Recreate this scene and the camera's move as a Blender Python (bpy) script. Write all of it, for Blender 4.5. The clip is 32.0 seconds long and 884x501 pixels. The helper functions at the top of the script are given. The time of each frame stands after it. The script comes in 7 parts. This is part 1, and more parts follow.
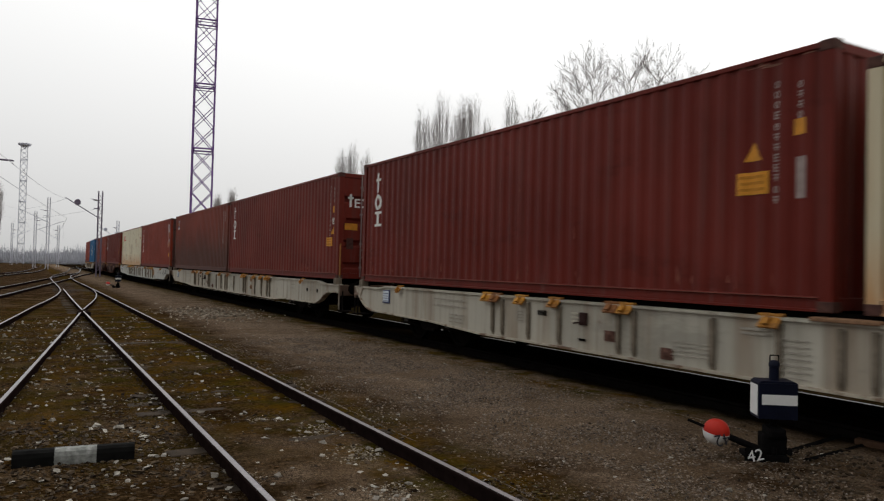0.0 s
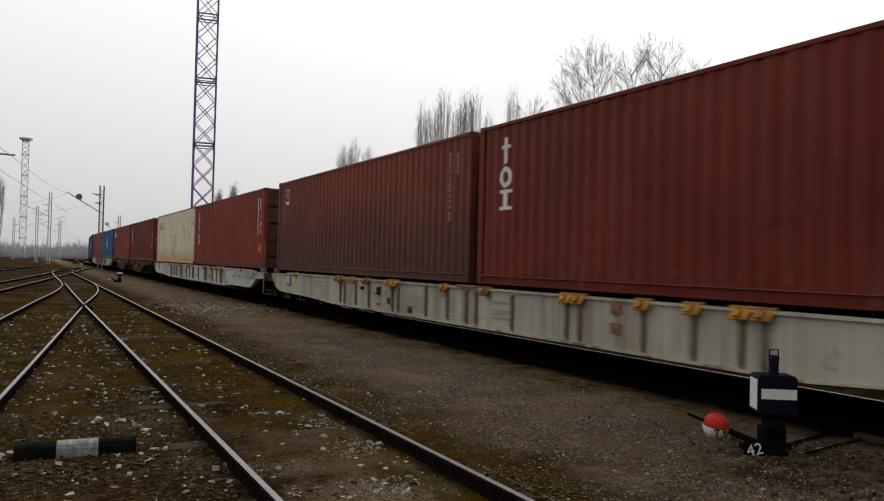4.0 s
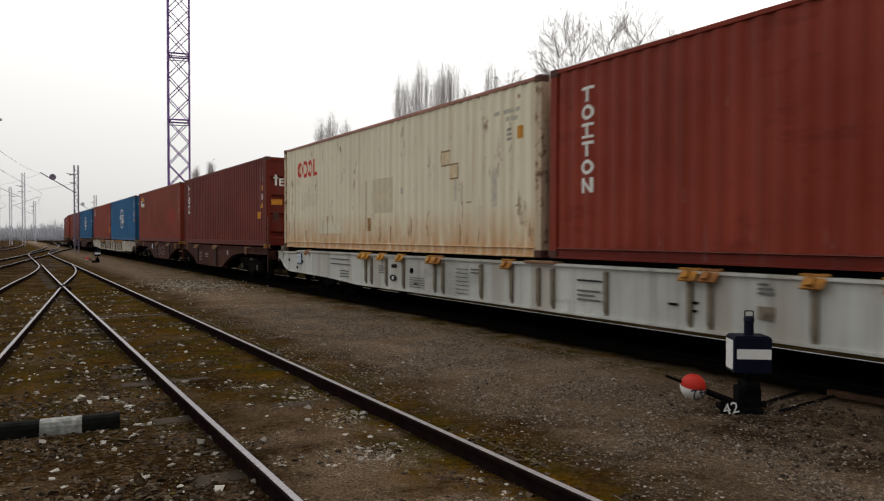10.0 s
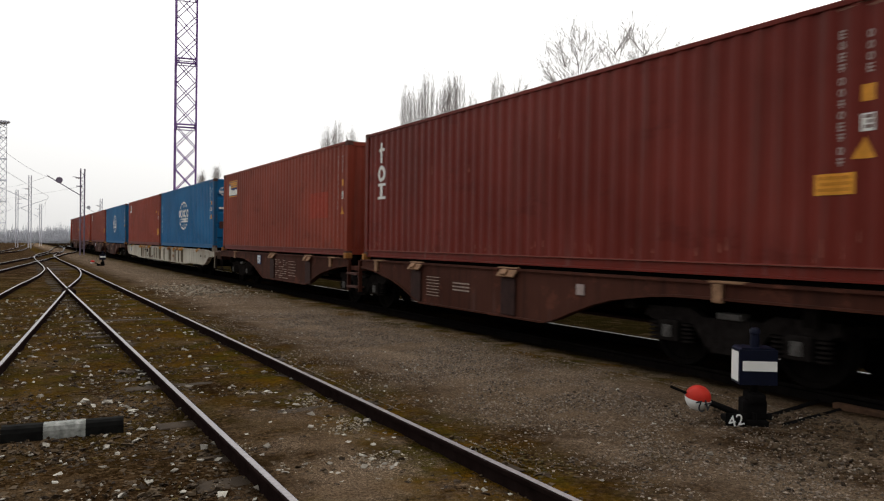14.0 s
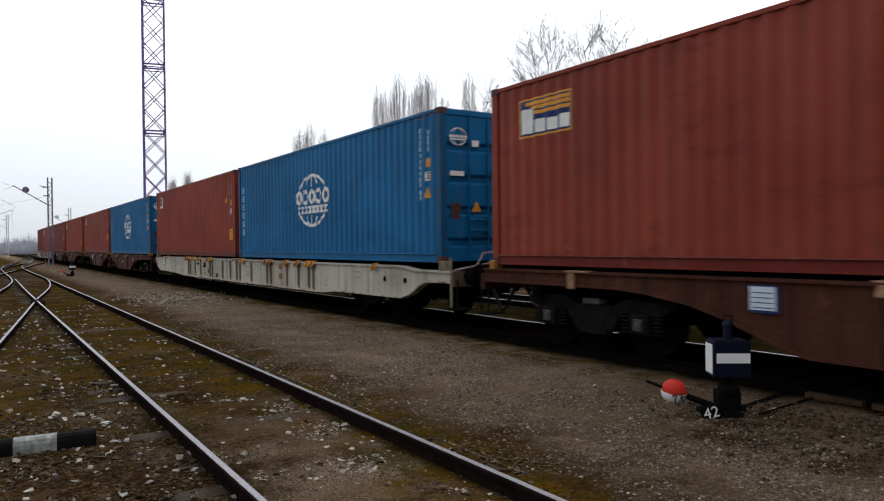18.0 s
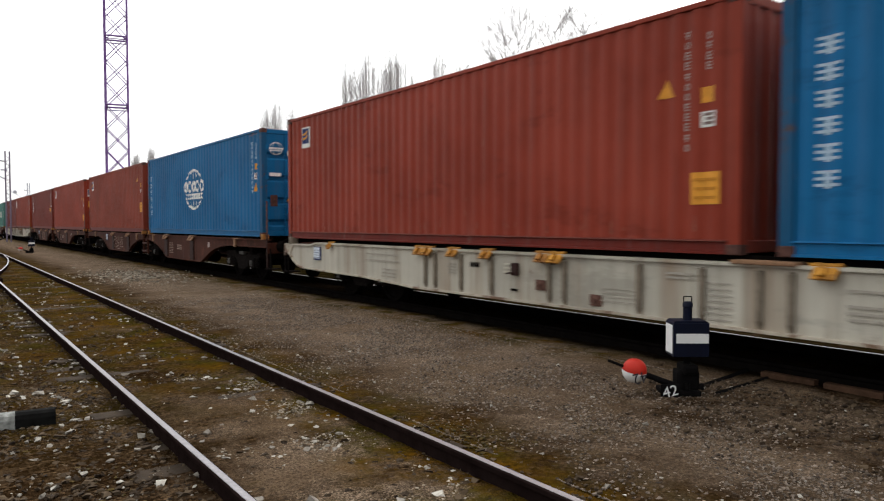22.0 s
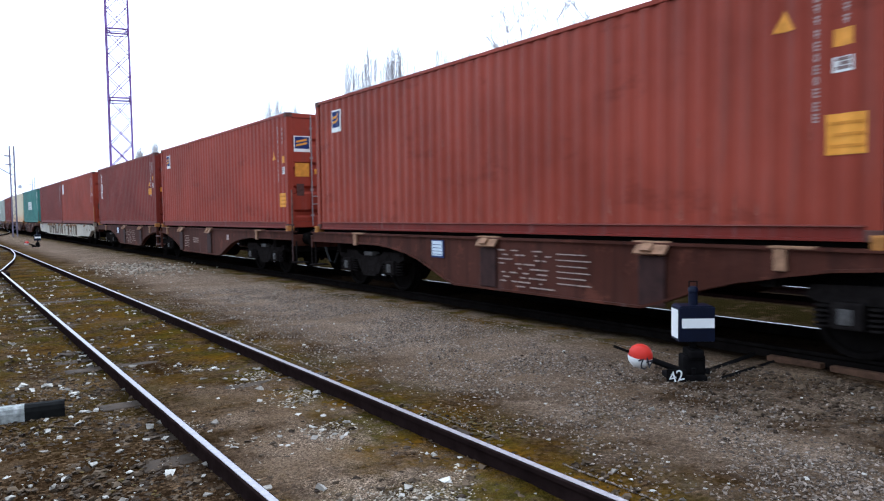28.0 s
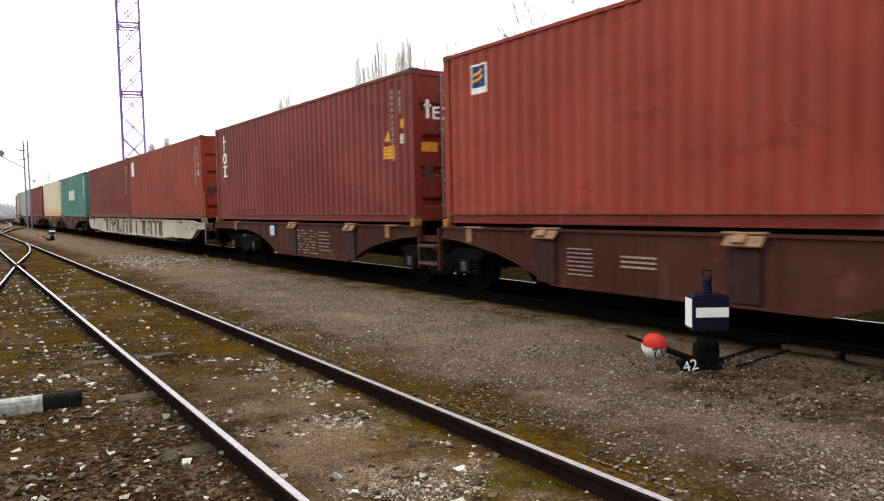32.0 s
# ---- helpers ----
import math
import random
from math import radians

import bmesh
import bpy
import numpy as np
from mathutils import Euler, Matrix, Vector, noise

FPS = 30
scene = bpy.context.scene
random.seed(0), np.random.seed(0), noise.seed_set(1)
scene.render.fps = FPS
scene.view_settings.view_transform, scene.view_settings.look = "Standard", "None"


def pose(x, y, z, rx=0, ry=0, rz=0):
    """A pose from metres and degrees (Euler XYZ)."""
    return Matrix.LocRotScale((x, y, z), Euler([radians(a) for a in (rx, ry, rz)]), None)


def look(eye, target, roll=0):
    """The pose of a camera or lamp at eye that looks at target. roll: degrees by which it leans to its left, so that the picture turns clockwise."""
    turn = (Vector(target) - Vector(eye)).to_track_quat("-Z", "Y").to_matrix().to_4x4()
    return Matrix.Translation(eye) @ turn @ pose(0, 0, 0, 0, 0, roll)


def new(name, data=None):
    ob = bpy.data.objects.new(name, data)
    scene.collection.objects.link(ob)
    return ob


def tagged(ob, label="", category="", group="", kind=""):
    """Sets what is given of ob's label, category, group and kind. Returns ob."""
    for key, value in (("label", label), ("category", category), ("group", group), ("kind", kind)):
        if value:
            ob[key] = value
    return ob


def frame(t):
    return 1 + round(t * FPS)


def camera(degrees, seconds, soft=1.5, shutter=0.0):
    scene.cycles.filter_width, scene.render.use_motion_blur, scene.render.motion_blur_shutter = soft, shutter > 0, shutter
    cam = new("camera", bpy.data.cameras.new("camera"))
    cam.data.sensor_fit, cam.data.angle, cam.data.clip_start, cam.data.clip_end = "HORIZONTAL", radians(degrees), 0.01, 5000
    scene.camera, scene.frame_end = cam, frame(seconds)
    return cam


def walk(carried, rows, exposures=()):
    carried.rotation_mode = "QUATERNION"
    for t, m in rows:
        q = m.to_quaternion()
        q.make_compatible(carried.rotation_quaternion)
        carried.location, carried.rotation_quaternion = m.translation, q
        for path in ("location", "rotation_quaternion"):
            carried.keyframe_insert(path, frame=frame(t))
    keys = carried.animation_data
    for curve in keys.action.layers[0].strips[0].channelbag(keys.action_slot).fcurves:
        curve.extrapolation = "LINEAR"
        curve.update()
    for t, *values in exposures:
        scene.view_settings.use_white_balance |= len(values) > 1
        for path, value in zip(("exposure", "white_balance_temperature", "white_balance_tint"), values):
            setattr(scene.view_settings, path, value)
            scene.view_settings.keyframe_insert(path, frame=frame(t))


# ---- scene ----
# ---- camera: a hand-held shot from between two sidings ----
cam = camera(62.88, 32.0, soft=1.2, shutter=0.45)
# seconds, eye x y z, yaw to the left from +y, pitch up, lean to the left
ROWS = [
    (0, 0.008, 0.049, 1.727, -29.86, 1.36, 1.39),
    (0.5, 0.020, 0.043, 1.732, -30.74, 1.18, 1.34),
    (1, 0.013, 0.043, 1.736, -30.96, 1.71, 1.44),
    (1.5, -0.000, 0.049, 1.744, -30.71, 1.97, 1.44),
    (2, 0.005, 0.040, 1.738, -30.59, 1.88, 1.35),
    (2.5, 0.000, 0.038, 1.738, -29.74, 2.03, 1.06),
    (3, 0.001, 0.046, 1.730, -29.72, 1.64, 1.21),
    (3.5, 0.011, 0.036, 1.720, -29.72, 0.92, 1.38),
    (5.5, 0.002, 0.033, 1.739, -30.02, 1.32, 1.70),
    (6, 0.009, 0.027, 1.742, -29.95, 1.50, 1.56),
    (6.5, -0.023, 0.041, 1.737, -31.59, 0.83, 0.17),
    (7, -0.042, 0.004, 1.699, -27.75, -0.71, 0.16),
    (7.5, 0.005, 0.005, 1.698, -28.32, -1.04, 0.39),
    (8, -0.010, 0.018, 1.701, -28.35, -1.37, 0.15),
    (8.5, -0.003, 0.003, 1.700, -28.50, -0.83, -0.13),
    (9, 0.000, 0.000, 1.704, -29.17, -0.54, -0.32),
    (9.5, 0.005, 0.001, 1.697, -29.60, -0.64, 0.42),
    (10, 0.015, 0.003, 1.692, -31.27, -1.16, 0.15),
    (10.5, 0.010, 0.011, 1.689, -32.11, -1.30, 0.41),
    (11, 0.001, 0.010, 1.694, -32.04, -1.50, 0.78),
    (11.5, -0.003, 0.017, 1.702, -31.56, -1.50, 1.35),
    (12, -0.014, 0.015, 1.700, -31.65, -1.28, 0.99),
    (12.5, 0.002, 0.012, 1.701, -31.80, -0.84, 0.48),
    (13, -0.000, 0.010, 1.698, -31.38, -0.38, 0.65),
    (13.5, 0.005, 0.015, 1.697, -30.99, -0.55, 0.96),
    (15.5, 0.000, 0.003, 1.700, -30.94, -0.52, 0.25),
    (16, -0.002, 0.010, 1.711, -31.75, 0.40, 1.02),
    (16.5, 0.007, 0.006, 1.721, -32.43, 0.77, 0.68),
    (17, 0.005, 0.012, 1.703, -31.78, 0.13, -0.01),
    (17.5, 0.021, 0.014, 1.700, -32.15, -0.18, -0.20),
    (18, 0.023, 0.018, 1.698, -32.87, -0.51, -0.61),
    (18.5, 0.025, 0.013, 1.701, -33.36, -0.55, -0.85),
    (19, 0.014, 0.011, 1.701, -33.86, -0.71, -1.01),
    (19.5, 0.017, 0.007, 1.699, -33.21, -0.77, -0.72),
    (20, 0.009, 0.006, 1.703, -33.12, -1.24, -0.97),
    (20.5, 0.030, -0.006, 1.696, -33.83, -0.99, -1.02),
    (21, 0.038, -0.007, 1.698, -35.30, -1.62, -0.83),
    (21.5, 0.026, -0.003, 1.699, -35.83, -1.61, -0.43),
    (22, 0.033, -0.008, 1.697, -35.36, -2.11, -0.02),
    (22.5, 0.015, -0.001, 1.692, -33.65, -2.51, -0.28),
    (23, 0.017, 0.007, 1.688, -32.01, -2.51, -0.45),
    (23.5, 0.020, 0.002, 1.693, -33.05, -2.57, -0.61),
    (24, 0.034, 0.010, 1.685, -34.19, -2.58, -0.26),
    (24.5, 0.020, 0.021, 1.684, -34.40, -2.65, -0.41),
    (25, 0.026, 0.002, 1.684, -34.01, -2.58, -0.98),
    (25.5, 0.025, 0.001, 1.689, -33.91, -2.58, -0.84),
    (27.5, 0.029, -0.001, 1.686, -35.40, -2.95, -0.67),
    (28, 0.037, -0.010, 1.689, -34.97, -2.99, -0.80),
    (28.5, 0.033, -0.012, 1.683, -35.16, -2.85, -0.84),
    (29, 0.047, -0.020, 1.683, -35.08, -2.90, -0.97),
    (29.5, 0.031, -0.020, 1.688, -34.58, -2.66, -1.39),
    (30, 0.041, -0.034, 1.685, -33.48, -2.73, -1.47),
    (30.5, 0.035, -0.017, 1.686, -33.86, -2.97, -1.38),
    (31, 0.033, -0.002, 1.690, -33.77, -3.24, -1.42),
    (31.5, 0.041, -0.001, 1.686, -34.22, -3.52, -1.41),
    (32, 0.024, -0.002, 1.674, -34.08, -3.63, -1.15),
]
EXPOSURES = [(0.0, -0.38, 6500, 10), (6.2, -0.45, 6500, 10), (7.0, -0.18, 6550, 10), (8.0, -0.18, 6550, 10), (9.0, -0.1, 6600, 10), (10.0, -0.17, 6600, 10), (13.0, -0.02, 6600, 10), (16.0, 0.14, 6500, 10), (17.0, 0.03, 6460, 10), (18.0, 0.0, 6020, 10), (19.0, 0.22, 5620, 10), (20.0, 0.33, 5900, 10), (21.0, 0.41, 5880, 10), (22.0, 0.44, 6420, 10), (23.0, 0.46, 6450, 10), (24.0, 0.63, 5980, 10), (25.0, 0.86, 5420, 10), (28.0, 1.09, 5120, 9), (29.0, 1.07, 6050, 10), (30.0, 0.98, 6500, 10), (31.0, 1.03, 6500, 10), (32.0, 1.1, 6500, 10)]


def aim(x, y, z, yaw, pitch, lean):
    a, b = radians(yaw), radians(pitch)
    way = Vector((-math.sin(a) * math.cos(b), math.cos(a) * math.cos(b), math.sin(b)))
    return look((x, y, z), Vector((x, y, z)) + way, lean)


walk(cam, [(row[0], aim(*row[1:])) for row in ROWS], EXPOSURES)

# ---- world: overcast, brightest where the sun stands behind the cloud ----
world = bpy.data.worlds.new("overcast")
scene.world = world
world.use_nodes = True
wn, wl = world.node_tree.nodes, world.node_tree.links
wn.clear()
sky = wn.new("ShaderNodeTexSky")
sky.sky_type, sky.sun_disc = "NISHITA", False
sky.sun_elevation, sky.sun_rotation = radians(47), radians(48)
sky.dust_density, sky.ozone_density = 4.0, 1.0
fade = wn.new("ShaderNodeHueSaturation")
fade.inputs["Saturation"].default_value = 0.10
fade.inputs["Value"].default_value = 0.075
cloud = wn.new("ShaderNodeMix")
cloud.data_type = "RGBA"
cloud.inputs["Factor"].default_value = 0.75
cloud.inputs["B"].default_value = (0.985, 0.985, 0.975, 1)
way = wn.new("ShaderNodeTexCoord")
facing = wn.new("ShaderNodeVectorMath")
facing.operation = "DOT_PRODUCT"
facing.inputs[1].default_value = (0.3, 0.5, 0.81)
glow = wn.new("ShaderNodeMapRange")
glow.interpolation_type = "SMOOTHSTEP"
glow.inputs["From Min"].default_value, glow.inputs["From Max"].default_value = -0.7, 1.0
glow.inputs["To Min"].default_value, glow.inputs["To Max"].default_value = 0.5, 1.6
back = wn.new("ShaderNodeBackground")
wout = wn.new("ShaderNodeOutputWorld")
wl.new(sky.outputs[0], fade.inputs["Color"])
wl.new(fade.outputs[0], cloud.inputs["A"])
wl.new(cloud.outputs["Result"], back.inputs["Color"])
wl.new(way.outputs["Generated"], facing.inputs[0])
wl.new(facing.outputs["Value"], glow.inputs["Value"])
# the cloud is duller towards the horizon
rise = wn.new("ShaderNodeSeparateXYZ")
low = wn.new("ShaderNodeMapRange")
low.inputs["From Min"].default_value, low.inputs["From Max"].default_value = 0.0, 0.3
low.inputs["To Min"].default_value, low.inputs["To Max"].default_value = 0.7, 1.0
dull = wn.new("ShaderNodeMath")
dull.operation = "MULTIPLY"
wl.new(way.outputs["Generated"], rise.inputs[0])
wl.new(rise.outputs["Z"], low.inputs["Value"])
wl.new(glow.outputs["Result"], dull.inputs[0])
wl.new(low.outputs["Result"], dull.inputs[1])
wl.new(dull.outputs[0], back.inputs["Strength"])
wl.new(back.outputs[0], wout.inputs["Surface"])
sun = new("sun", bpy.data.lights.new("sun", "SUN"))
sun.data.energy, sun.data.angle, sun.data.color = 0.8, radians(25), (1.0, 0.96, 0.9)
sun.matrix_world = look((0, 0, 50), (-23, -21, 17))


# ---- materials ----
def material(name):
    m = bpy.data.materials.new(name)
    m.use_nodes = True
    nodes, links = m.node_tree.nodes, m.node_tree.links
    return m, nodes, links, nodes["Principled BSDF"]


def coords(nodes, links, scale=(1, 1, 1), space="Object"):
    tc, mp = nodes.new("ShaderNodeTexCoord"), nodes.new("ShaderNodeMapping")
    mp.inputs["Scale"].default_value = scale
    links.new(tc.outputs[space], mp.inputs["Vector"])
    return mp.outputs["Vector"]


def speckle(nodes, links, vec, scale, lo, hi, detail=4.0, rough=0.6):
    """A noise turned into a mask that runs from 0 at lo to 1 at hi."""
    n, r = nodes.new("ShaderNodeTexNoise"), nodes.new("ShaderNodeMapRange")
    n.inputs["Scale"].default_value, n.inputs["Detail"].default_value, n.inputs["Roughness"].default_value = scale, detail, rough
    links.new(vec, n.inputs["Vector"])
    r.inputs["From Min"].default_value, r.inputs["From Max"].default_value = lo, hi
    links.new(n.outputs["Fac"], r.inputs["Value"])
    return r.outputs["Result"]


def blend(nodes, links, fac, a, b, mode="MIX"):
    n = nodes.new("ShaderNodeMix")
    n.data_type, n.blend_type = "RGBA", mode
    for key, v in (("Factor", fac), ("A", a), ("B", b)):
        s = n.inputs[key] if key != "Factor" else n.inputs[0]
        if isinstance(v, (int, float)):
            s.default_value = v
        elif isinstance(v, tuple):
            s.default_value = (*v, 1)
        else:
            links.new(v, s)
    return n.outputs["Result"]


def times(nodes, links, a, b, op="MULTIPLY"):
    n = nodes.new("ShaderNodeMath")
    n.operation, n.use_clamp = op, True
    for s, v in zip(n.inputs, (a, b)):
        if isinstance(v, (int, float)):
            s.default_value = v
        else:
            links.new(v, s)
    return n.outputs[0]


def bump(nodes, links, bsdf, height, strength, distance):
    n = nodes.new("ShaderNodeBump")
    n.inputs["Strength"].default_value, n.inputs["Distance"].default_value = strength, distance
    links.new(height, n.inputs["Height"])
    links.new(n.outputs[0], bsdf.inputs["Normal"])


def axis(nodes, links, vec, name):
    n = nodes.new("ShaderNodeSeparateXYZ")
    links.new(vec, n.inputs[0])
    return n.outputs[name]


def span(nodes, links, value, lo, hi):
    r = nodes.new("ShaderNodeMapRange")
    r.inputs["From Min"].default_value, r.inputs["From Max"].default_value = lo, hi
    links.new(value, r.inputs["Value"])
    return r.outputs["Result"]


def paint(name, colour, dirt=(0.09, 0.07, 0.06), rust=0.25, fade_to=None, dust=None, rough=0.55, streak=0.35, scuff=0.35, rust_at=0.66, rust_colour=(0.12, 0.045, 0.02), stain=None, spec=0.16):
    """Weathered paint on steel: faded patches, vertical streaks of grime, rust spots; dust: grey film on the lower part."""
    m, nodes, links, p = material(name)
    v = coords(nodes, links)
    light = tuple(min(1, c * 1.38 + 0.006) for c in colour) if fade_to is None else fade_to
    c = blend(nodes, links, speckle(nodes, links, v, 0.55, 0.35, 0.7), colour, light)
    vs = coords(nodes, links, (7, 7, 0.35))
    c = blend(nodes, links, times(nodes, links, speckle(nodes, links, vs, 1.0, 0.5, 0.8, 5), streak), c, dirt)
    if dust:
        h = axis(nodes, links, v, "Z")
        edge = nodes.new("ShaderNodeMath")
        edge.operation = "ADD"
        links.new(h, edge.inputs[0])
        links.new(times(nodes, links, speckle(nodes, links, coords(nodes, links, (1, 4.5, 0.2)), 1.2, 0.2, 0.9, 5), 1.0), edge.inputs[1])
        film = span(nodes, links, edge.outputs[0], 2.55, 1.15)
        c = blend(nodes, links, times(nodes, links, film, 0.75), c, dust)
    if stain:
        broad = speckle(nodes, links, coords(nodes, links, (1, 1.5, 0.12)), 1.0, 0.52, 0.72, 3)
        c = blend(nodes, links, times(nodes, links, broad, 0.75), c, stain)
        c = blend(nodes, links, times(nodes, links, speckle(nodes, links, coords(nodes, links, (1, 4.5, 0.2)), 1.0, 0.56, 0.74, 5), 0.7), c, tuple(0.6 * q for q in stain))
    foot = times(nodes, links, span(nodes, links, axis(nodes, links, v, "Z"), 0.95, 0.2), speckle(nodes, links, coords(nodes, links, (5, 5, 0.45)), 1.0, 0.58, 0.74, 5))
    c = blend(nodes, links, times(nodes, links, foot, scuff), c, tuple(0.5 * q + 0.16 for q in colour))
    worn = speckle(nodes, links, coords(nodes, links, (1.0, 0.5, 1.4)), 1.1, 0.58, 0.66, 7, 0.7)
    c = blend(nodes, links, times(nodes, links, worn, 0.45), c, tuple(0.62 * q for q in colour))
    if rust:
        spots = speckle(nodes, links, v, 2.6, rust_at, rust_at + 0.08, 8, 0.72)
        c = blend(nodes, links, times(nodes, links, spots, rust), c, rust_colour)
    links.new(c, p.inputs["Base Color"])
    p.inputs["Roughness"].default_value = rough
    p.inputs["Specular IOR Level"].default_value = spec
    bump(nodes, links, p, speckle(nodes, links, v, 9, 0.2, 0.8, 6), 0.12, 0.004)
    return m


def cream_rusty(name, colour, rust):
    """Old cream container paint with rust running down from nicks and brown grime along the foot."""
    m, nodes, links, p = material(name)
    v = coords(nodes, links)
    c = blend(nodes, links, speckle(nodes, links, v, 0.5, 0.35, 0.7), colour, tuple(x * 0.92 for x in colour))
    vs = coords(nodes, links, (6, 6, 0.3))
    run = speckle(nodes, links, vs, 1.0, 0.52, 0.72, 6)
    c = blend(nodes, links, times(nodes, links, run, 0.45), c, (0.5, 0.35, 0.18))
    h = axis(nodes, links, v, "Z")
    foot = times(nodes, links, span(nodes, links, h, 0.9, 0.1), speckle(nodes, links, coords(nodes, links, (1, 3, 0.8)), 1.6, 0.25, 0.55, 6))
    c = blend(nodes, links, times(nodes, links, foot, 0.8), c, (0.54, 0.24, 0.065))
    spots = times(nodes, links, speckle(nodes, links, coords(nodes, links, (1, 1.6, 0.55)), 1.7, 0.575, 0.68, 9, 0.75), rust)
    c = blend(nodes, links, spots, c, (0.26, 0.13, 0.055))
    links.new(c, p.inputs["Base Color"])
    p.inputs["Roughness"].default_value = 0.55
    p.inputs["Specular IOR Level"].default_value = 0.22
    bump(nodes, links, p, speckle(nodes, links, v, 8, 0.2, 0.8, 6), 0.15, 0.004)
    return m


def plain(name, colour, rough=0.6, metal=0.0, vary=0.25, scale=6.0, relief=0.1, spec=0.15):
    m, nodes, links, p = material(name)
    v = coords(nodes, links)
    mask = speckle(nodes, links, v, scale, 0.3, 0.7, 6)
    links.new(blend(nodes, links, mask, tuple(c * (1 - vary) for c in colour), tuple(min(1, c * (1 + vary)) for c in colour)), p.inputs["Base Color"])
    p.inputs["Roughness"].default_value, p.inputs["Metallic"].default_value = rough, metal
    p.inputs["Specular IOR Level"].default_value = spec
    if relief:
        bump(nodes, links, p, speckle(nodes, links, v, scale * 6, 0.2, 0.8, 6), relief, 0.005)
    return m


MAROON = paint("maroon_paint", (0.1215, 0.01319, 0.007193))
MAROON_B = paint("dull_maroon_paint", (0.1383, 0.01865, 0.01088))
OXIDE = paint("oxide_red_paint", (0.205, 0.029, 0.0133))
OXIDE_B = paint("warm_red_paint", (0.1984, 0.03225, 0.01571))
RED = paint("brick_red_paint", (0.219, 0.03083, 0.0146), streak=0.25)
SOOTY = paint("sooty_maroon_paint", (0.1794, 0.03276, 0.01794), dust=(0.068, 0.04, 0.031), streak=0.5)
BLUE = paint("blue_paint", (0.001, 0.1, 0.245), rust=0.18, streak=0.25)
BLUE_POST = paint("scuffed_blue_post_paint", (0.004, 0.07, 0.16), rust=0.85, streak=0.5, rust_at=0.53, rust_colour=(0.1, 0.05, 0.03))
TEAL = paint("teal_green_paint", (0.048, 0.16, 0.136), rust=0.15)
PALE = paint("pale_grey_green_paint", (0.272, 0.304, 0.264), rust=0.2)
CREAM_BOX = cream_rusty("cream_container_paint", (0.8536, 0.792, 0.5984), 1.0)
CREAM_PLAIN = cream_rusty("old_cream_paint", (0.68, 0.6, 0.42), 0.6)
DOOR_GREY = paint("grimy_door_paint", (0.066, 0.036, 0.03), streak=0.5)
SILL_CREAM = paint("cream_wagon_paint", (0.4, 0.378, 0.318), dirt=(0.2, 0.14, 0.09), rust=0.5, streak=0.45, rust_at=0.62, stain=(0.26, 0.175, 0.11))
SILL_GREY = paint("light_grey_wagon_paint", (0.45, 0.46, 0.43), dirt=(0.2, 0.16, 0.12), rust=0.5, streak=0.35, rust_at=0.63, stain=(0.36, 0.31, 0.25))
SILL_DIRTY = paint("dirty_cream_wagon_paint", (0.368, 0.336, 0.272), dirt=(0.1, 0.06, 0.04), rust=0.6, streak=0.85)
SILL_BROWN = paint("brown_wagon_paint", (0.052, 0.017, 0.0105), dirt=(0.016, 0.009, 0.007), rust=0.6, streak=0.85, rust_at=0.56, rust_colour=(0.13, 0.045, 0.028), rough=0.7, spec=0.06)
EDGE_CREAM = paint("rust_edged_cream_paint", (0.4, 0.36, 0.29), dirt=(0.15, 0.09, 0.05), rust=0.85, streak=0.5, rust_at=0.52, rust_colour=(0.13, 0.06, 0.03))
def flap_paint():
    """Yellow paint, on some flaps worn down to orange rust."""
    m, nodes, links, p = material("yellow_flap_paint")
    v = coords(nodes, links)
    any_one = nodes.new("ShaderNodeObjectInfo")
    own = blend(nodes, links, any_one.outputs["Random"], (0.26, 0.105, 0.035), (0.62, 0.29, 0.03))
    c = blend(nodes, links, times(nodes, links, speckle(nodes, links, v, 16, 0.45, 0.62, 6), 0.75), own, (0.13, 0.055, 0.025))
    links.new(c, p.inputs["Base Color"])
    p.inputs["Roughness"].default_value = 0.6
    p.inputs["Specular IOR Level"].default_value = 0.15
    bump(nodes, links, p, speckle(nodes, links, v, 70, 0.2, 0.8, 5), 0.1, 0.005)
    return m


FLAP_YELLOW = flap_paint()
FLAP_RUST = plain("tan_flap_paint", (0.25, 0.14, 0.08), 0.7, vary=0.35, scale=14)
# UNDER, BOGIE, WHEEL: grime darkened to near-black, holding the underframe's shade in the colour.
UNDER = plain("underframe_grime_and_shade", (0.006, 0.005, 0.0045), 0.85, vary=0.4, spec=0.0)
BOGIE = plain("bogie_grime_and_shade", (0.013, 0.01105, 0.0104), 0.8, vary=0.5, scale=9, spec=0.0)
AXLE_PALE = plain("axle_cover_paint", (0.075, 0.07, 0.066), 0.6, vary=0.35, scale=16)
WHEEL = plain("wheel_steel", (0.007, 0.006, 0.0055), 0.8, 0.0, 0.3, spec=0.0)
RUBBER = plain("black_hose", (0.015, 0.015, 0.015), 0.6)
ROD = plain("galvanised_rod", (0.299, 0.2415, 0.23), 0.6, 0.2)
CASTING = plain("corner_casting_steel", (0.085, 0.04, 0.032), 0.7, vary=0.4, scale=12)
WHITE = plain("white_marking", (0.8, 0.8, 0.76), 0.6, vary=0.12, scale=4)
GREY_MARK = plain("faint_grey_marking", (0.34, 0.27, 0.25), 0.6, vary=0.2, scale=9)
PALE_BLUE_MARK = plain("pale_blue_marking", (0.42, 0.55, 0.66), 0.6, vary=0.2, scale=9)
ORANGE = plain("orange_sticker", (0.62, 0.27, 0.035), 0.5, vary=0.2, scale=9)
YELLOW = plain("yellow_sticker", (0.72, 0.32, 0.04), 0.5, vary=0.12, scale=9)
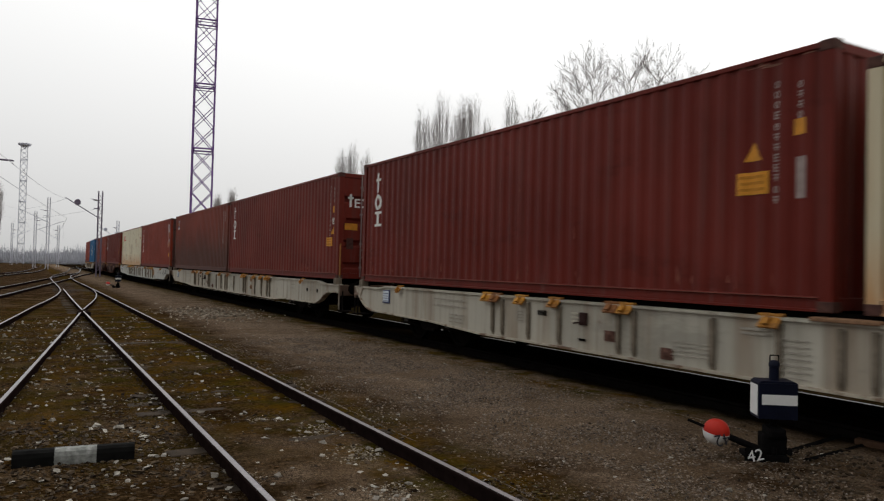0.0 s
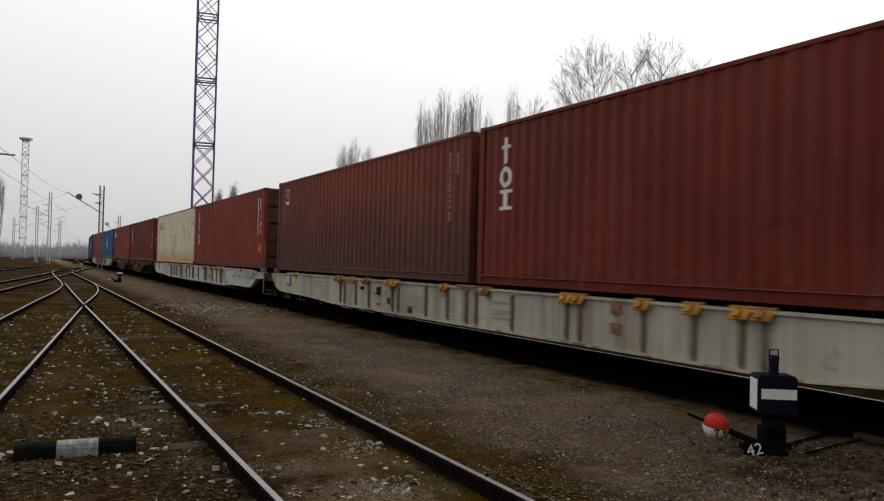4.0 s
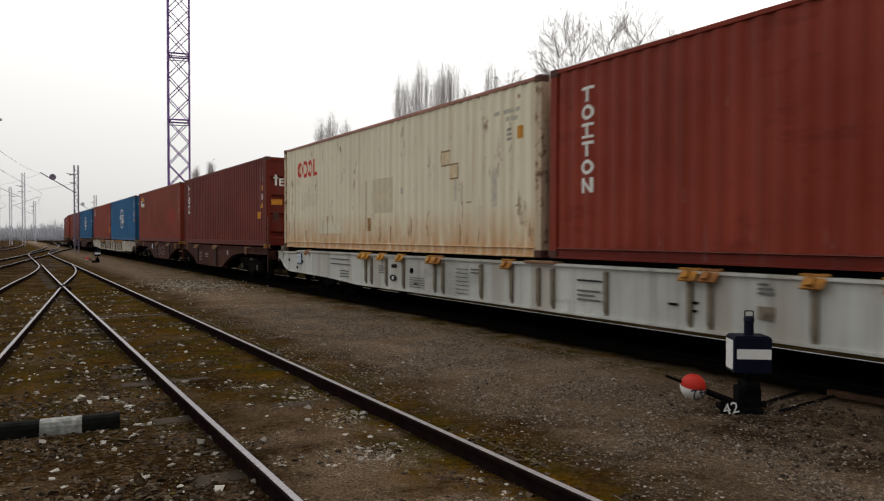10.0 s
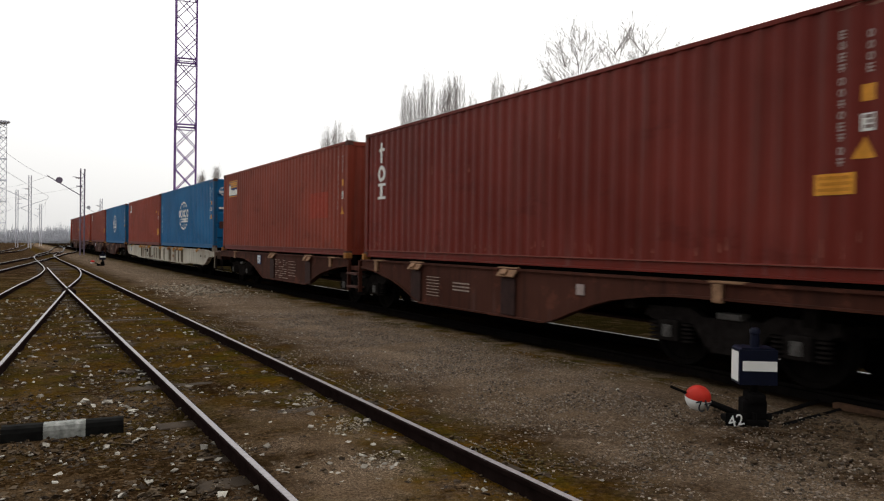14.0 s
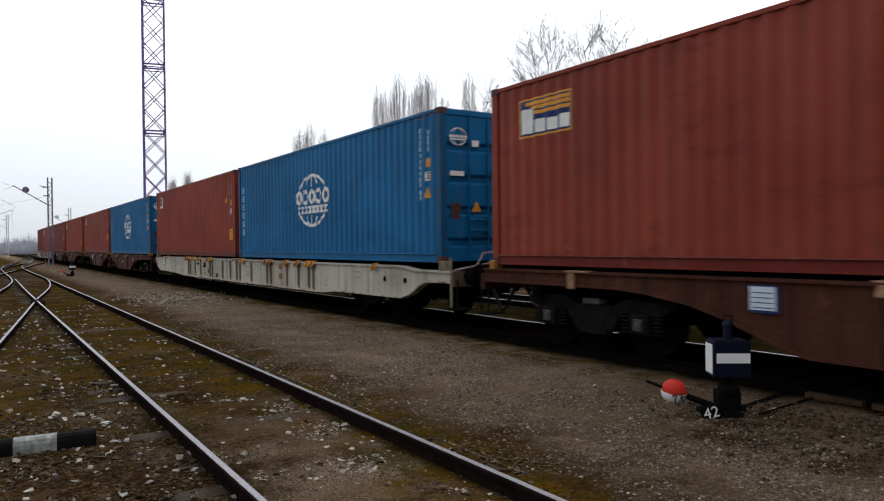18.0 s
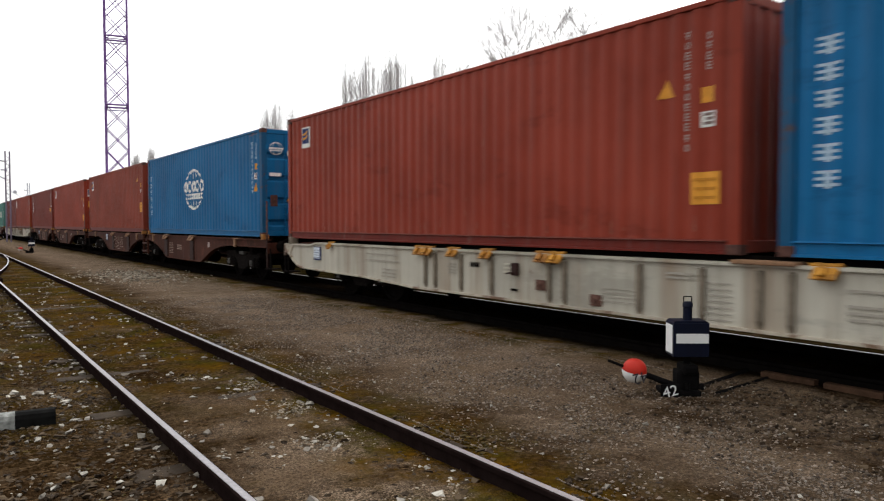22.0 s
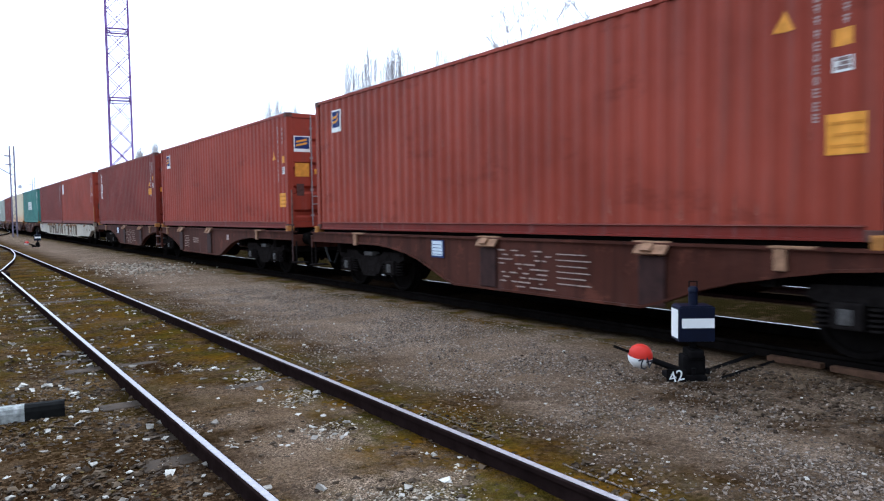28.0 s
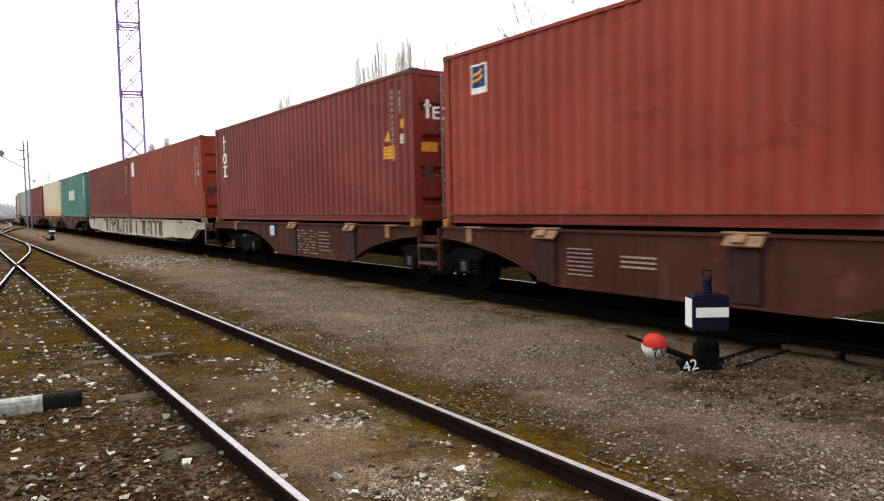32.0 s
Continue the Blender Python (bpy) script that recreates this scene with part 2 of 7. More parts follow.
LOGO_RED = plain("red_marking", (0.6, 0.05, 0.03), 0.55, vary=0.15)
LOGO_NAVY = plain("navy_marking", (0.02, 0.035, 0.13), 0.5, vary=0.15)
BLACK_MARK = plain("black_marking", (0.03, 0.03, 0.035), 0.6, vary=0.3)
PLACARD = plain("placard_paper", (0.6, 0.66, 0.72), 0.5, vary=0.06)
PATCH_RED = plain("bright_red_patch", (0.32, 0.046, 0.025), 0.6, vary=0.15)
PATCH_TAN = plain("repair_patch_paint", (0.76, 0.69, 0.53), 0.6, vary=0.12)
# Grime and the ribs' soft shading, both put into one darker colour.
RIB_GREY = plain("grimy_shaded_stiffener_paint", (0.19, 0.158, 0.12), 0.75, vary=0.55, scale=5)
LOCK_ORANGE = plain("worn_lock_paint", (0.3, 0.13, 0.03), 0.6, vary=0.45, scale=12)
FAINT_MARK = plain("worn_dark_marking", (0.36, 0.33, 0.28), 0.7, vary=0.35, scale=20)
RUST_RUN = plain("brown_rust_runs", (0.36, 0.21, 0.09), 0.8, vary=0.6, scale=16)
RUSTY_POST = paint("rusty_cream_paint", (0.5, 0.4, 0.28), dirt=(0.25, 0.15, 0.09), rust=0.9, streak=0.4, rust_at=0.5)
OLIVE_PATCH = plain("dull_olive_patch", (0.68, 0.6, 0.43), 0.65, vary=0.12, scale=3)
STAIN_GREY = plain("grey_wash_stain", (0.58, 0.53, 0.43), 0.65, vary=0.2, scale=5)
TINT_RUST = plain("thin_rust_wash", (0.72, 0.58, 0.38), 0.65, vary=0.12, scale=8)
SERIAL_FADE = plain("faded_serial_paint", (0.52, 0.49, 0.4), 0.65, vary=0.2, scale=20)
DARK_OVAL = plain("dark_oval_plate", (0.01, 0.013, 0.022), 0.5)
PINK_RAIL = paint("faded_rusty_rail_paint", (0.34, 0.16, 0.12), rust=0.5, rust_at=0.55)
HEAD_GRIME = paint("grimy_headstock_paint", (0.11, 0.07, 0.05), rust=0.6, rust_at=0.55)
WELD_RUST = plain("rusty_weld", (0.3, 0.17, 0.08), 0.8, vary=0.5, scale=20)
BROWN_MARK = plain("worn_pale_marking", (0.3, 0.225, 0.1875), 0.7, vary=0.6, scale=30)
BOSS_RED = plain("rust_red_boss", (0.12, 0.06, 0.045), 0.75, vary=0.5, scale=18)
PRINT_BROWN = plain("brown_print", (0.54, 0.22, 0.025), 0.6, vary=0.3, scale=30)
PRINT_GREY = plain("grey_print", (0.2, 0.14, 0.13), 0.6, vary=0.3, scale=30)
SCRAPE = plain("scraped_bare_paint", (0.24, 0.12, 0.085), 0.75, vary=0.5, scale=25)
SCRATCH = plain("scratched_paint", (0.24, 0.085, 0.06), 0.7, vary=0.5, scale=12)
DARK_LINE = plain("worn_black_stencil", (0.13, 0.13, 0.125), 0.7, vary=0.5, scale=20)
NEAR_RAIL = plain("tan_rusty_rail", (0.065, 0.036, 0.022), 0.85, 0.0, 0.4, 9, spec=0.05)
POLE_DARK = plain("dull_purple_steel", (0.2, 0.17, 0.23), 0.7, 0.0, 0.25)
RIB_BROWN = plain("dark_brown_stiffener_paint", (0.03, 0.013, 0.011), 0.7, vary=0.4, scale=5)


# ---- mesh helpers ----
def box(bm, x0, x1, y0, y1, z0, z1):
    v = [bm.verts.new((x, y, z)) for x in (x0, x1) for y in (y0, y1) for z in (z0, z1)]
    for f in ((0, 1, 3, 2), (4, 6, 7, 5), (0, 4, 5, 1), (2, 3, 7, 6), (0, 2, 6, 4), (1, 5, 7, 3)):
        bm.faces.new([v[i] for i in f])


def soft_box(bm, x0, x1, y0, y1, z0, z1, r=0.01):
    b2 = bmesh.new()
    box(b2, x0, x1, y0, y1, z0, z1)
    bmesh.ops.bevel(b2, geom=b2.edges[:], offset=r, segments=2, affect="EDGES", profile=0.6)
    me = bpy.data.meshes.new("tmp")
    b2.to_mesh(me)
    b2.free()
    bm.from_mesh(me)
    bpy.data.meshes.remove(me)


def prism(bm, pts, a, b, along="x"):
    """A polygon of (p, q) pairs pushed from a to b: along x the pairs are (y, z), along y (x, z), along z (x, y)."""
    def put(p, q, d):
        return (d, p, q) if along == "x" else (p, d, q) if along == "y" else (p, q, d)
    lo = [bm.verts.new(put(p, q, a)) for p, q in pts]
    hi = [bm.verts.new(put(p, q, b)) for p, q in pts]
    n = len(pts)
    bm.faces.new(lo[::-1])
    bm.faces.new(hi)
    for i in range(n):
        bm.faces.new((lo[i], lo[(i + 1) % n], hi[(i + 1) % n], hi[i]))


def tube(bm, a, b, r0, r1=None, n=8, caps=True):
    """A tapered round bar from a to b."""
    a, b = Vector(a), Vector(b)
    r1 = r0 if r1 is None else r1
    q = (b - a).to_track_quat("Z", "Y")
    rings = []
    for c, r in ((a, r0), (b, r1)):
        rings.append([bm.verts.new(c + q @ Vector((r * math.cos(2 * math.pi * i / n), r * math.sin(2 * math.pi * i / n), 0))) for i in range(n)])
    for i in range(n):
        bm.faces.new((rings[0][i], rings[0][(i + 1) % n], rings[1][(i + 1) % n], rings[1][i]))
    if caps:
        bm.faces.new(rings[0][::-1])
        bm.faces.new(rings[1])


def bar(bm, a, b, w, d=None):
    """A square bar from a to b."""
    tube(bm, a, b, w * 0.7071, n=4)


def lathe(bm, pts, centre=(0, 0, 0), along="x", n=20):
    """Turns (distance along the axis, radius) pairs about an axis."""
    rings = []
    for d, r in pts:
        ring = []
        for i in range(n):
            c, s = r * math.cos(2 * math.pi * i / n), r * math.sin(2 * math.pi * i / n)
            p = (d, c, s) if along == "x" else (c, d, s) if along == "y" else (c, s, d)
            ring.append(bm.verts.new(Vector(p) + Vector(centre)))
        rings.append(ring)
    for r0, r1 in zip(rings, rings[1:]):
        for i in range(n):
            bm.faces.new((r0[i], r0[(i + 1) % n], r1[(i + 1) % n], r1[i]))
    bm.faces.new(rings[0][::-1])
    bm.faces.new(rings[-1])


def mesh_of(name, bm, mat, smooth=False):
    bmesh.ops.recalc_face_normals(bm, faces=bm.faces[:])
    me = bpy.data.meshes.new(name)
    bm.to_mesh(me)
    bm.free()
    me.materials.append(mat)
    if smooth:
        me.shade_smooth()
        me.set_sharp_from_angle(angle=radians(35))
    return me


def part(name, bm, mat, parent, label="", smooth=False):
    ob = new(name, mesh_of(name, bm, mat, smooth))
    ob.parent = parent
    return tagged(ob, label) if label else ob


def again(name, ob, m, parent, label=""):
    """Another part on the same mesh, at the pose m."""
    o = new(name, ob.data)
    o.parent, o.matrix_basis = parent, m
    return tagged(o, label) if label else o


def thing(name, m, label, category, group="", kind=""):
    ob = new(name)
    ob.matrix_basis = m
    return tagged(ob, label, category, group, kind)


def boxed(name, dims, mat, parent, r=0.0, label=""):
    bm = bmesh.new()
    if r:
        soft_box(bm, *dims, r)
    else:
        box(bm, *dims)
    return part(name, bm, mat, parent, label)


def lettering(name, body, size, mat, parent, m, depth=0.002):
    curve = bpy.data.curves.new(name, "FONT")
    curve.body, curve.size, curve.extrude, curve.align_x, curve.align_y = body, size, depth, "CENTER", "CENTER"
    tmp = bpy.data.objects.new(name, curve)
    scene.collection.objects.link(tmp)
    bpy.context.view_layer.update()
    me = bpy.data.meshes.new_from_object(tmp)
    bpy.data.objects.remove(tmp)
    bpy.data.curves.remove(curve)
    me.materials.clear()
    me.materials.append(mat)
    ob = new(name, me)
    ob.parent, ob.matrix_basis = parent, m
    return ob


# ---- the train: plan ----
NEAR_X, LINE_X, DECK, RAIL_TOP = 7.27, 8.49, 1.35, 0.14
BOX_L, BOX_W, BOX_H = 12.192, 2.438, 2.896
# seconds and metres that the train has gone (towards -y)
RUN = [(0, 0.01), (1, -4.79), (2, -9.56), (3, -14.31), (3.5, -16.7), (5.5, -26.34), (6, -28.79), (7, -33.71), (8, -38.58), (9, -43.34),
       (10, -48.14), (11, -53.01), (12, -57.9), (13, -62.75), (15.5, -74.61), (16, -77.05), (17, -81.92), (18, -86.78), (19, -91.64),
       (20, -96.47), (21, -101.28), (22, -106.1), (23, -110.88), (24, -115.65), (25, -120.38), (27.5, -132.17), (28, -134.5),
       (29, -139.25), (30, -143.98), (31, -148.56), (32, -153.11)]
BEND_Y, BEND_R = 103.0, 300.0   # beyond BEND_Y the line curves away to the right
TRAIN = []      # (thing, its first y)
WAGONS = []     # (first y, the places of its outer bogies)
WHEELS = []     # (wheelset, its y and z in its bogie)
PITCH, WAVE = 0.2755, 0.025


def bent(s, off=0.0):
    """The point off metres to the right of the running line at s metres along it, and the line's turn there."""
    if s <= BEND_Y:
        return LINE_X + off, s, 0.0
    a = (s - BEND_Y) / BEND_R
    return LINE_X + BEND_R - (BEND_R - off) * math.cos(a), BEND_Y + (BEND_R - off) * math.sin(a), a


def carried_by_rails(s, a, b):
    """The pose of a wagon whose front stands at s and whose outer bogies are a and b metres behind it."""
    (xa, ya, _), (xb, yb, _) = bent(s + a), bent(s + b)
    turn = -math.degrees(math.atan2(xb - xa, yb - ya))
    return pose(xa, ya, 0, 0, 0, turn) @ pose(0, -a, 0)


def wave(u):
    """Depth of the corrugation at u metres along a wall: outer flat, slope, inner flat, slope."""
    k = (u % PITCH) / PITCH
    return 0 if k < 0.26 else (k - 0.26) / 0.24 if k < 0.5 else 1 if k < 0.76 else (1 - k) / 0.24


def breaks(a, b):
    """The points at which the corrugation bends between a and b."""
    out, n = [a], math.floor(a / PITCH)
    while n * PITCH < b:
        for k in (0, 0.26, 0.5, 0.76):
            u = (n + k) * PITCH
            if a + 1e-4 < u < b - 1e-4:
                out.append(u)
        n += 1
    return out + [b]


def corrugated(bm, a, b, z0, z1, put, skin=0.03):
    us = breaks(a, b)
    rows = [[bm.verts.new(put(u, d, z)) for u, d in [(u, wave(u) * WAVE) for u in us] + [(u, wave(u) * WAVE + skin * 0.12) for u in us[::-1]]] for z in (z0, z1)]
    n = len(rows[0])
    for i in range(n):
        bm.faces.new((rows[0][i], rows[0][(i + 1) % n], rows[1][(i + 1) % n], rows[1][i]))


SIDE_OUT = 0.014


def on_side(u, z, lift=0.004):
    return (SIDE_OUT + wave(u) * WAVE - lift, u, z)


def mark(bm, u0, u1, z0, z1, lift=0.004):
    """A painted block on the near wall, following its corrugation."""
    us = breaks(u0, u1)
    for a, b in zip(us, us[1:]):
        bm.faces.new([bm.verts.new(on_side(u, z, lift)) for u, z in ((a, z0), (b, z0), (b, z1), (a, z1))])


def ring_mark(bm, u, z, ru, rz, w, a0=0, a1=360, n=28, lift=0.004):
    """A painted ring or arc, ru by rz to its outside and w broad."""
    for i in range(n):
        q = []
        for k, s in ((i, 1), (i + 1, 1), (i + 1, 0), (i, 0)):
            a = radians(a0 + (a1 - a0) * k / n)
            q.append(bm.verts.new(on_side(u + (ru - (0 if s else w)) * math.cos(a), z + (rz - (0 if s else w)) * math.sin(a), lift)))
        bm.faces.new(q)


def tri_mark(bm, u, z, w, h):
    """A painted triangle in narrow strips that follow the corrugation."""
    n = 12
    for i in range(n):
        k = w / 2 * (1 - (i + 0.5) / n)
        mark(bm, u - k, u + k, z + h * i / n, z + h * (i + 1) / n, 0.006)


def slant_mark(bm, u0, z0, u1, z1, h, lift=0.01):
    """A painted stripe that climbs from (u0, z0) to (u1, z1), h high."""
    us = breaks(*sorted((u0, u1)))
    at = lambda u: z0 + (z1 - z0) * (u - u0) / (u1 - u0)
    for a, b in zip(us, us[1:]):
        bm.faces.new([bm.verts.new(on_side(u, z, lift)) for u, z in ((a, at(a)), (b, at(b)), (b, at(b) + h), (a, at(a) + h))])


MESHES = {}


def shared(key, name, mat, parent, make, label="", m=None, smooth=False):
    """A part whose mesh is made once for a key and material, then used again."""
    k = (key, mat.name)
    if k not in MESHES:
        bm = bmesh.new()
        make(bm)
        MESHES[k] = mesh_of(name, bm, mat, smooth)
    ob = new(name, MESHES[k])
    ob.parent = parent
    if m is not None:
        ob.matrix_basis = m
    return tagged(ob, label) if label else ob


def small_sign(bm, u, z, kind):
    """One worn character, drawn as a plain open shape 6 by 9 centimetres."""
    if kind == 0:
        ring_mark(bm, u, z, 0.031, 0.043, 0.019, n=10)
    else:
        for k in range(3 if kind == 1 else 2):
            mark(bm, u - 0.03, u + 0.03, z + 0.024 - 0.036 * k, z + 0.042 - 0.036 * k)
        mark(bm, *((u + 0.01, u + 0.03) if kind == 1 else (u - 0.01, u + 0.01)), z - 0.042, z + 0.042, 0.005)


def codes(c, mat, ident_z=(1.2, 2.58), col_u=0.8, seed=0):
    """Rows of small unreadable characters at the near wall's front end."""
    rng = random.Random(seed)
    bm = bmesh.new()
    z = ident_z[1]
    k = 0
    while z > ident_z[0] + 0.05:
        small_sign(bm, col_u, z - 0.042, rng.randrange(3))
        z -= 0.085 + (0.05 if k in (3, 9) else 0.03)
        k += 1
    tagged(part("serial_marking", bm, mat, c), "faded column of small characters", kind="stuff")
    bm = bmesh.new()
    for k in range(4):
        small_sign(bm, col_u - 0.288, 2.488 - 0.112 * k, rng.randrange(3))
    tagged(part("size_marking", bm, mat, c), "short column of small characters", kind="stuff")


def sticker(c, name, mat, u0, u1, z0, z1, label="", lift=0.004):
    bm = bmesh.new()
    mark(bm, u0, u1, z0, z1, lift)
    part(name, bm, mat, c, label)


def container(y, paint_mat, end="door", style="", mark_mat=None, door_mat=None, label="", seed=0, stickers=(), col=0.8, shift=0.0, tall=BOX_H):
    c = thing("shipping_container", pose(NEAR_X, y, DECK), label, "container", "containers on the train")
    TRAIN.append((c, y))
    P, L, W, H = paint_mat, BOX_L, BOX_W, tall
    own = lambda key, *rest, **more: shared((key, H), *rest, **more)
    mark_mat = mark_mat or GREY_MARK
    door_mat = door_mat or P
    for x, fl in ((0, 1), (W, -1)):
        wall = own(("wall", fl), "side_wall", P, c, lambda bm: corrugated(bm, 0.17, L - 0.17, 0.155, H - 0.06, lambda u, d, z: (x + fl * (SIDE_OUT + d), u, z)))
        own(("toprail", fl), "top_side_rail", PINK_RAIL if P is CREAM_BOX else P, c, lambda bm: soft_box(bm, *sorted((x + fl * 0.004, x + fl * 0.064)), 0.16, L - 0.16, H - 0.075, H - 0.012, 0.008))
        # Red boxes: darker maroon for grime and for the shade under the lip.
        own(("botrail", fl), "bottom_side_rail", P if P in (BLUE, CREAM_BOX, CREAM_PLAIN, TEAL, PALE, SOOTY) else MAROON, c, lambda bm: prism(bm, [(x + fl * a, z) for a, z in ((0.004, 0.004), (0.004, 0.03), (0.03, 0.036), (0.03, 0.146), (-0.004, 0.154), (0.0, 0.168), (0.09, 0.168), (0.09, 0.004))], 0.16, L - 0.16, "y"))
    for x in (0, W - 0.16):
        for u in (0, L - 0.17):
            own("post", "corner_post", RUSTY_POST if P is CREAM_BOX else BLUE_POST if P is BLUE else P, c, lambda bm: soft_box(bm, 0.006, 0.154, 0.006, 0.164, 0.1, H - 0.1, 0.012), m=pose(x, u, 0))
    for x in (0, W - 0.162):
        for u in (0, L - 0.178):
            for z in (0, H - 0.118):
                own("casting", "corner_casting", CASTING, c, lambda bm: (soft_box(bm, 0, 0.162, 0, 0.178, 0, 0.118, 0.012)), m=pose(x, u, z))
    def roof(bm):
        us = breaks(0.1, L - 0.1)
        for a, b in zip(us, us[1:]):
            bm.faces.new([bm.verts.new(p) for p in ((0.05, a, H - 0.02 - wave(a) * 0.02), (0.05, b, H - 0.02 - wave(b) * 0.02), (W - 0.05, b, H - 0.02 - wave(b) * 0.02), (W - 0.05, a, H - 0.02 - wave(a) * 0.02))])
    own("roof", "roof", P, c, roof)
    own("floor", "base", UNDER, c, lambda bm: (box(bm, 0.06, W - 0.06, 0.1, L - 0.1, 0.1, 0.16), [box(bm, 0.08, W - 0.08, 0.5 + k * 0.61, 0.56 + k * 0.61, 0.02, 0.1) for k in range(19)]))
    def end_wall(bm):
        corrugated(bm, 0.15, W - 0.15, 0.15, H - 0.1, lambda u, d, z: (u, 0.02 + d, z))
    own("rear_end", "end_wall", P, c, end_wall, m=pose(W, L, 0, 0, 0, 180))
    for u in (0, L - 0.13):
        own("sillbeam", "end_sill", door_mat if u == 0 else P, c, lambda bm: soft_box(bm, 0.16, W - 0.16, 0.01, 0.12, 0.02, 0.16, 0.01), m=pose(0, u, 0))
        own("header", "end_header", door_mat if u == 0 else P, c, lambda bm: soft_box(bm, 0.16, W - 0.16, 0.01, 0.12, H - 0.13, H - 0.015, 0.01), m=pose(0, u, 0))
    if end == "wall":
        own("rear_end", "end_wall", P, c, end_wall)
    else:
        def leaf(bm):
            # a steel leaf with deep pressed horizontal troughs
            prof = [(0.03, 0.165)]
            for z in (0.27, 0.87, 1.47, 2.07):
                prof += [(0.03, z), (0.09, z + 0.05), (0.09, z + 0.14), (0.03, z + 0.2)]
            prof += [(0.03, H - 0.135), (0.115, H - 0.135), (0.115, 0.165)]
            prism(bm, prof, 0.0, 1.045, "x")
        rod_mat = door_mat if door_mat in (DOOR_GREY, BLUE) else ROD
        for k, x in enumerate((0.163, 1.23)):
            d = own("leaf", "door", door_mat, c, leaf, m=pose(x, 0, 0))
            for rx in ((0.5, 0.94) if k == 0 else (0.11, 0.55)):
                own("rod", "locking_rod", rod_mat, d, lambda bm: (tube(bm, (0, 0.012, 0.06), (0, 0.012, H - 0.06), 0.017, n=10), [box(bm, -0.04, 0.04, 0.004, 0.026, z, z + 0.045) for z in (0.3, 0.95, 1.75, 2.5)]), m=pose(rx, 0, 0), smooth=True)
            for hz in (0.6, 0.8):
                own("handle", "door_handle", rod_mat, d, lambda bm: (tube(bm, (-0.02, -0.006, 0), (0.2, -0.018, 0.012), 0.014, n=8), tube(bm, (0.2, -0.018, 0.012), (0.42, -0.006, 0), 0.014, n=8), box(bm, 0.38, 0.46, -0.024, 0.024, -0.045, 0.045)), m=pose(0.5 if k == 0 else 0.11, 0, hz + 0.02 * k), smooth=True)
            for hz in (0.35, 0.95, 1.6, 2.4):
                own("hinge", "hinge", door_mat, d, lambda bm: soft_box(bm, -0.05, 0.05, 0.004, 0.034, -0.06, 0.06, 0.008), m=pose(0.0 if k == 0 else 1.045, 0, hz))
        def plates(bm, rects):
            for x0, x1, z0, z1 in rects:
                box(bm, x0, x1, 0.024, 0.0265, z0, z1)
        white = [(1.35, 1.7, 2.38, 2.46), (1.75, 2.15, 2.38, 2.46), (1.75, 2.1, 1.9, 1.96), (1.75, 2.15, 1.78, 1.82), (1.75, 2.05, 1.42, 1.47), (1.78, 2.1, 1.3, 1.34)]
        if door_mat is not DOOR_GREY:
            tagged(own("doorwhite", "door_marking", SERIAL_FADE, c, lambda bm: plates(bm, white), "small white lines of characters"), kind="stuff")
        if style == "bars":
            tagged(own("doortex", "door_lettering", WHITE, c, lambda bm: plates(bm, [(0.26, 0.43, 2.19, 2.24), (0.31, 0.38, 1.97, 2.32), (0.46, 0.62, 1.96, 2.0), (0.46, 0.51, 2.0, 2.2), (0.51, 0.62, 2.16, 2.2), (0.51, 0.62, 2.07, 2.11), (0.66, 0.88, 1.96, 2.01), (0.66, 0.88, 2.15, 2.2), (0.73, 0.81, 2.01, 2.15)]), "white lettering blocks"), kind="stuff")
            own("doorplate", "warning_sticker", ORANGE, c, lambda bm: plates(bm, [(0.19, 0.56, 1.34, 1.52)]), "orange warning sticker")
            own("doordisc", "door_emblem", WHITE, c, lambda bm: lathe(bm, [(0.022, 0.065), (0.0265, 0.065)], (0.78, 0, 2.44), along="y", n=16), "small round white emblem")
        if style == "globe":
            def globe(bm):
                for a0, a1 in ((20, 160), (200, 340)):
                    for r in (0.19, 0.1):
                        n = 10
                        for i in range(n):
                            q = [radians(a0 + (a1 - a0) * (i + k) / n) for k in (0, 1)]
                            (xa, za), (xb, zb) = [(0.42 + r * math.cos(t), 2.36 + 0.16 * math.sin(t)) for t in q]
                            prism(bm, [(xa, za), (xb, zb), (xb, zb + 0.022), (xa, za + 0.022)], 0.0235, 0.0265, "y")
                plates(bm, [(0.22 + 0.085 * i, 0.285 + 0.085 * i, 2.345, 2.4) for i in range(5)] + [(0.24, 0.6, 2.305, 2.33)])
            tagged(own("doorlogo", "door_emblem", WHITE, c, globe, "white globe emblem"), kind="stuff")
            tagged(own("doorlabel", "door_label", WHITE, c, lambda bm: plates(bm, [(0.23, 0.55, 1.63, 1.72), (0.74, 0.9, 2.2, 2.32)]), "small white labels"), kind="stuff")
            own("doortri", "warning_sticker", ORANGE, c, lambda bm: prism(bm, [(0.72, 0.96), (0.94, 0.96), (0.85, 1.14), (0.81, 1.14)], 0.02, 0.026, "y"), "orange warning triangle")
        if style == "emblem":
            own("doorflagw", "door_emblem", WHITE, c, lambda bm: plates(bm, [(0.2, 0.64, 1.92, 2.32)]), "white bordered emblem plate")
            own("doorflagn", "emblem_field", LOGO_NAVY, c, lambda bm: [box(bm, 0.225, 0.615, 0.0205, 0.0235, 2.0, 2.295)])
            tagged(own("doorflagy", "emblem_stripe", YELLOW, c, lambda bm: [prism(bm, [(0.26, z), (0.55, z + 0.07), (0.55, z + 0.12), (0.26, z + 0.05)], 0.017, 0.02, "y") for z in (2.05, 2.14)]), kind="stuff")
